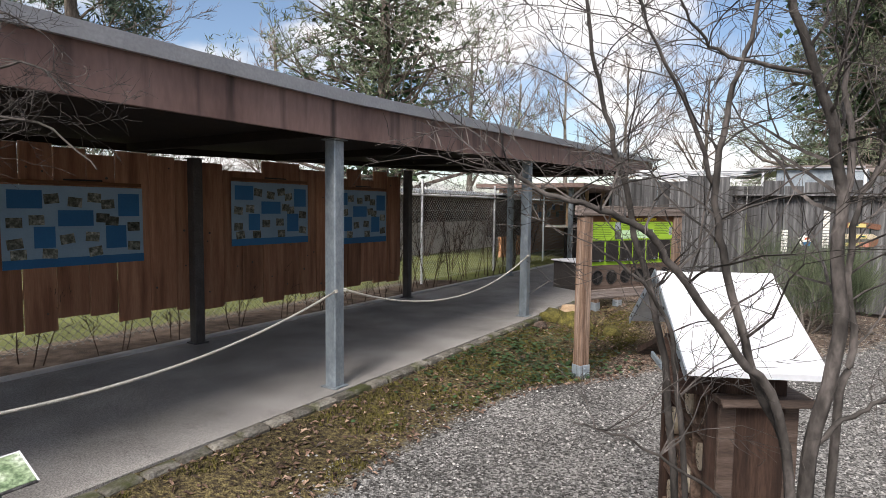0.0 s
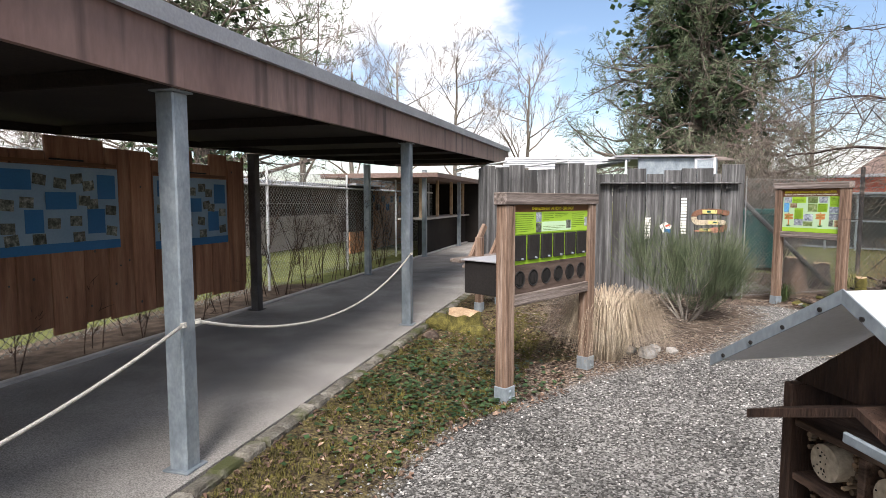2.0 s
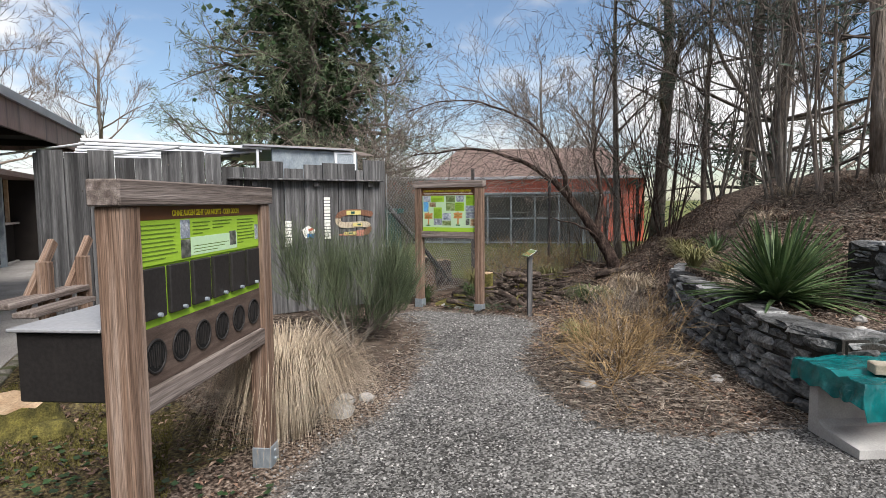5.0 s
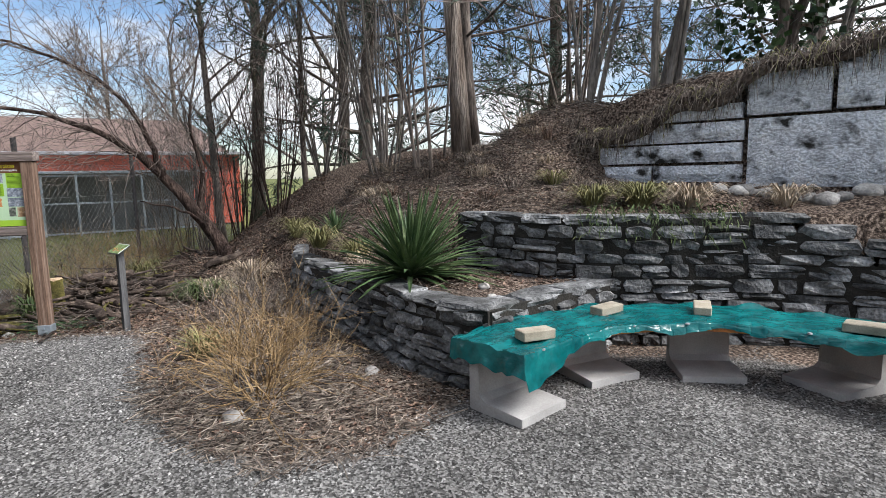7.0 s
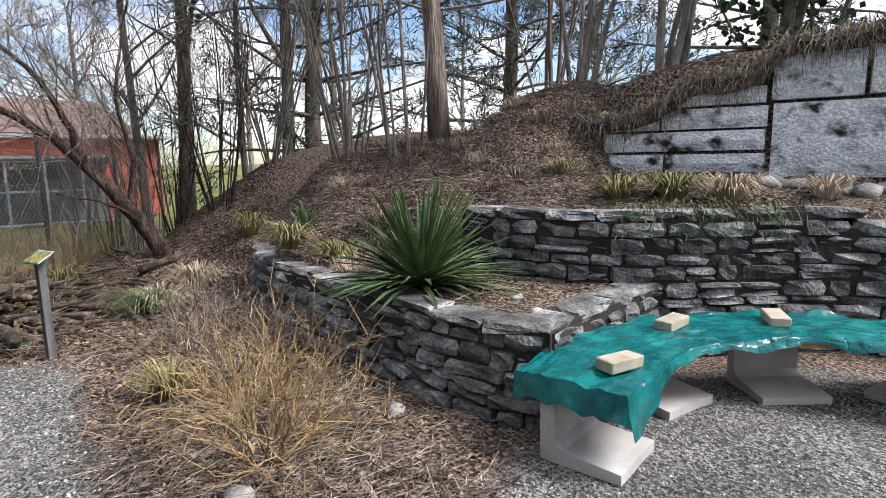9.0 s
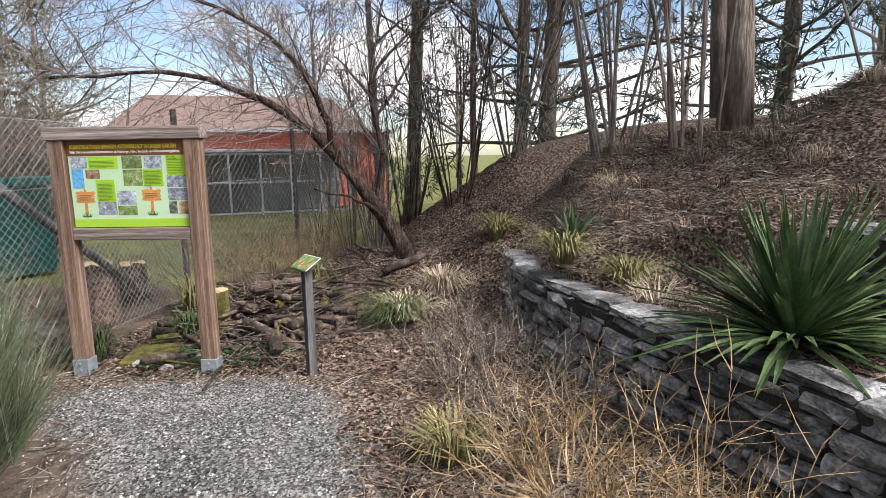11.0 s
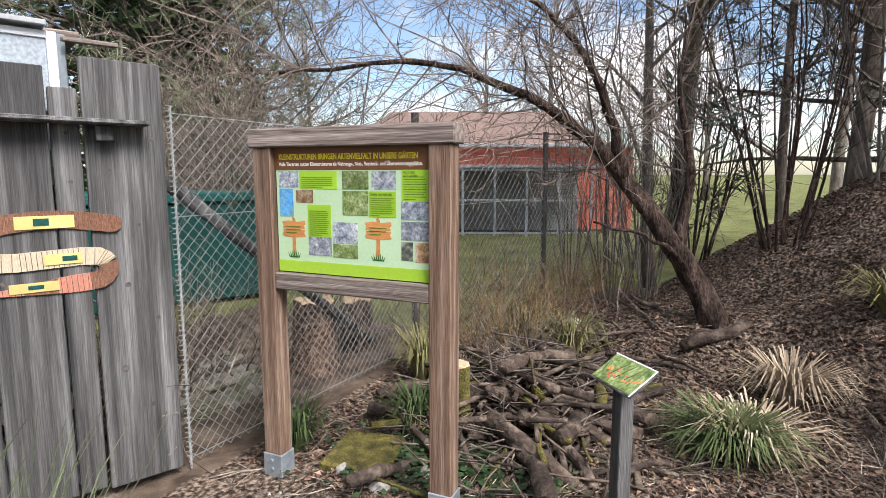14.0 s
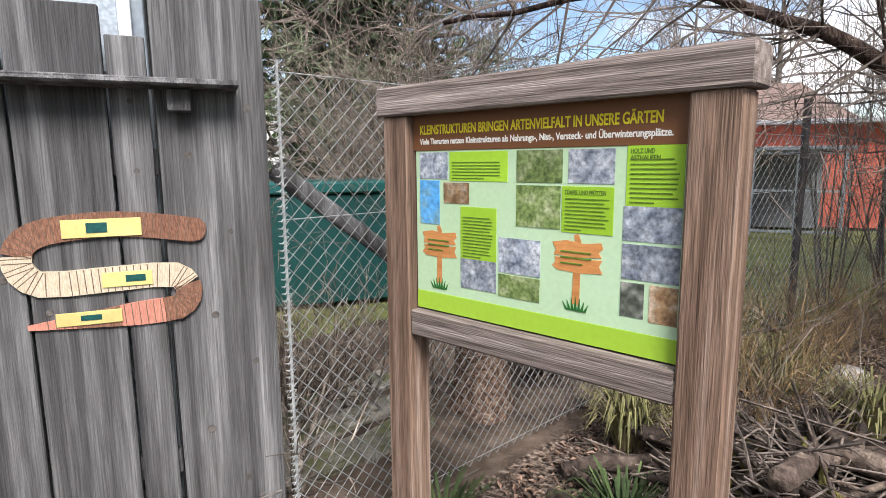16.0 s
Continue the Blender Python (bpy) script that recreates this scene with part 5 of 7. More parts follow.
cl = thing("chain_link_fence", None, "galvanised chain-link fence with thin steel poles", "fence")
F0 = (7.03, 8.77)
FP = [F0, (9.5, 8.72), (12.2, 8.35), (14.9, 8.1), (17.6, 7.9)]
chain_link(cl, (*FP[0], 0), (*FP[1], 0), -0.02, 1.92, 0.072, 0.0022)
for a_, b_ in zip(FP[1:], FP[2:]):
    chain_link(cl, (*a_, 0), (*b_, 0), 0.0, 1.8, 0.11, 0.0022)
edge_wire = MB()
edge_wire.tube([(7.035, 8.765, -0.05), (7.035, 8.765, 1.96)], 0.006, 6)
for i in range(70):
    z_ = i * 0.028
    edge_wire.tube([(7.015, 8.755, z_), (7.055, 8.772, z_ + 0.024), (7.015, 8.775, z_ + 0.028)], 0.0025, 4, cap=False)
part("edge_wire", edge_wire, M["wire"], cl, "folded wire edge of the mesh")
for x_, y_ in FP[1:]:
    fence_pole(cl, x_, y_, 2.2, 0.035, "dark_post")
cl2 = thing("chain_link_fence", None, "chain-link fence with a white top rail behind the walk", "fence")
a_, b_ = lane(3.9, -3.0), lane(15, -3.0)
chain_link(cl2, (a_.x, a_.y, 0), (b_.x, b_.y, 0), 0.15, 2.05, 0.085, 0.0032)
part("top_rail", MB().tube([(a_.x, a_.y, 1.82), (b_.x, b_.y, 1.82)], 0.022, 8), M["white"], cl2)
for s_ in (5.6, 8.6, 11.6, 14.6):
    p_ = lane(s_, -3.0)
    fence_pole(cl2, p_.x, p_.y, 2.0, 0.025, "white")
cl3 = thing("chain_link_fence", None, "chain-link fence behind the brown boards", "fence")
a_ = lane(-6, -3.0)
b_ = lane(3.9, -3.0)
chain_link(cl3, (a_.x, a_.y, 0), (b_.x, b_.y, 0), 0.15, 2.05, 0.085, 0.0032)

# diagonal grey pole leaning behind the mesh
dp = thing("leaning_pole", None, "grey round wooden pole leaning behind the chain-link fence", "pole")
part("pole", MB().tube([(7.06, 8.86, 1.56), (9.35, 9.15, 0.04)], 0.04, 12), M["wood_grey"], dp, smooth=True)

# ---- insect hotel ----
ih = thing("insect_hotel", pose(0.975, 2.24, ground_z(0.9, 2.3) - 0.02, 0, 0, -7), "dark wooden insect hotel with white sheet roof", "insect hotel")
for y0 in (-0.31, 0.27):
    part("side_wall", MB().box(0.02, y0, 0.0, 0.28, y0 + 0.035, 1.06, 0.004), M["hotel"], ih)
part("back_wall", MB().box(0.26, -0.275, 0.0, 0.29, 0.27, 1.06, 0.004), M["hotel"], ih)
for zz in (0.12, 0.285, 0.45, 0.615, 0.78, 0.94):
    part("shelf", MB().box(0.03, -0.274, zz, 0.26, 0.268, zz + 0.022, 0.003), M["hotel_edge"], ih)
for yy in (-0.135, 0.04):
    part("divider", MB().box(0.032, yy, 0.143, 0.26, yy + 0.022, 0.938, 0.003), M["hotel_edge"], ih)
for zz in (0.144, 0.309, 0.474, 0.639, 0.804):
    for y0, y1 in ((-0.272, -0.137), (-0.111, 0.038), (0.064, 0.266)):
        c_ = part("nesting_fill", MB().box(0.10, y0, zz, 0.255, y1, zz + 0.134, 0.002), M["hotel_fill"], ih)
        reeds = MB()
        for _ in range(46):
            a_, b_ = rng.uniform(y0 + 0.012, y1 - 0.012), rng.uniform(zz + 0.01, zz + 0.124)
            reeds.tube([(0.102, a_, b_), (0.055 + rng.uniform(0, 0.03), a_, b_)], rng.uniform(0.004, 0.010), 7)
        tagged(part("reed", reeds, M["reed_end"], c_), kind="stuff")
for cy, cz, r_ in ((-0.04, 0.866, 0.058), (0.16, 0.875, 0.05), (0.17, 0.70, 0.058), (-0.2, 0.70, 0.05), (-0.04, 0.54, 0.055), (0.17, 0.37, 0.055)):
    ls_ = part("log_slice", MB().tube([(0.10, cy, cz), (0.035, cy + 0.004, cz)], r_, 20), M["log_slice"], ih, "pale drilled log slice")
    for k in range(22):
        a_, b_ = rng.uniform(0, 6.28), r_ * 0.85 * math.sqrt(rng.random())
        hy, hz = cy + 0.004 + b_ * math.cos(a_), cz + b_ * math.sin(a_)
        # flat black dot for the shade of a bored hole
        part("drill_hole", MB().tube([(0.0352, hy, hz), (0.0345, hy, hz)], 0.0028, 6), M["hole"], ls_)
part("gable", MB().add([(0.06, -0.31, 1.06), (0.06, 0.31, 1.06), (0.06, 0.0, 1.30), (0.09, -0.31, 1.06), (0.09, 0.31, 1.06), (0.09, 0.0, 1.30)], [(0, 1, 2), (3, 5, 4), (0, 3, 4, 1), (1, 4, 5, 2), (2, 5, 3, 0)]), M["hotel"], ih)
for sg, y1, z1 in ((1, 0.30, 0.985), (-1, -0.31, 1.0)):
    part("bark_canopy", MB().add([(-0.10, -0.05, 1.115), (0.06, -0.05, 1.115), (0.06, y1, z1), (-0.10, y1, z1), (-0.10, -0.05, 1.093), (0.06, -0.05, 1.093), (0.06, y1, z1 - 0.026), (-0.10, y1, z1 - 0.026)],
                                 [(0, 1, 2, 3), (7, 6, 5, 4), (0, 3, 7, 4), (1, 5, 6, 2), (3, 2, 6, 7)]), M["hotel"], ih, "rough dark bark strip canopy")
part("hasp", MB().box(-0.115, -0.20, 0.0, -0.103, -0.03, 0.026, 0.004), M["galv"], ih, m=pose(0, 0, 1.03, 3, 0, 0))
for sg in (-1, 1):
    ro = part("roof", MB().add([(-0.10, 0, 1.375), (0.34, 0, 1.375), (0.34, sg * 0.46, 1.10), (-0.10, sg * 0.46, 1.10), (-0.10, 0, 1.355), (0.34, 0, 1.355), (0.34, sg * 0.46, 1.08), (-0.10, sg * 0.46, 1.08)],
                               [(0, 1, 2, 3), (7, 6, 5, 4), (0, 3, 7, 4), (1, 5, 6, 2), (3, 2, 6, 7)]), M["white"], ih, "white coated sheet roof")
    part("roof_trim", MB().add([(-0.106, 0, 1.38), (-0.106, sg * 0.465, 1.10), (-0.106, sg * 0.465, 1.065), (-0.106, 0, 1.345), (-0.101, 0, 1.38), (-0.101, sg * 0.465, 1.10), (-0.101, sg * 0.465, 1.065), (-0.101, 0, 1.345)],
                               [(0, 1, 2, 3), (4, 7, 6, 5), (0, 4, 5, 1), (2, 6, 7, 3)]), M["galv"], ih)
    for i in range(4):
        u = (i + 0.5) / 4
        part("screw", MB().tube([(-0.106, sg * 0.46 * u, 1.355 - 0.275 * u), (-0.110, sg * 0.46 * u, 1.355 - 0.275 * u)], 0.006, 8), M["black"], ro)
fb_ = thing("feeder_table", pose(1.13, 2.02, ground_z(1.1, 1.8) + 0.08, 0, 0, 0), "low rough wooden shelf table beside the insect hotel", "table")
part("board", MB().box(-0.16, -0.08, 0.85, 0.16, 0.0, 0.88, 0.005, jit=0.003), M["timber_dark"], fb_)
part("board", MB().box(-0.16, -0.085 - 0.08, 0.85, 0.16, -0.085, 0.88, 0.005, jit=0.003), M["timber_dark"], fb_)
for x_ in (-0.11, 0.11):
    part("leg", MB().box(x_ - 0.03, -0.11, 0, x_ + 0.03, -0.05, 0.85, 0.005), M["timber_dark"], fb_)

# ---- lectern bench by the fence ----
lb = thing("timber_lectern", pose(2.25, 8.30, ground_z(2.2, 8.3), 0, 0, 35), "timber lectern with sloping brace and short bench planks", "lectern")
for x_ in (0.0, 0.5):
    part("post", MB().box(x_, 0, 0.02, x_ + 0.09, 0.09, 1.0, 0.006), M["timber"], lb)
    part("post_shoe", MB().box(x_ - 0.005, -0.005, -0.03, x_ + 0.095, 0.095, 0.13, 0.004), M["galv"], lb)
    part("brace", MB().box(-0.04, 0, -0.05, 0.04, 0.05, 0.62, 0.005), M["timber"], lb, m=pose(x_ - 0.10, 0.095, 0.66, 0, 38, 0))
part("plank", MB().box(-0.45, -0.02, 0.70, 0.52, 0.16, 0.75, 0.006), M["timber_h"], lb)
part("plank", MB().box(-0.45, -0.2, 0.64, 0.3, -0.03, 0.68, 0.006), M["timber_h"], lb)

# ---- aviary hut behind the fence ----
hut = thing("aviary_hut", pose(C.x, C.y, 0, 0, 0, FB), "aviary hut with white tube frame and grey panels", "hut")
part("panel", MB().box(0.7, 0.16, 0.0, 1.98, 0.2, 2.27, 0.004), M["galv"], hut)
part("side_panel", MB().box(1.94, 0.204, 0.0, 1.98, 2.6, 2.27, 0.004), M["wood_grey"], hut)
part("roof_sheet", MB().box(0.3, 0.08, 2.285, 1.9, 2.8, 2.31, 0.004), M["roof_metal"], hut)
part("roof_board", MB().box(0.55, 0.5, 2.315, 2.1, 2.8, 2.36, 0.004), M["timber_h"], hut)
for i in range(6):
    part("tube", MB().tube([(-1.5, 0.15 + i * 0.5, 2.27), (0.68, 0.15 + i * 0.5, 2.27)], 0.022, 8), M["white"], hut)
for i in range(3):
    part("tube", MB().tube([(-1.45 + i * 1.0, 0.15, 2.23), (-2.5 + i * 1.0, 2.8, 2.23)], 0.016, 8), M["white"], hut)
for x_ in (0.5,):
    part("upright", MB().tube([(x_, 0.15, -0.05), (x_, 0.15, 2.25)], 0.02, 8), M["white"], hut)
part("window", MB().box(1.64, 0.135, 1.9, 1.90, 0.155, 2.25, 0.004), M["glass"], hut)
for q_ in ((1.60, 0.125, 1.86, 1.64, 0.158, 2.27), (1.90, 0.125, 1.86, 1.94, 0.158, 2.27), (1.641, 0.125, 2.235, 1.899, 0.134, 2.27)):
    part("window_frame", MB().box(*q_, 0.003), M["white"], hut)
for i in range(8):
    part("lattice", MB().box(1.95 + i * 0.004, 0.02 + i * 0.07, 2.215 + i * 0.013, 2.18, 0.055 + i * 0.07, 2.235 + i * 0.013, 0.003), M["timber_h"], hut)

# ---- covered display stand at the end of the walk ----
ds = thing("display_stand", along(11.7, -2.35, PATH_Z), "covered counter with orange display boards along the walk", "counter")
part("counter_front", MB().box(0.0, 0.0, 0, 5.2, 0.08, 0.93, 0.004), M["soffit"], ds)
part("counter_top", MB().box(-0.1, -0.12, 0.935, 5.3, 0.6, 0.98, 0.006), M["plaster"], ds)
part("back_wall", MB().box(0.0, 2.0, 0, 5.2, 2.1, 2.0, 0.004), M["orange_board"], ds)
part("roof", MB().box(-0.5, -0.6, 2.02, 5.8, 2.6, 2.14, 0.006), M["rooftile"], ds)
# added near-black sheet closing the view, in place of the corridor's shade
part("end_wall", MB().box(5.25, -2.6, 0, 5.35, 2.5, 2.02, 0.004), M["soffit"], ds)
for x_ in (0.1, 1.7, 3.3, 4.9):
    part("post", MB().box(x_, 0.0, 0.985, x_ + 0.08, 0.08, 2.02, 0.004), M["cutwood"], ds)
for i in range(12):
    part("picture", MB().box(0.3 + i * 0.4, 1.98, 1.15 + 0.25 * (i % 2), 0.55 + i * 0.4, 1.998, 1.35 + 0.25 * (i % 2), 0.002), M["photo"] if i % 3 else M["blue"], ds)
# case on posts at the back of the walk
ca = thing("display_case", along(9.6, -3.1, PATH_Z), "dark display case with a small roof on posts", "display case")
part("body", MB().box(-0.7, 0, 0.75, 0.7, 0.25, 1.75, 0.006), M["soffit"], ca)
part("shelf", MB().box(-0.66, -0.03, 1.2, 0.66, 0.0, 1.23, 0.003), M["darkwood"], ca)
part("roof", MB().box(-0.85, -0.25, 1.76, 0.85, 0.35, 1.80, 0.004), M["roof_metal"], ca)
for x_ in (-0.6, 0.55):
    part("leg", MB().box(x_, 0.08, -0.1, x_ + 0.06, 0.14, 0.75, 0.004), M["dark_post"], ca)

# long pale shed beyond the lawn
shd = thing("shed", along(13.5, -7.0, 0.1), "long low pale shed with white roof edge", "building")
part("wall", MB().box(-4, -0.2, 0, 5, 3.0, 1.0, 0.01), M["plaster"], shd)
part("upper_wall", MB().box(-4, 0.0, 1.0, 5, 2.9, 1.9, 0.01), M["wood_grey"], shd)
part("roof", MB().box(-4.5, -0.7, 1.9, 5.5, 3.4, 2.02, 0.01), M["white"], shd)
# black sheet on the closed wall, for the shade within an opening
part("opening", MB().box(-2, -0.03, 1.05, 2.5, -0.002, 1.7, 0.004), M["hole"], shd)

# ---- red house with cages ----
hp, hq = Vector((16.6, 19.0, 0)), Vector((21.6, 8.6, 0))
HA = math.degrees(math.atan2(hq.y - hp.y, hq.x - hp.x))
LH = (hq - hp).length
rh = thing("aviary_house", pose(hp.x, hp.y, 0, 0, 0, HA), "low red building with grey mesh aviaries along its front", "building")
part("wall", MB().box(0, 0.6, 0, LH, 6.0, 2.36, 0.01), M["red"], rh)
part("roof", MB().box(-0.3, 0.2, 2.36, LH + 0.3, 6.3, 2.46, 0.01), M["roof_metal"], rh)
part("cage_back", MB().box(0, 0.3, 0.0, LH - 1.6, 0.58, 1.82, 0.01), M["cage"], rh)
part("cage_roof", MB().box(0, -1.3, 1.76, LH - 1.4, 0.58, 1.84, 0.01), M["galv"], rh)
n_ = 12
for i in range(n_ + 1):
    x_ = (LH - 1.6) * i / n_
    part("cage_post", MB().box(x_, -1.25, 0, x_ + 0.06, -1.19, 1.75, 0.004), M["galv"], rh)
for zz in (0.05, 0.9, 1.68):
    part("cage_rail", MB().box(0, -1.24, zz, LH - 1.6, -1.2, zz + 0.05, 0.004), M["galv"], rh)
hs = thing("house", pose(26.05, 15.4, 0, 0, 0, HA), "distant house with brown hipped tile roof", "house")
part("wall", MB().box(-4.7, 0, 0, 4.7, 6, 2.62, 0.01), M["plaster"], hs)
part("roof", MB().add([(-5.2, -0.8, 2.55), (5.2, -0.8, 2.55), (5.2, 6.8, 2.55), (-5.2, 6.8, 2.55), (-3.9, 3, 4.35), (3.9, 3, 4.35)], [(0, 1, 5, 4), (1, 2, 5), (2, 3, 4, 5), (3, 0, 4), (3, 2, 1, 0)]), M["rooftile"], hs)
for i in range(5):
    part("window", MB().box(-4.2 + i * 1.8, -0.05, 1.4, -3.3 + i * 1.8, -0.005, 2.4, 0.01), M["glass"], hs)
tw = thing("green_container", pose(9.6, 12.2, 0, 0, 0, -25), "teal green sheet container beyond the fence", "container")
part("body", MB().box(-1.5, 0, 0, 1.5, 1.2, 1.25, 0.02), M["teal"], tw)
part("lid", MB().box(-1.55, -0.05, 1.25, 1.55, 1.25, 1.38, 0.02), M["teal_lid"], tw)

# ---- vegetation helpers ----
def blades(mb, centres, dirs, length, width, bend=0.0, seed=0):
    """Thin pointed leaves from centres along dirs."""
    R = np.random.RandomState(seed)
    C_, D_ = np.asarray(centres, float), np.asarray(dirs, float)
    n = len(C_)
    D_ = D_ / (np.linalg.norm(D_, axis=1)[:, None] + 1e-9)
    S_ = np.cross(D_, R.normal(size=(n, 3)))
    S_ /= np.linalg.norm(S_, axis=1)[:, None] + 1e-9
    L_ = length * R.uniform(0.6, 1.2, (n, 1))
    W_ = width * R.uniform(0.6, 1.2, (n, 1))
    mid = C_ + D_ * L_ * 0.45 + S_ * W_ * 0.5
    mid2 = C_ + D_ * L_ * 0.45 - S_ * W_ * 0.5
    tip = C_ + D_ * L_
    tip[:, 2] -= bend * L_[:, 0]
    V = np.stack([C_, mid, tip, mid2], 1).reshape(-1, 3)
    o = len(mb.v)
    mb.v.extend(map(tuple, V.tolist()))
    mb.f.extend([(o + 4 * i, o + 4 * i + 1, o + 4 * i + 2, o + 4 * i + 3) for i in range(n)])


def sprig(rd, z=None):
    v = Vector((rd.gauss(0, 1), rd.gauss(0, 1), rd.gauss(0, 1) if z is None else z))
    return v.normalized()


def limb(mb, p, d, L_, r, rd, depth, kids=4, wob=0.18, lift=0.1, tips=None, ang=0.7, shrink=0.55, taper=0.35, nseg=4, rmin=0.0016):
    """A branch that wanders and carries smaller ones; leaves its end points in tips."""
    p, d = Vector(p), Vector(d).normalized()
    pts, rad = [p.copy()], [r]
    for i in range(nseg):
        d = (d + sprig(rd) * wob + Vector((0, 0, lift * 0.4))).normalized()
        p = p + d * (L_ / nseg)
        pts.append(p.copy())
        rad.append(r * (1 - (1 - taper) * (i + 1) / nseg))
    mb.tube(pts, rad, 7 if r > 0.05 else 5 if r > 0.015 else 3, cap=False)
    if tips is not None and depth <= 1:
        tips.extend([(q.copy(), d.copy()) for q in pts[1:]])
    if depth > 0:
        for k in range(kids):
            u = rd.uniform(0.3, 1.0) if k else 1.0
            i = min(nseg - 1, int(u * nseg))
            q = pts[i].lerp(pts[i + 1], u * nseg - i) if u < 1 else pts[-1]
            dd = (pts[i + 1] - pts[i]).normalized()
            side = dd.cross(sprig(rd)).normalized()
            nd = (dd * math.cos(ang * rd.uniform(0.6, 1.2)) + side * math.sin(ang * rd.uniform(0.6, 1.2)) + Vector((0, 0, lift))).normalized()
            limb(mb, q, nd, L_ * shrink * rd.uniform(0.7, 1.2), max(rmin, rad[i] * rd.uniform(0.45, 0.65)), rd, depth - 1, kids, wob, lift, tips, ang, shrink, taper, nseg if depth > 2 else 3 if depth > 1 else 2, rmin)


def bare_tree(x, y, h_, r, seed, label, mat="bark_grey", twig="twig", kids=5, start=0.3, depth=3, lean=(0, 0), spread=0.42, z=None, name="tree", cat="tree", group="", thick=1.0, ang=0.75, rmin=0.004):
    rd = random.Random(seed)
    z = ground_z(x, y) if z is None else z
    t = thing(name, pose(x, y, z - 0.05), label, cat, group)
    tr, cr = MB(), MB()
    pts, rad = [], []
    p = Vector((0, 0, 0))
    n = 9
    for i in range(n + 1):
        u = i / n
        pts.append(p.copy())
        rad.append(r * (1.25 if i == 0 else 1.0) * (1 - 0.75 * u))
        p = p + Vector((lean[0] / n + rd.uniform(-0.025, 0.025) * h_ / 4, lean[1] / n + rd.uniform(-0.025, 0.025) * h_ / 4, h_ / n))
    tr.tube(pts, rad, 12)
    part("trunk", tr, M[mat], t, smooth=True)
    m = int(10 * thick) + 4
    for k in range(m):
        u = start + (1 - start) * (k + rd.random()) / m
        i = min(n - 1, int(u * n))
        q = pts[i].lerp(pts[i + 1], u * n - i)
        a = rd.uniform(0, 6.28)
        d = Vector((math.cos(a), math.sin(a), rd.uniform(0.4, 1.1)))
        limb(cr, q, d, h_ * spread * (1.15 - 0.6 * u) * rd.uniform(0.7, 1.1), rad[i] * 0.5, rd, depth, kids, ang=ang, rmin=rmin)
    part("crown", cr, M[twig], t)
    return t


def stem_shrub(x, y, n, h_, r, seed, label, mat="bark_grey", spread=0.35, kids=3, depth=2, name="shrub", z=None, group="", twig_len=0.35, rmin=0.0035):
    rd = random.Random(seed)
    z = ground_z(x, y) if z is None else z
    t = thing(name, pose(x, y, z - 0.03), label, "shrub", group)
    for k in range(n):
        mb = MB()
        a = rd.uniform(0, 6.28)
        o = rd.uniform(0, 0.25)
        p = Vector((o * math.cos(a), o * math.sin(a), 0))
        d = Vector((math.cos(a) * spread, math.sin(a) * spread, 1)).normalized()
        hh = h_ * rd.uniform(0.6, 1.1)
        pts, rad = [p.copy()], [r * rd.uniform(0.7, 1.2)]
        for i in range(7):
            d = (d + sprig(rd) * 0.08 + Vector((0, 0, 0.05))).normalized()
            p = p + d * hh / 7
            pts.append(p.copy())
            rad.append(rad[0] * (1 - 0.11 * (i + 1)))
        mb.tube(pts, rad, 7, cap=False)
        for _ in range(9):
            i = rd.randrange(2, 7)
            side = sprig(rd)
            limb(mb, pts[i], (d + side * 0.8).normalized(), hh * twig_len * rd.uniform(0.5, 1.1), rad[i] * 0.45, rd, depth - 1, kids, rmin=rmin)
        part("stem", mb, M[mat], t)
    return t


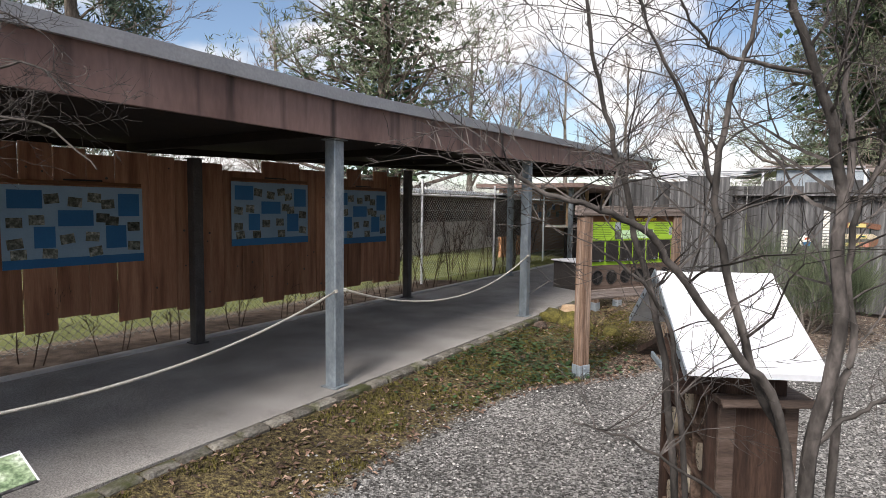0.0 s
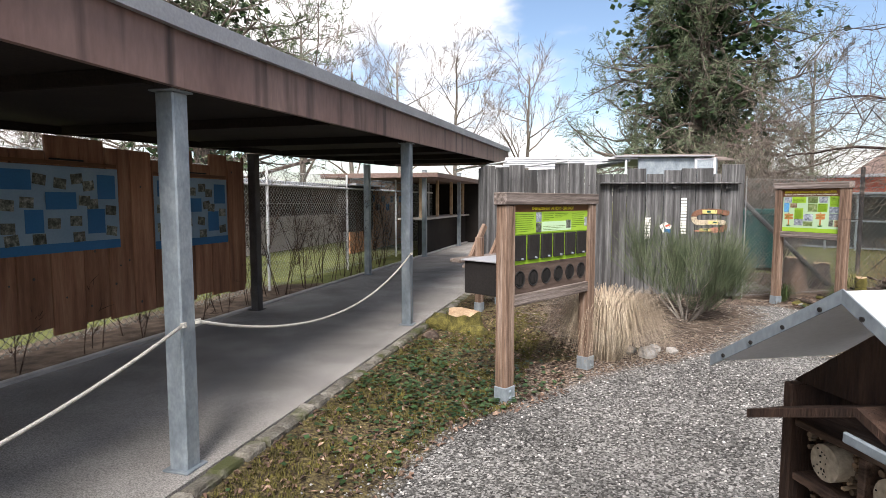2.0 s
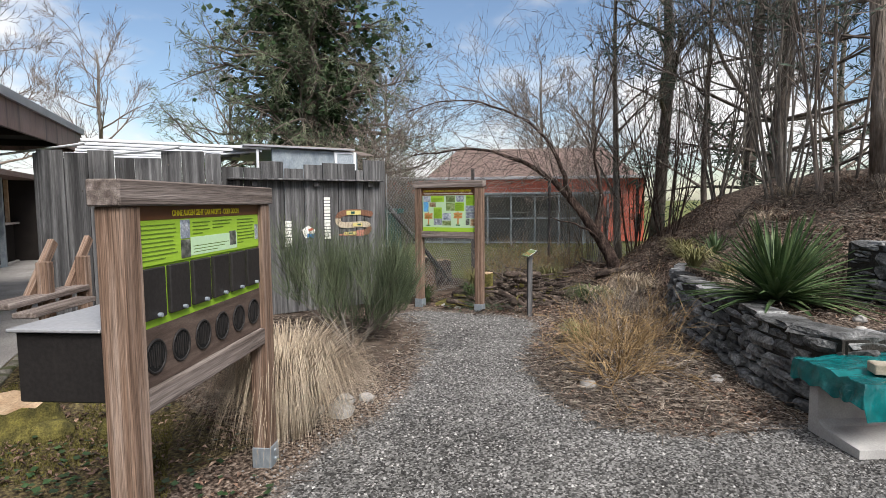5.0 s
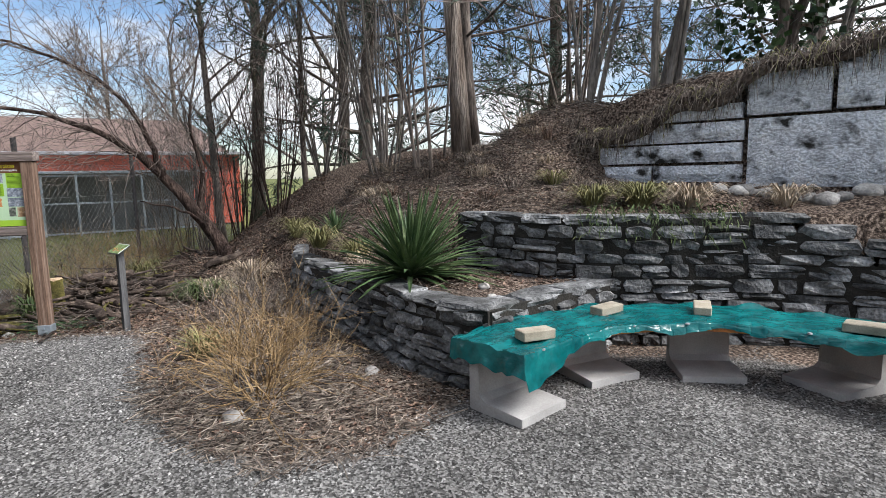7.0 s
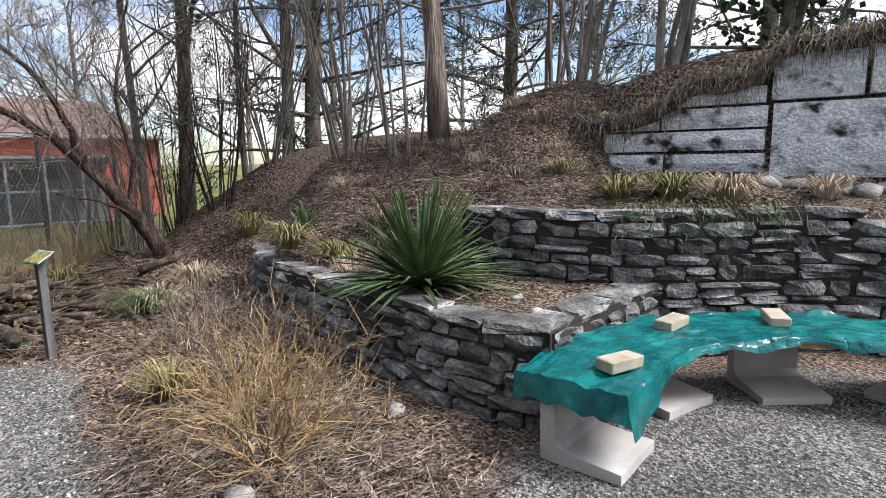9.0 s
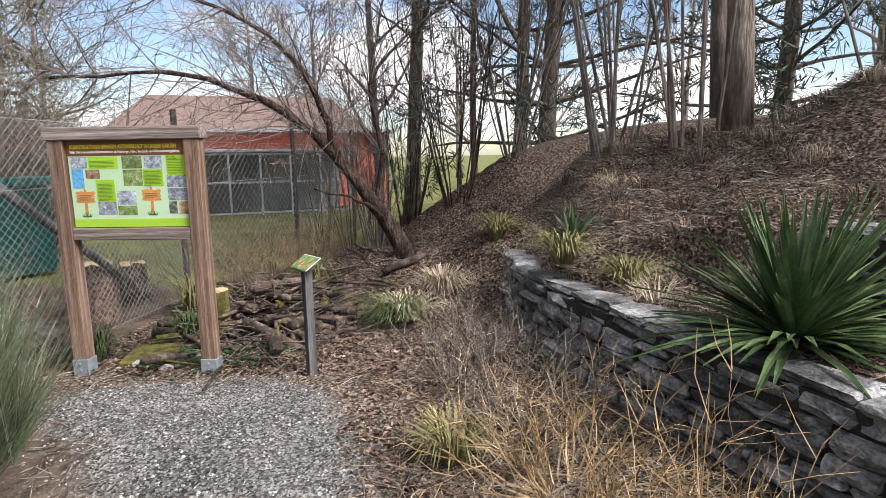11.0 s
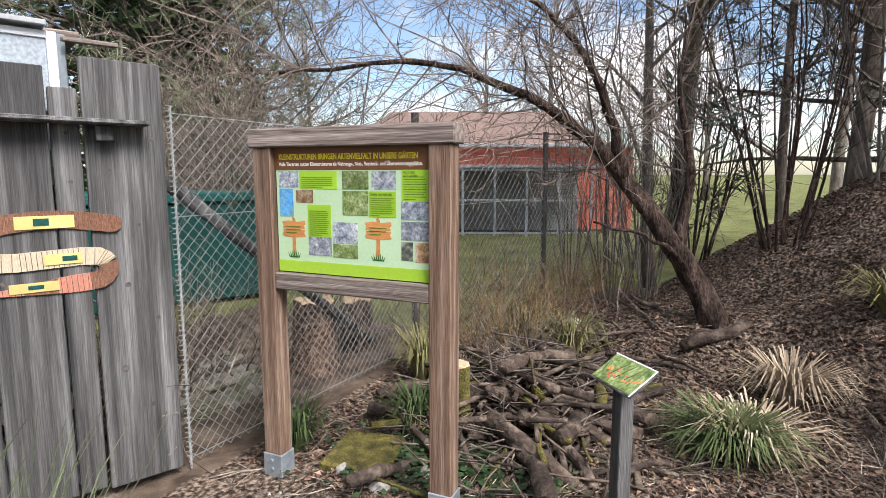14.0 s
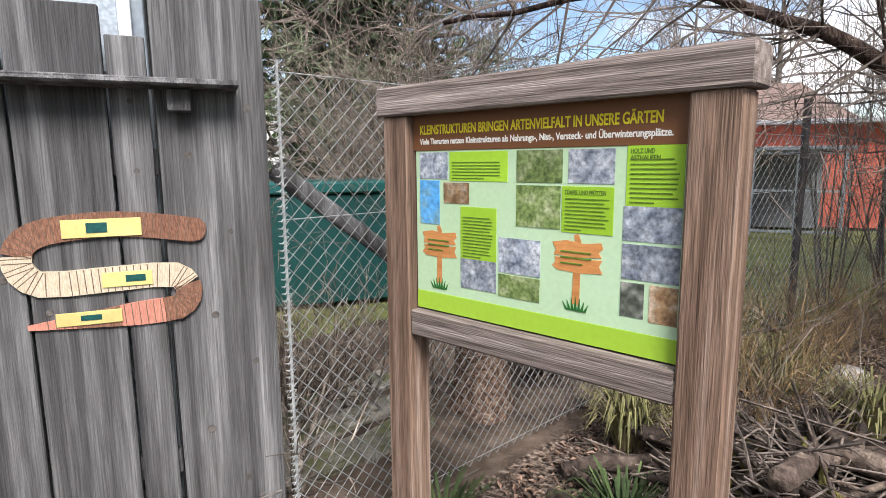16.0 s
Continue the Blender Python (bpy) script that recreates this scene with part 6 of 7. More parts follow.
def needle_tree(x, y, h_, r, seed, label, bark="bark_pine", leaf="needle", crown0=0.3, reach=0.28, whorls=16, per=5, tuft=10, size=0.16, droop=0.15, z=None, ivy=0, dens=1.0, wide=0.02, group=""):
    rd = random.Random(seed)
    z = ground_z(x, y) if z is None else z
    t = thing("conifer", pose(x, y, z - 0.05), label, "tree", group)
    tr, br, cr = MB(), MB(), MB()
    n = 10
    pts = [Vector((0.02 * h_ * math.sin(i * 0.7 + seed) * 0.4, 0.02 * h_ * math.cos(i * 0.9 + seed) * 0.4, h_ * i / n)) for i in range(n + 1)]
    rad = [r * (1.2 if i == 0 else 1 - 0.7 * i / n) for i in range(n + 1)]
    tr.tube(pts, rad, 16)
    part("trunk", tr, M[bark], t, smooth=True)
    cen, dirs = [], []
    for k in range(whorls):
        u = crown0 + (1 - crown0) * k / whorls
        i = min(n - 1, int(u * n))
        q = pts[i].lerp(pts[i + 1], u * n - i)
        a0 = rd.uniform(0, 6.28)
        for j in range(per):
            a = a0 + 6.28 * j / per + rd.uniform(-0.4, 0.4)
            L_ = h_ * reach * (1.1 - 0.75 * (u - crown0) / (1 - crown0)) * rd.uniform(0.55, 1.15)
            d = Vector((math.cos(a), math.sin(a), 0.25 - droop))
            tips = []
            limb(br, q, d, L_, max(0.012, rad[i] * 0.28), rd, 2, 4, wob=0.16, lift=0.06 - droop * 0.25, tips=tips, ang=0.8, shrink=0.45)
            for c_, dd in tips:
                if rd.random() > dens:
                    continue
                for _ in range(tuft):
                    v = (dd * 0.5 + sprig(rd) * 0.9 + Vector((0, 0, 0.15))).normalized()
                    cen.append(c_ + sprig(rd) * size * 0.35)
                    dirs.append(v)
    part("branch", br, M["bark_dark"], t)
    if cen:
        blades(cr, cen, dirs, size, wide, 0.05, seed)
    part("crown", cr, M[leaf], t)
    if ivy:
        iv = MB()
        c2, d2 = [], []
        for _ in range(ivy):
            u = rd.uniform(0.02, 0.8)
            i = min(n - 1, int(u * n))
            q = pts[i].lerp(pts[i + 1], u * n - i)
            a = rd.uniform(0, 6.28)
            rr = rad[i] + abs(rd.gauss(0.25, 0.45)) * (0.6 + 1.4 * math.sin(min(1, u) * 3.0)) * (1 + 0.5 * noise.noise((a * 1.5, u * 9, seed)))
            c2.append(q + Vector((math.cos(a) * rr, math.sin(a) * rr, rd.uniform(-0.3, 0.3))))
            d2.append(Vector((math.cos(a), math.sin(a), rd.uniform(-0.8, 0.4))))
        blades(iv, c2, d2, 0.24, 0.2, 0.0, seed + 1)
        part("ivy", iv, M["ivy"], t, "dark glossy ivy climbing the trunk")
    return t


def grass_clump(x, y, n, h_, rad, mat, seed, label, name="grass_clump", z=None, droop=0.6, width=0.006, lean=0.5, group="", base=0.08):
    rd = random.Random(seed)
    z = ground_z(x, y) if z is None else z
    t = thing(name, pose(x, y, z - 0.02), label, "plant", group)
    mb = MB()
    for _ in range(n):
        a, o = rd.uniform(0, 6.28), rd.uniform(0, base)
        hh = h_ * rd.uniform(0.55, 1.1)
        out = rad * rd.uniform(0.3, 1.1)
        da = a + rd.gauss(0, 0.25)
        s_ = Vector((-math.sin(da), math.cos(da), 0)) * width
        p0 = Vector((o * math.cos(a), o * math.sin(a), 0))
        p1 = p0 + Vector((math.cos(da) * out * 0.3, math.sin(da) * out * 0.3, hh * 0.62))
        p2 = p0 + Vector((math.cos(da) * out * 0.7, math.sin(da) * out * 0.7, hh * (0.95 - 0.15 * droop)))
        p3 = p0 + Vector((math.cos(da) * out, math.sin(da) * out, hh * (1.0 - droop * rd.uniform(0.3, 1.0))))
        o_ = len(mb.v)
        mb.v.extend([tuple(p0 - s_), tuple(p0 + s_), tuple(p1 + s_), tuple(p1 - s_), tuple(p2 + s_ * 0.8), tuple(p2 - s_ * 0.8), tuple(p3)])
        mb.f.extend([(o_, o_ + 1, o_ + 2, o_ + 3), (o_ + 3, o_ + 2, o_ + 4, o_ + 5), (o_ + 5, o_ + 4, o_ + 6)])
    part("foliage", mb, M[mat], t)
    return t


# ---- shrub beside the insect hotel ----
def guided_shrub(name, label, stems, seed, reach):
    """A leafless shrub from the lines of its main stems: foot radius, number of side twigs, points."""
    rd = random.Random(seed)
    t = thing(name, None, label, "shrub")
    for r, cnt, pts in stems:
        mb, tw_ = MB(), MB()
        pts = [Vector(p) for p in pts]
        if pts[0].z < 0.7:
            pts[0].z = -0.03
        pl = smooth_line3(pts)
        n = len(pl)
        rad = [r * (1 - 0.68 * i / (n - 1)) for i in range(n)]
        for i in range(1, n - 1):
            pl[i] = pl[i] + sprig(rd) * 0.006
        mb.tube(pl, rad, 9, cap=True)
        stem = part("stem", mb, M["bark_hazel"], t, smooth=True)
        for k in range(cnt):
            i = rd.randrange(n // 3, n - 1)
            d = (pl[i + 1] - pl[i]).normalized() * 0.5 + sprig(rd, 0.15)
            limb(tw_, pl[i], d, rd.uniform(*reach), max(0.0022, rad[i] * 0.42), rd, 2, 4, wob=0.3, lift=0.06, ang=0.85, shrink=0.55, taper=0.4, nseg=5, rmin=0.0010)
        tagged(part("twig_mass", tw_, M["bark_hazel"], stem), kind="stuff")


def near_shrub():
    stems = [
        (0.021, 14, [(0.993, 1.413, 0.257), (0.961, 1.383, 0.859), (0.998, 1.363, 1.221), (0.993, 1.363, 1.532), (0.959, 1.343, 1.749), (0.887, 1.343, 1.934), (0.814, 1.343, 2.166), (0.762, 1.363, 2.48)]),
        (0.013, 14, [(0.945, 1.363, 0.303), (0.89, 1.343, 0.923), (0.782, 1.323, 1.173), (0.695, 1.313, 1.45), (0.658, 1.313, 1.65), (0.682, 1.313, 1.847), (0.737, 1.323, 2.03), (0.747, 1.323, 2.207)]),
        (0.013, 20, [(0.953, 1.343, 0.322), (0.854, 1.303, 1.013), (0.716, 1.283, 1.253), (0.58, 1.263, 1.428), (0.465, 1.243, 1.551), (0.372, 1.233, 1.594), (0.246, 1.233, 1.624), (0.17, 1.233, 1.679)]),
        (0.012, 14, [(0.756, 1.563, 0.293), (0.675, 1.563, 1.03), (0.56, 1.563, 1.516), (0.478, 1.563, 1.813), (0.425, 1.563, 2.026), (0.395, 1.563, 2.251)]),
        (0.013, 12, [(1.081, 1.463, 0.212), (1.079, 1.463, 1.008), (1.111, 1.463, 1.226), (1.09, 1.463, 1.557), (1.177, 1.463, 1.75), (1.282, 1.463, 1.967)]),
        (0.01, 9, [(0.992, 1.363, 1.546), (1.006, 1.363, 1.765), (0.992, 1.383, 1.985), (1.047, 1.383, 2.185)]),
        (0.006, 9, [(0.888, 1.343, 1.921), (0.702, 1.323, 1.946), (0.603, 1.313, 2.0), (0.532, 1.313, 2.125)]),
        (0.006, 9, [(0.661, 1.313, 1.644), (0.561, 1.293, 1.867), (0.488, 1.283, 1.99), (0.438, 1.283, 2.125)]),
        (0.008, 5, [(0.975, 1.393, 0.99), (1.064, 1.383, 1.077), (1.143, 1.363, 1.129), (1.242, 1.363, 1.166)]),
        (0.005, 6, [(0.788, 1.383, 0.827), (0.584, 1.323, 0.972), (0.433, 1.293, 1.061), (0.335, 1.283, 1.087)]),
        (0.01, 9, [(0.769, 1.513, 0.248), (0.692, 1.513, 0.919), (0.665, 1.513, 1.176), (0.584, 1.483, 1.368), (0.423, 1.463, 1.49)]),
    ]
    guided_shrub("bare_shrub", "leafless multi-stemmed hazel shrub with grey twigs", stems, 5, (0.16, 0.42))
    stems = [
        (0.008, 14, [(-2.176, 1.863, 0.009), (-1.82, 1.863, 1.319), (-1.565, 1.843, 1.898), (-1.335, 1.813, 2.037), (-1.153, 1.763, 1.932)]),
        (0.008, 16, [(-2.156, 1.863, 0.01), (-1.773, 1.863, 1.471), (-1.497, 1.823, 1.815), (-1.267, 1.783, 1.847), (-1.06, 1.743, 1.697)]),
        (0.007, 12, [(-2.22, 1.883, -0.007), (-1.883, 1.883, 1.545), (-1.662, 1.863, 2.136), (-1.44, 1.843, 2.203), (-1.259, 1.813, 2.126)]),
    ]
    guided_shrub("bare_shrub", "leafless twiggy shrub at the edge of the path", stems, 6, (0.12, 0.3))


def smooth_line3(pts, n=5):
    out = []
    P = [pts[0]] + list(pts) + [pts[-1]]
    for i in range(1, len(P) - 2):
        for j in range(n):
            u = j / n
            a, b, c_, d = P[i - 1], P[i], P[i + 1], P[i + 2]
            out.append(0.5 * (2 * b + (c_ - a) * u + (2 * a - 5 * b + 4 * c_ - d) * u * u + (3 * b - a - 3 * c_ + d) * u ** 3))
    return out + [pts[-1]]


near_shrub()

# ---- planting along the gravel ----
grass_clump(2.78, 6.16, 2600, 0.80, 0.62, "grass_dry", 11, "large clump of dry straw-coloured ornamental grass", droop=1.0, width=0.0018, base=0.17)


def broom(x, y, seed):
    rd = random.Random(seed)
    z = ground_z(x, y)
    t = thing("broom_shrub", pose(x, y, z - 0.02), "loose grey-green broom shrub with fine upright stems", "shrub")
    wood, fine = MB(), MB()
    for k in range(12):
        a = rd.uniform(0, 6.28)
        d = Vector((math.cos(a) * 0.75, math.sin(a) * 0.75, rd.uniform(0.5, 1.0)))
        tips = []
        limb(wood, (0.05 * math.cos(a), 0.05 * math.sin(a), 0), d, rd.uniform(0.45, 0.70), 0.014, rd, 2, 4, wob=0.16, lift=0.14, tips=tips, ang=0.6, shrink=0.6)
        for p, dd in tips:
            if math.hypot(p.x, p.y) > 0.75:
                continue
            for _ in range(6):
                v = (dd * 0.4 + sprig(rd) * 0.45 + Vector((0, 0, 0.75))).normalized()
                q = p + v * rd.uniform(0.2, 0.42)
                q2 = q + (v + sprig(rd) * 0.25).normalized() * 0.12
                fine.tube([p, q, q2], [0.0022, 0.0016, 0.0008], 3, cap=False)
    part("branch", wood, M["bark_grey"], t)
    part("foliage", fine, M["broom"], t, "fine green broom twigs")


broom(4.78, 7.40, 21)


def golden_shrub(x, y, h_, seed, mat, n=34, label="low twiggy shrub with golden-brown bare stems"):
    rd = random.Random(seed)
    t = thing("bare_shrub", pose(x, y, ground_z(x, y) - 0.02), label, "shrub")
    mb = MB()
    for k in range(n):
        a = rd.uniform(0, 6.28)
        d = Vector((math.cos(a) * 0.9, math.sin(a) * 0.9, rd.uniform(0.35, 1.2)))
        limb(mb, (0.06 * math.cos(a), 0.06 * math.sin(a), 0), d, h_ * rd.uniform(0.5, 0.95), 0.0065, rd, 2, 4, wob=0.34, lift=0.10, ang=0.8, shrink=0.6, taper=0.4, rmin=0.0024)
    part("twig_mass", mb, M[mat], t)


golden_shrub(4.92, 4.62, 0.62, 31, "shrub_twig", 36)
golden_shrub(5.65, 4.75, 0.55, 32, "shrub_twig", 30)
golden_shrub(6.35, 4.95, 0.5, 33, "twig", 26, "low grey leafless shrub below the stone wall")
golden_shrub(7.1, 5.35, 0.5, 34, "twig", 30, "low grey leafless shrub below the stone wall")
golden_shrub(7.7, 5.2, 0.5, 35, "twig", 26, "low grey leafless shrub below the stone wall")


def yucca_plant(x, y, n, L_, seed):
    rd = random.Random(seed)
    t = thing("yucca", pose(x, y, ground_z(x, y)), "dark green yucca with long pointed sword leaves on the terrace", "plant", "yuccas")
    for k in range(n):
        a = rd.uniform(0, 6.28)
        el = rd.uniform(0.15, 1.35)
        ll = L_ * rd.uniform(0.7, 1.1)
        d = Vector((math.cos(a) * math.cos(el), math.sin(a) * math.cos(el), math.sin(el)))
        s_ = Vector((-math.sin(a), math.cos(a), 0))
        up = d.cross(s_) * -0.008
        mb = MB()
        vs = []
        for u, w_ in ((0, 0.015), (0.3, 0.024), (0.65, 0.019), (1.0, 0.001)):
            p = Vector((0, 0, 0.05)) + d * ll * u + Vector((0, 0, -0.26 * ll * u * u * (1.25 - el / 1.5)))
            vs += [tuple(p - s_ * w_), tuple(p + up), tuple(p + s_ * w_)]
        fs = []
        for i in range(3):
            fs += [(i * 3, i * 3 + 1, i * 3 + 4, i * 3 + 3), (i * 3 + 1, i * 3 + 2, i * 3 + 5, i * 3 + 4)]
        part("leaf", mb.add(vs, fs), M["yucca"], t)


yucca_plant(6.28, 3.55, 240, 0.88, 41)
yucca_plant(8.5, 4.4, 45, 0.42, 42)
for i, (x_, y_, n_, h_, r_, m_) in enumerate(((9.45, 5.71, 300, 0.40, 0.46, "grass_dry"), (8.50, 6.07, 420, 0.31, 0.46, "grass_green"), (8.62, 5.95, 200, 0.30, 0.50, "grass_dry"), (9.9, 5.1, 180, 0.34, 0.4, "grass_olive"), (7.6, 4.1, 160, 0.3, 0.32, "grass_olive"), (7.95, 4.55, 160, 0.32, 0.35, "grass_olive"), (6.35, 1.35, 220, 0.3, 0.36, "grass_olive"), (6.1, 1.0, 220, 0.3, 0.36, "grass_dry"),
                                             (6.55, 1.75, 160, 0.26, 0.34, "grass_olive"), (7.35, 1.9, 90, 0.22, 0.24, "grass_olive"), (8.1, 7.9, 140, 0.34, 0.3, "grass_green"), (7.55, 8.45, 120, 0.36, 0.26, "grass_green"), (9.75, 7.3, 160, 0.4, 0.35, "grass_olive"), (8.9, 8.3, 200, 0.5, 0.35, "grass_olive"), (10.2, 7.9, 200, 0.5, 0.4, "grass_olive"), (5.95, 0.2, 120, 0.25, 0.3, "grass_dry"), (6.0, 5.3, 120, 0.3, 0.3, "grass_olive"))):
    grass_clump(x_, y_, n_, h_, r_, m_, 60 + i, "tuft of " + ("dry straw-coloured" if m_ == "grass_dry" else "olive-green" if m_ == "grass_olive" else "fresh green") + " arching grass", group="grass tufts", base=0.07)


def hanging_plant(x, y, z, out, seed):
    rd = random.Random(seed)
    t = thing("trailing_plant", pose(x, y, z), "grey-green trailing plant hanging over the stone wall", "plant", "trailing plants")
    mb = MB()
    cen, dirs = [], []
    for _ in range(170):
        u = rd.random()
        p = Vector((out.x * 0.16 * u + rd.gauss(0, 0.12), out.y * 0.16 * u + rd.gauss(0, 0.12), 0.05 - 0.26 * u * u + rd.uniform(-0.03, 0.05)))
        cen.append(p)
        dirs.append(Vector((out.x, out.y, rd.uniform(-1.2, 0.6))) + sprig(rd) * 0.7)
    blades(mb, cen, dirs, 0.10, 0.012, 0.2, seed)
    part("leaves", mb, M["grass_green"], t)


hanging_plant(5.82, 1.45, 1.16, Vector((-0.95, 0.2, 0)), 3)
hanging_plant(5.95, 1.85, 1.16, Vector((-0.9, 0.4, 0)), 4)
hanging_plant(5.74, 1.02, 1.16, Vector((-0.95, 0.2, 0)), 5)

# ---- wood pile ----
def wood_pile():
    rd = random.Random(9)
    for k in range(230):
        x, y = rd.gauss(8.75, 0.55), rd.gauss(7.35, 0.38)
        hgt = max(0.02, 0.42 * math.exp(-((x - 8.7) ** 2 / 0.35 + (y - 7.35) ** 2 / 0.16)) * rd.uniform(0.1, 1.0))
        L_, r = rd.uniform(0.35, 1.3), rd.uniform(0.006, 0.024)
        if rd.random() < 0.15:
            r, L_ = rd.uniform(0.03, 0.055), rd.uniform(0.4, 0.9)
        a = rd.gauss(0.4, 0.9)
        d = Vector((math.cos(a), math.sin(a), rd.uniform(-0.25, 0.25))).normalized()
        z = ground_z(x, y) + hgt + r
        mossy = rd.random() < 0.09
        t = thing("branch_log", pose(x, y, z), "mossy yellow-green log in the wood pile" if mossy else "weathered brown branch in the wood pile", "log", "wood pile")
        mb = MB()
        pts = [Vector(d) * (u - 0.5) * L_ + sprig(rd) * 0.02 for u in (0, 0.25, 0.5, 0.75, 1)]
        mb.tube(pts, [r * rd.uniform(0.8, 1.15) for _ in pts], 8)
        part("bark", mb, M["moss"] if mossy else M["log"], t, smooth=True)
    tangle = thing("brushwood_heap", None, "tangle of thin dark twigs on the wood pile", "brushwood")
    mb = MB()
    for k in range(420):
        x, y = rd.gauss(8.75, 0.6), rd.gauss(7.4, 0.42)
        hgt = 0.48 * math.exp(-((x - 8.7) ** 2 / 0.4 + (y - 7.4) ** 2 / 0.22)) * rd.uniform(0.3, 1.05)
        c = Vector((x, y, ground_z(x, y) + hgt + 0.02))
        a, L_ = rd.uniform(0, 6.28), rd.uniform(0.2, 0.7)
        d = Vector((math.cos(a), math.sin(a), rd.uniform(-0.5, 0.5))) * L_ / 2
        mb.tube([c - d, c + sprig(rd) * L_ * 0.1, c + d], rd.uniform(0.002, 0.007), 4, cap=False)
    tagged(part("twig_mass", mb, M["bark_dark"], tangle), kind="stuff")


wood_pile()


def stump(x, y, h_, r, mat, label, seed):
    rd = random.Random(seed)
    t = thing("tree_stump", pose(x, y, ground_z(x, y) - 0.03), label, "stump")
    mb = MB()
    n = 14
    vs, fs = [], []
    prof = [(1.35, 0), (1.12, 0.25), (1.0, 0.6), (0.95, 1.0)]
    for k, (pr, pz) in enumerate(prof):
        for j in range(n):
            a = 6.283 * j / n
            q = r * pr * (1 + 0.14 * math.sin(a * 3 + seed) + rd.uniform(-0.05, 0.05))
            vs.append((q * math.cos(a), q * math.sin(a), h_ * pz + (rd.uniform(-0.03, 0.03) if k == 3 else 0)))
    for k in range(3):
        for j in range(n):
            fs.append((k * n + j, k * n + (j + 1) % n, (k + 1) * n + (j + 1) % n, (k + 1) * n + j))
    part("trunk", mb.add(vs, fs), M[mat], t, smooth=True)
    part("cut_face", MB().add([v for v in vs[3 * n:]], [tuple(range(n))]), M["cutwood"], t)


stump(8.15, 7.62, 0.50, 0.075, "moss", "thin moss-covered stump at the wood pile", 1)
stump(8.7, 9.25, 0.62, 0.17, "hotel_fill", "pale weathered tree stump behind the chain-link fence", 2)
stump(1.75, 7.55, 0.22, 0.20, "moss", "low mossy stump beside the path", 3)
stump(9.35, 9.3, 0.5, 0.14, "log", "dark tree stump behind the chain-link fence", 4)


def rock(x, y, r, seed, mat, label, group="", flat=0.7, z=None):
    rd = random.Random(seed)
    bm = bmesh.new()
    bmesh.ops.create_icosphere(bm, subdivisions=2, radius=r)
    for v in bm.verts:
        k = 1 + 0.35 * noise.noise(v.co * (1.3 / r) + Vector((seed * 3.1, 0, 0)))
        v.co = Vector((v.co.x * k * 1.15, v.co.y * k, v.co.z * k * flat))
    me = bpy.data.meshes.new("stone")
    bm.to_mesh(me)
    bm.free()
    me.materials.append(M[mat])
    me.polygons.foreach_set("use_smooth", [True] * len(me.polygons))
    o = new("rock", me)
    o.matrix_world = pose(x, y, (ground_z(x, y) if z is None else z) + r * flat * 0.3, 0, 0, rd.uniform(0, 360))
    return tagged(o, label, "rock", group)


for i, (x_, y_, r_, m_) in enumerate(((1.50, 7.62, 0.17, "moss"), (1.85, 7.35, 0.12, "moss"), (1.25, 7.15, 0.09, "log"), (2.15, 7.1, 0.13, "moss"), (3.22, 6.08, 0.10, "rock"), (3.38, 6.2, 0.07, "rock"), (3.1, 6.25, 0.08, "rock"), (3.55, 6.12, 0.06, "rock"),
                                     (10.95, 7.62, 0.13, "rock"), (4.62, 4.72, 0.07, "rock"), (5.35, 3.9, 0.06, "rock"), (5.85, 2.95, 0.05, "rock"), (5.45, 2.95, 0.035, "rock"), (7.65, 8.55, 0.09, "rock"), (7.45, 8.0, 0.06, "rock"), (7.35, 7.7, 0.05, "rock"), (7.6, 7.55, 0.05, "rock"))):
    rock(x_, y_, r_, i + 1, m_, "moss-covered boulder beside the path" if m_ == "moss" else "chunk of dark bark on the verge" if m_ == "log" else "pale grey field stone", "boulders")
for i in range(26):
    u = rng.uniform(1.3, 3.8)
    p_ = W1 + WD * u - WN * rng.uniform(0.08, 0.4)
    rock(p_.x, p_.y, rng.uniform(0.04, 0.11), 50 + i, "rock", "rounded pale stone at the foot of the limestone wall", "stones at the wall foot")
slab_ = thing("stone_slab", pose(7.62, 7.98, ground_z(7.6, 8.0), 0, 0, 14), "square stone slab covered in yellow moss", "slab")
part("slab", MB().box(-0.2, -0.2, -0.02, 0.2, 0.2, 0.06, 0.015, jit=0.01), M["moss"], slab_)

def wall_top(u):
    """Height of the growth on the limestone wall, by metres along it."""
    return 1.90 + 0.13 * smooth01(0.1, 0.5, u) + 0.24 * smooth01(0.5, 0.9, u) + 0.26 * smooth01(1.25, 1.65, u) + 0.12 * smooth01(1.9, 2.6, u)


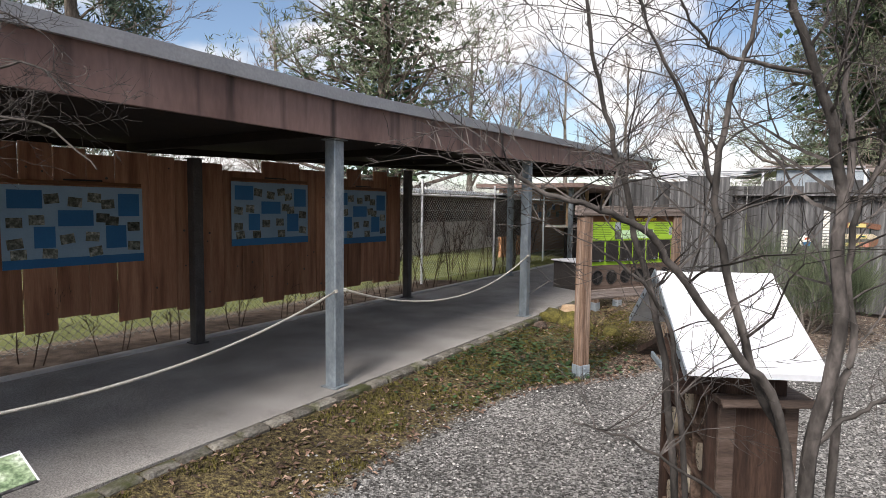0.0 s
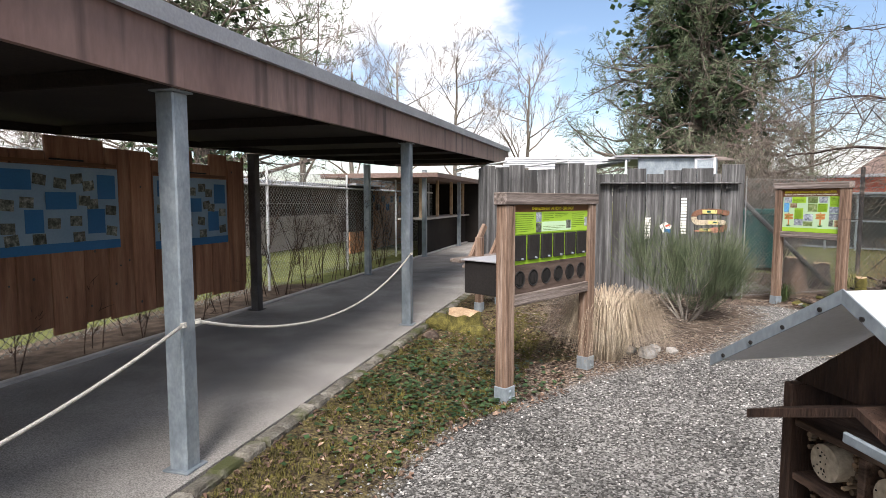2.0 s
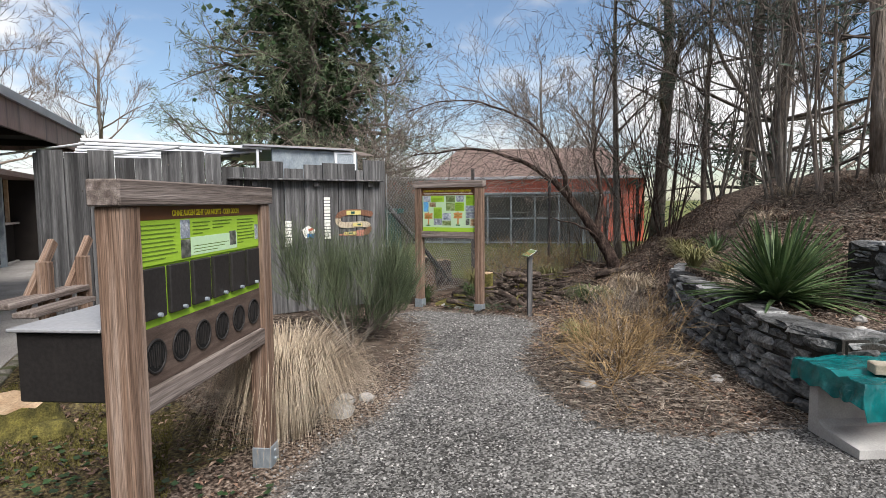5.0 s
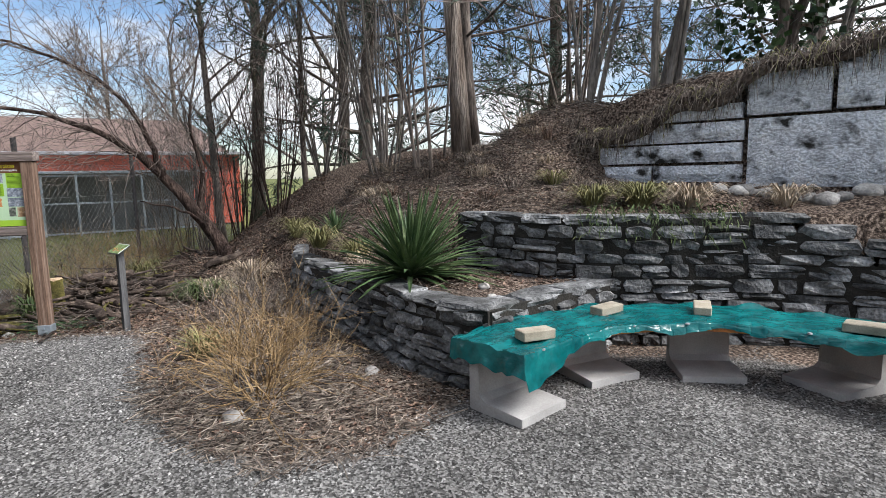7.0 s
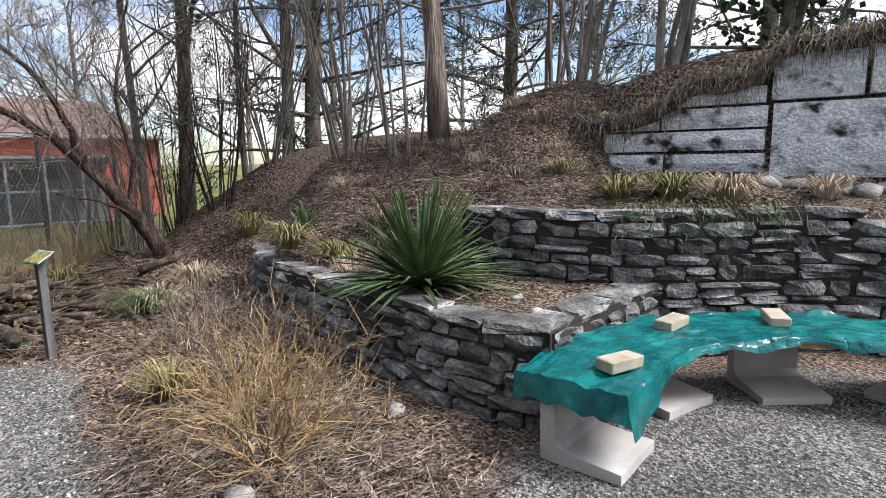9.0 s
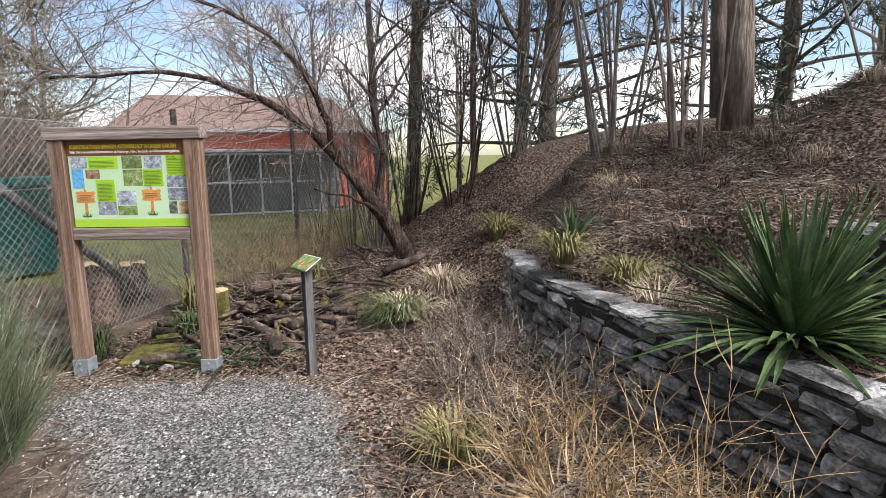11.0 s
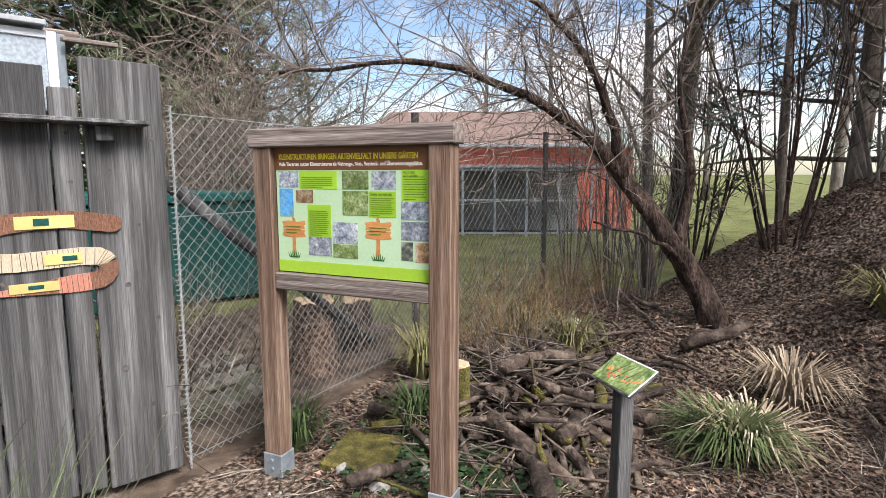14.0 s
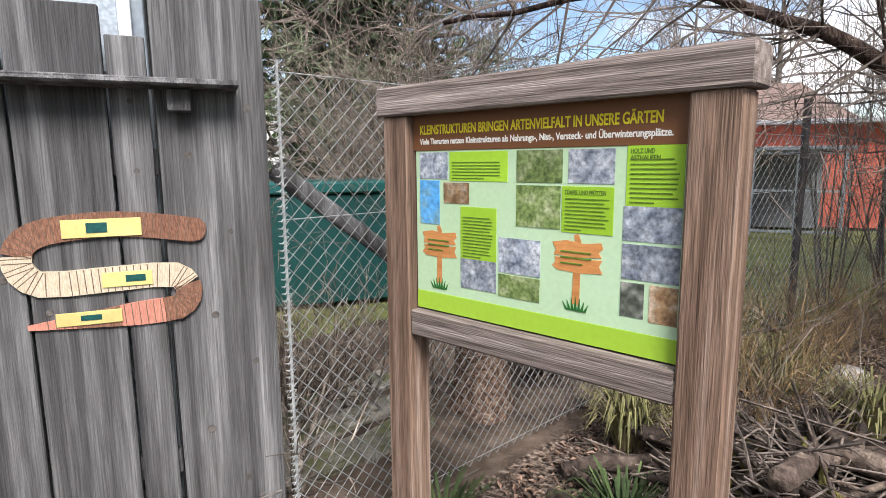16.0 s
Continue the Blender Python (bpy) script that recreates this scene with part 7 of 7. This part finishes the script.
def hanging_turf(u0, u1, seed):
    rd = random.Random(seed)
    t = thing("overhanging_turf", None, "brown mat of dead grass and roots hanging over the limestone wall", "plant", "growth on the wall top")
    soil, dead, fresh = MB(), MB(), MB()
    n = 7
    rows = []
    for i in range(n + 1):
        u = u0 + (u1 - u0) * i / n
        p = W1 + WD * u
        low_ = 0.05 + 0.14 * max(0.0, noise.noise((u * 2.3, 3.0, 0.7)))
        rows.append([p + WN * o_ + Vector((0, 0, wall_top(u) + z_ + 0.03 * noise.noise((u * 6, o_ * 9, 2)))) for o_, z_ in ((0.5, 0.1), (0.2, 0.1), (0.0, 0.06), (-0.07, 0.0), (-0.05, -low_), (0.02, -low_ - 0.02))])
    soil.add([tuple(v) for r_ in rows for v in r_], [(i * 6 + j, i * 6 + j + 1, i * 6 + j + 7, i * 6 + j + 6) for i in range(n) for j in range(5)])
    part("soil", soil, M["log"], t)
    for k in range(150):
        u = rd.uniform(u0, u1)
        p = W1 + WD * u + WN * rd.uniform(-0.06, 0.22)
        z0 = wall_top(u) + rd.uniform(-0.06, 0.12)
        out = -WN * rd.uniform(0.05, 0.16) + WD * rd.uniform(-0.12, 0.12)
        fall = 0.05 + 0.3 * rd.random() ** 2.2
        q = Vector((p.x, p.y, z0))
        pts = [q, q + out * 0.5 + Vector((0, 0, rd.uniform(0.0, 0.06))), q + out + Vector((0, 0, -fall * 0.4)) + sprig(rd) * 0.02, q + out * 1.15 + Vector((0, 0, -fall)) + sprig(rd) * 0.03]
        (fresh if k % 9 == 0 else dead).tube(pts, [0.004, 0.0035, 0.003, 0.0012], 3, cap=False)
    tagged(part("root_mat", dead, M["twig"], t), kind="stuff")
    tagged(part("grass_fringe", fresh, M["grass_olive"], t), kind="stuff")


for i in range(14):
    hanging_turf(-0.35 + 0.31 * i, -0.02 + 0.31 * i, 400 + i)
for i in range(64):
    p_ = Vector((rng.uniform(6.9, 10.2), rng.uniform(1.3, 5.0), 0))
    grass_clump(p_.x, p_.y, 60, rng.uniform(0.1, 0.24), rng.uniform(0.2, 0.36), ("twig", "grass_dry", "litter", "twig")[i % 4], 430 + i, "dead brown herb stems on the bank", group="dead herbs", droop=rng.uniform(0.7, 1.3), base=0.16, width=0.003)
for i in range(20):
    p_ = Vector((rng.uniform(8.9, 12.6), rng.uniform(7.5, 8.3), 0))
    stem_shrub(p_.x, p_.y, 7, rng.uniform(0.45, 1.0), 0.004, 520 + i, "tangle of thin dry stalks in front of the chain-link fence", "shrub_twig" if i % 3 else "twig", 0.6, kids=3, depth=2, name="dry_stalks", group="dry stalks", twig_len=0.5, rmin=0.0018)
for i in range(9):
    x_, y_ = rng.uniform(7.2, 9.4), rng.uniform(9.15, 10.6)
    stem_shrub(x_, y_, 6, 0.75, 0.014, 450 + i, "heap of cut branches behind the chain-link fence", "twig", 0.9, kids=3, depth=2, name="brush_heap", group="brush heaps", twig_len=0.5)
for i in range(6):
    x_, y_ = 7.5 + 0.16 * i, 9.35 + 0.35 * (i % 3)
    sl_ = thing("stone_step", pose(x_, y_, ground_z(x_, y_), 0, 0, rng.uniform(-12, 12)), "flat grey stone step in bare soil", "step", "stone steps")
    part("slab", MB().box(-0.3, -0.12, -0.02, 0.3, 0.12, 0.05, 0.02, jit=0.012), M["edging"], sl_)

# ---- trees on the bank ----
def arched_tree():
    rd = random.Random(14)
    x, y = 10.15, 6.21
    z = ground_z(x, y)
    t = thing("tree", pose(x, y, z - 0.05), "leaning reddish-brown tree with long arching bare branches", "tree")
    L = Vector((-0.34, 0.94, 0))
    B = Vector((0.94, 0.34, 0))
    main = smooth_line3([Vector((0, 0, 0)), L * 0.3 + Vector((0, 0, 0.7)), L * 0.85 + Vector((0, 0, 1.65)), L * 1.45 + B * -0.2 + Vector((0, 0, 2.25)), L * 2.3 + B * -0.5 + Vector((0, 0, 2.62)), L * 3.4 + B * -0.8 + Vector((0, 0, 2.5))])
    second = smooth_line3([L * 0.35 + Vector((0, 0, 0.8)), L * 0.25 + Vector((0, 0, 1.6)), L * 0.4 + Vector((0, 0, 2.6)), L * 0.1 + Vector((0, 0, 4.2))])
    third = smooth_line3([L * 0.8 + Vector((0, 0, 1.55)), L * 1.0 + B * -0.1 + Vector((0, 0, 2.4)), L * 1.5 + B * -0.2 + Vector((0, 0, 3.2)), L * 2.6 + B * -0.4 + Vector((0, 0, 3.7)), L * 3.6 + B * -0.5 + Vector((0, 0, 3.5))])
    fourth = smooth_line3([L * 0.2 + Vector((0, 0, 0.6)), L * 0.6 + B * -0.3 + Vector((0, 0, 0.95)), L * 1.1 + B * -0.6 + Vector((0, 0, 1.15))])
    tr = MB()
    for pl, r0, r1 in ((main, 0.125, 0.012), (second, 0.06, 0.01), (third, 0.05, 0.008), (fourth, 0.03, 0.008)):
        n = len(pl)
        pl[:] = [Vector((q.x, q.y, q.z * 0.8)) + sprig(rd) * (0.02 if 0 < i_ < n - 1 else 0) for i_, q in enumerate(pl)]
        tr.tube(pl, [r1 + (r0 - r1) * (1 - i / (n - 1)) ** 1.5 for i in range(n)], 12)
    part("trunk", tr, M["bark_red"], t, smooth=True)
    cr = MB()
    for pl, r0, r1, k0, cnt in ((main, 0.12, 0.02, 8, 46), (second, 0.08, 0.015, 4, 30), (third, 0.07, 0.012, 4, 46)):
        n = len(pl)
        for _ in range(cnt):
            i = rd.randrange(k0, n - 1)
            d = (pl[i + 1] - pl[i]).normalized() * 0.6 + sprig(rd) * 0.8 + L * 0.25
            limb(cr, pl[i], d, rd.uniform(0.7, 1.4), 0.009, rd, 3, 3, wob=0.24, lift=-0.03, ang=0.75, shrink=0.62, taper=0.4, rmin=0.0028)
    part("crown", cr, M["bark_dark"], t)


arched_tree()
bare_tree(17.1, 7.25, 14, 0.19, 15, "slender straight dark trunk with thin bare side branches", "bark_dark", "twig", 4, 0.25, 3, spread=0.2, thick=1.6)
needle_tree(9.63, 2.70, 12, 0.135, 16, "tall pine with furrowed pale brown bark", crown0=0.42, reach=0.22, whorls=13, per=4, tuft=9, leaf="needle_dark", size=0.2, wide=0.022)
needle_tree(11.4, 2.2, 12, 0.11, 17, "dark pine with spreading lower branches on the bank", bark="bark_dark", crown0=0.16, reach=0.26, whorls=15, per=4, tuft=9, leaf="needle_dark", size=0.2, dens=0.5, wide=0.022)
needle_tree(14.5, 4.1, 13, 0.19, 18, "distant dark pine behind the bank", bark="bark_dark", crown0=0.14, reach=0.24, whorls=16, per=4, tuft=9, leaf="needle_dark", size=0.24, dens=0.7, wide=0.03)
needle_tree(15.5, -0.5, 13, 0.2, 19, "distant dark pine behind the bank", bark="bark_dark", crown0=0.14, reach=0.24, whorls=16, per=4, tuft=9, leaf="needle_dark", size=0.24, dens=0.7, wide=0.03)
needle_tree(13.0, -5.5, 11, 0.2, 20, "distant dark pine behind the bank", bark="bark_dark", crown0=0.1, reach=0.28, whorls=14, per=4, tuft=9, leaf="needle_dark", size=0.24, dens=0.7, wide=0.03)
stem_shrub(10.17, 3.76, 15, 6.0, 0.021, 22, "cluster of straight bare hazel stems on the bank", "bark_grey", 0.22, twig_len=0.25, name="hazel", group="hazels")
stem_shrub(8.85, 1.02, 5, 5.0, 0.036, 23, "cluster of mossy bare stems on top of the bank", "bark_grey", 0.2, twig_len=0.28, name="hazel", group="hazels")
stem_shrub(7.95, 0.45, 5, 5.0, 0.042, 24, "pair of forked bare trunks on top of the bank", "bark_grey", 0.16, twig_len=0.28, name="hazel", group="hazels")
stem_shrub(9.4, 3.1, 6, 5.5, 0.022, 25, "dark thin bare stems beside a pine", "bark_dark", 0.15, twig_len=0.25, name="hazel", group="hazels")
stem_shrub(12.0, 4.9, 13, 6.5, 0.019, 26, "thicket of thin bare stems on the bank", "bark_grey", 0.35, twig_len=0.25, name="hazel", group="hazels")
stem_shrub(11.6, 5.7, 14, 3.6, 0.016, 27, "dense thicket of young bare stems", "bark_red", 0.25, twig_len=0.3, name="hazel", group="hazels")
stem_shrub(12.6, 6.6, 12, 3.4, 0.016, 28, "dense thicket of young bare stems", "bark_red", 0.2, twig_len=0.3, name="hazel", group="hazels")
stem_shrub(7.9, -1.6, 6, 4.0, 0.04, 29, "forked bare trunks behind the limestone wall", "bark_grey", 0.3, twig_len=0.3, name="hazel", group="hazels")
stem_shrub(10.6, 0.6, 9, 6.0, 0.026, 30, "bare stems at the back of the bank", "bark_dark", 0.3, twig_len=0.3, name="hazel", group="hazels")
for i, (x_, y_, n_, h_) in enumerate(((12.6, 7.5, 13, 3.4), (13.4, 8.3, 12, 3.0), (11.9, 7.0, 10, 2.6), (14.2, 7.4, 12, 3.8))):
    stem_shrub(x_, y_, n_, h_, 0.012, 480 + i, "thicket of thin young bare stems behind the leaning tree", "bark_grey", 0.22, twig_len=0.3, name="hazel", group="hazels")
bare_tree(13.6, 7.2, 8, 0.09, 36, "thin bare tree in the thicket", "bark_grey", "twig", 4, 0.2, 3, spread=0.24)
bare_tree(14.62, 4.72, 12, 0.15, 38, "thick dark bare trunk beside a pine", "bark_dark", "twig", 4, 0.3, 3, spread=0.2)
bare_tree(14.6, 5.6, 9, 0.08, 37, "thin bare tree in the thicket", "bark_dark", "twig", 4, 0.2, 3, spread=0.24)


def ivy_bush(x, y, h_, seed):
    rd = random.Random(seed)
    t = thing("ivy_clad_tree", pose(x, y, ground_z(x, y) - 0.05), "short trunk thickly clad in dark ivy", "tree")
    tr, iv = MB(), MB()
    for k in range(4):
        d = Vector((rd.uniform(-0.4, 0.4), rd.uniform(-0.4, 0.4), 1))
        limb(tr, (0, 0, 0), d, h_, 0.07, rd, 2, 4, lift=0.1)
    part("trunk", tr, M["bark_dark"], t)
    cen = [Vector((rd.gauss(0, 0.38), rd.gauss(0, 0.38), rd.uniform(0.1, h_ * 0.95))) for _ in range(1500)]
    blades(iv, cen, [sprig(rd) for _ in cen], 0.12, 0.1, 0, seed)
    part("ivy", iv, M["ivy"], t)


ivy_bush(7.75, -0.95, 3.2, 3)
ivy_bush(6.6, -2.6, 3.4, 4)

# ---- trees around the place ----
needle_tree(12.4, 16.2, 15, 0.42, 44, "huge old conifer overgrown with dark ivy", bark="bark_dark", crown0=0.12, reach=0.185, whorls=26, per=6, tuft=11, size=0.26, wide=0.022, droop=0.2, ivy=11000, dens=0.85)
stem_shrub(10.8, 12.6, 26, 3.2, 0.02, 45, "tangle of dead bare twigs below the big conifer", "twig", 0.5, kids=4, depth=3, twig_len=0.5, name="dead_brush")
stem_shrub(11.5, 12.2, 18, 2.0, 0.02, 46, "tangle of dead bare twigs below the big conifer", "twig", 0.6, kids=4, depth=3, twig_len=0.5, name="dead_brush")
needle_tree(-2.2, 20.0, 10.5, 0.35, 47, "broad evergreen tree with ivy behind the covered walk", bark="bark_dark", crown0=0.18, reach=0.42, whorls=15, per=6, tuft=10, size=0.26, wide=0.035, droop=0.05, ivy=2500, dens=0.5, group="trees behind the walk")
needle_tree(-11.0, 17.0, 11, 0.3, 48, "dark conifer behind the covered walk", bark="bark_dark", leaf="needle_dark", crown0=0.1, reach=0.3, whorls=14, per=5, tuft=8, size=0.3, wide=0.06, dens=0.6, group="trees behind the walk")
for i, (x_, y_, h_, s_) in enumerate(((-7.5, 26, 9, 0.3), (1.5, 34, 11, 0.36), (9.5, 46, 12.5, 0.42), (14.5, 47, 13, 0.42), (20.5, 46, 12, 0.45), (27, 40, 11, 0.4), (38, 34, 12, 0.4), (42, 22, 11, 0.4), (45, 8, 11, 0.4), (40, -6, 11, 0.4), (30, 3, 10, 0.36), (25, -8, 10, 0.36), (-16, 30, 12, 0.4), (34, 15, 9, 0.4), (5.5, 44, 11, 0.4))):
    bare_tree(x_, y_, h_, 0.22, 200 + i, "far bare deciduous tree with a fine rounded crown", "bark_grey", "far_tree", 5, 0.22, 3, spread=s_, z=0.0, group="far bare trees", ang=0.6, thick=0.8, rmin=0.013)

# hedge saplings along the covered walk
for i in range(20):
    s_ = -4.0 + i * 0.72
    p_ = lane(s_, -2.62 + rng.uniform(-0.05, 0.05))
    low = s_ < 4.0
    stem_shrub(p_.x, p_.y, 3 if low else 6, 0.75 if low else 1.75, 0.007, 300 + i, "young bare hedge sapling in the dark bed", "bark_red", 0.25, kids=3, depth=2, name="hedge_sapling", group="hedge saplings", twig_len=0.3)
for i in range(7):
    p_ = lane(4.0 + i * 1.7, -6.0 + rng.uniform(-0.6, 0.6))
    stem_shrub(p_.x, p_.y, 9, 2.3, 0.014, 330 + i, "brown leafless bush on the lawn behind the fence", "bark_red", 0.45, kids=3, depth=2, name="bush", group="bushes on the lawn", twig_len=0.5)
for i in range(6):
    p_ = lane(-4.0 + i * 1.7, -6.4 + rng.uniform(-0.6, 0.6))
    stem_shrub(p_.x, p_.y, 9, 3.0, 0.016, 350 + i, "brown leafless bush behind the boards", "bark_grey", 0.45, kids=3, depth=3, name="bush", group="bushes behind the boards", twig_len=0.5)

# ---- scattered small things ----
def scatter_stuff(name, label, cat, mat, gen, n, seed):
    rd = random.Random(seed)
    mb = MB()
    k = 0
    while k < n:
        if gen(mb, rd):
            k += 1
    return tagged(part(name, mb, M[mat]), label, cat, kind="stuff")


def pebble(mb, rd):
    x, y = rd.uniform(-1.2, 7.2), rd.uniform(0.6, 8.2)
    if rd.random() > smooth01(-0.45, 0.25, signed(GRAVEL, x, y)):
        return False
    z, r = ground_z(x, y), rd.uniform(0.005, 0.013)
    a = rd.uniform(0, 6.28)
    c_, s_ = math.cos(a) * r, math.sin(a) * r
    h = r * rd.uniform(0.5, 0.9)
    q = rd.uniform(0.6, 1.0)
    mb.add([(x + c_, y + s_, z), (x - s_ * q, y + c_ * q, z), (x - c_, y - s_, z), (x + s_ * q, y - c_ * q, z), (x + c_ * 0.35, y + s_ * 0.35, z + h), (x - c_ * 0.35, y - s_ * 0.35, z + h * 0.9)],
           [(0, 1, 4), (1, 5, 4), (1, 2, 5), (2, 3, 5), (3, 4, 5), (3, 0, 4)])
    return True


def dead_leaf(mb, rd):
    m = rd.random()
    if m < 0.13:
        p = lane(rd.uniform(-3, 5.5), rd.uniform(0.25, 1.9))
        x, y = p.x, p.y
    elif m < 0.66:
        x, y = rd.uniform(7.2, 12.5), rd.uniform(4.8, 8.6)
    elif m < 0.8:
        x, y = rd.uniform(4.2, 8.0), rd.uniform(3.4, 6.0)
    else:
        x, y = rd.uniform(5.8, 10.5), rd.uniform(0.2, 4.6)
    if signed(GRAVEL, x, y) > 0.1:
        return False
    z = ground_z(x, y) + rd.uniform(0.004, 0.02)
    L_, w_ = rd.uniform(0.012, 0.034), rd.uniform(0.007, 0.016)
    a, ti = rd.uniform(0, 6.28), rd.uniform(-0.5, 0.5)
    d = Vector((math.cos(a), math.sin(a), ti)).normalized() * L_
    s_ = Vector((-math.sin(a), math.cos(a), rd.uniform(-0.4, 0.4))).normalized() * w_
    c = Vector((x, y, z))
    lift = Vector((0, 0, rd.uniform(0.004, 0.016)))
    mb.add([tuple(c - d), tuple(c + s_ + lift), tuple(c + d), tuple(c - s_ + lift)], [(0, 1, 2), (0, 2, 3)])
    return True


def dead_twig(mb, rd):
    m = rd.random()
    if m < 0.3:
        x, y = rd.gauss(5.2, 0.9), rd.gauss(4.6, 0.55)
    elif m < 0.8:
        x, y = rd.uniform(6.4, 10.5), rd.uniform(0.2, 4.6)
    elif m < 0.9:
        x, y = rd.uniform(7.0, 11.5), rd.uniform(4.8, 8.6)
    else:
        x, y = rd.uniform(2.6, 6.4), rd.uniform(6.2, 9.2)
    if signed(GRAVEL, x, y) > 0.15:
        return False
    z = ground_z(x, y) + rd.uniform(0.004, 0.03)
    L_ = rd.uniform(0.06, 0.3)
    a = rd.uniform(0, 6.28)
    d = Vector((math.cos(a), math.sin(a), rd.uniform(-0.25, 0.35))) * L_ / 2
    c = Vector((x, y, z))
    mb.tube([c - d, c + sprig(rd) * L_ * 0.08, c + d], rd.uniform(0.0012, 0.004), 3, cap=False)
    return True


def ground_ivy(mb, rd):
    m = rd.random()
    if m < 0.7:
        x, y = rd.gauss(0.85, 0.6), rd.gauss(5.6, 0.85)
    else:
        x, y = rd.gauss(7.75, 0.25), rd.gauss(7.5, 0.35)
    if signed(GRAVEL, x, y) > 0.0:
        return False
    q = Vector((x, y, 0)) - P1
    if q.dot(RIGHT) < 0.3:
        return False
    z = ground_z(x, y) + rd.uniform(0.015, 0.05)
    a, r = rd.uniform(0, 6.28), rd.uniform(0.012, 0.026)
    d = Vector((math.cos(a), math.sin(a), rd.uniform(-0.3, 0.3))) * r
    s_ = Vector((-math.sin(a), math.cos(a), rd.uniform(-0.3, 0.3))) * r
    c = Vector((x, y, z))
    mb.add([tuple(c - d), tuple(c - d * 0.2 + s_), tuple(c + d), tuple(c - d * 0.2 - s_)], [(0, 1, 2), (0, 2, 3)])
    return True


def moss_tuft(mb, rd):
    p = lane(rd.uniform(-3, 5), rd.uniform(0.28, 1.5))
    x, y = p.x, p.y
    if noise.noise((x * 1.6, y * 1.6, 9)) < -0.05 or signed(GRAVEL, x, y) > 0.0:
        return False
    z = ground_z(x, y)
    for _ in range(3):
        a = rd.uniform(0, 6.28)
        h = rd.uniform(0.012, 0.035)
        d = Vector((math.cos(a) * h * 0.5, math.sin(a) * h * 0.5, h))
        s_ = Vector((-math.sin(a), math.cos(a), 0)) * 0.004
        c = Vector((x + rd.uniform(-0.015, 0.015), y + rd.uniform(-0.015, 0.015), z))
        mb.add([tuple(c - s_), tuple(c + s_), tuple(c + d)], [(0, 1, 2)])
    return True


scatter_stuff("gravel", "loose pale grey gravel", "gravel", "pebble", pebble, 34000, 1)
scatter_stuff("leaf_litter", "brown fallen leaves on moss and soil", "leaves", "litter", dead_leaf, 30000, 2)
scatter_stuff("brushwood", "thin dry twigs lying on the beds and bank", "twigs", "twig", dead_twig, 21000, 3)
scatter_stuff("ground_ivy", "small dark green ivy leaves on the verge", "ivy", "ivy", ground_ivy, 2600, 4)
scatter_stuff("moss_patch", "yellow-green moss and short grass on the verge", "moss", "moss", moss_tuft, 9000, 5)

# ---- clouds ----
def cloud_dome():
    m = bpy.data.materials.new("cloud")
    m.use_nodes = True
    nt = m.node_tree
    N, L = nt.nodes, nt.links
    N.remove(N["Principled BSDF"])
    tc, mp = N.new("ShaderNodeTexCoord"), N.new("ShaderNodeMapping")
    mp.inputs["Scale"].default_value = (1, 1, 2.4)
    n1 = N.new("ShaderNodeTexNoise")
    n1.inputs["Scale"].default_value, n1.inputs["Detail"].default_value, n1.inputs["Roughness"].default_value = 0.0042, 7, 0.55
    L.new(tc.outputs["Object"], mp.inputs["Vector"])
    L.new(mp.outputs[0], n1.inputs["Vector"])
    mr = N.new("ShaderNodeMapRange")
    mr.interpolation_type = "SMOOTHSTEP"
    mr.inputs["From Min"].default_value, mr.inputs["From Max"].default_value = 0.44, 0.60
    mr.inputs["To Max"].default_value = 0.95
    L.new(n1.outputs["Fac"], mr.inputs["Value"])
    em, tr, mx = N.new("ShaderNodeEmission"), N.new("ShaderNodeBsdfTransparent"), N.new("ShaderNodeMixShader")
    em.inputs["Color"].default_value, em.inputs["Strength"].default_value = (1.0, 0.99, 0.98, 1), 0.68
    L.new(mr.outputs[0], mx.inputs[0])
    L.new(tr.outputs[0], mx.inputs[1])
    L.new(em.outputs[0], mx.inputs[2])
    L.new(mx.outputs[0], N["Material Output"].inputs["Surface"])
    mb = MB()
    nu, nv, R = 48, 14, 600
    vs = [(R * math.cos(2 * math.pi * i / nu) * math.cos(v), R * math.sin(2 * math.pi * i / nu) * math.cos(v), R * math.sin(v) * 0.6 - 5) for v in [math.pi / 2 * j / nv for j in range(nv + 1)] for i in range(nu)]
    fs = [(j * nu + i, j * nu + (i + 1) % nu, (j + 1) * nu + (i + 1) % nu, (j + 1) * nu + i) for j in range(nv) for i in range(nu)]
    o = tagged(part("backdrop", mb.add(vs, fs), m, smooth=True), "broken white clouds in a pale blue sky", "sky", kind="structure")
    o.visible_shadow = False


cloud_dome()
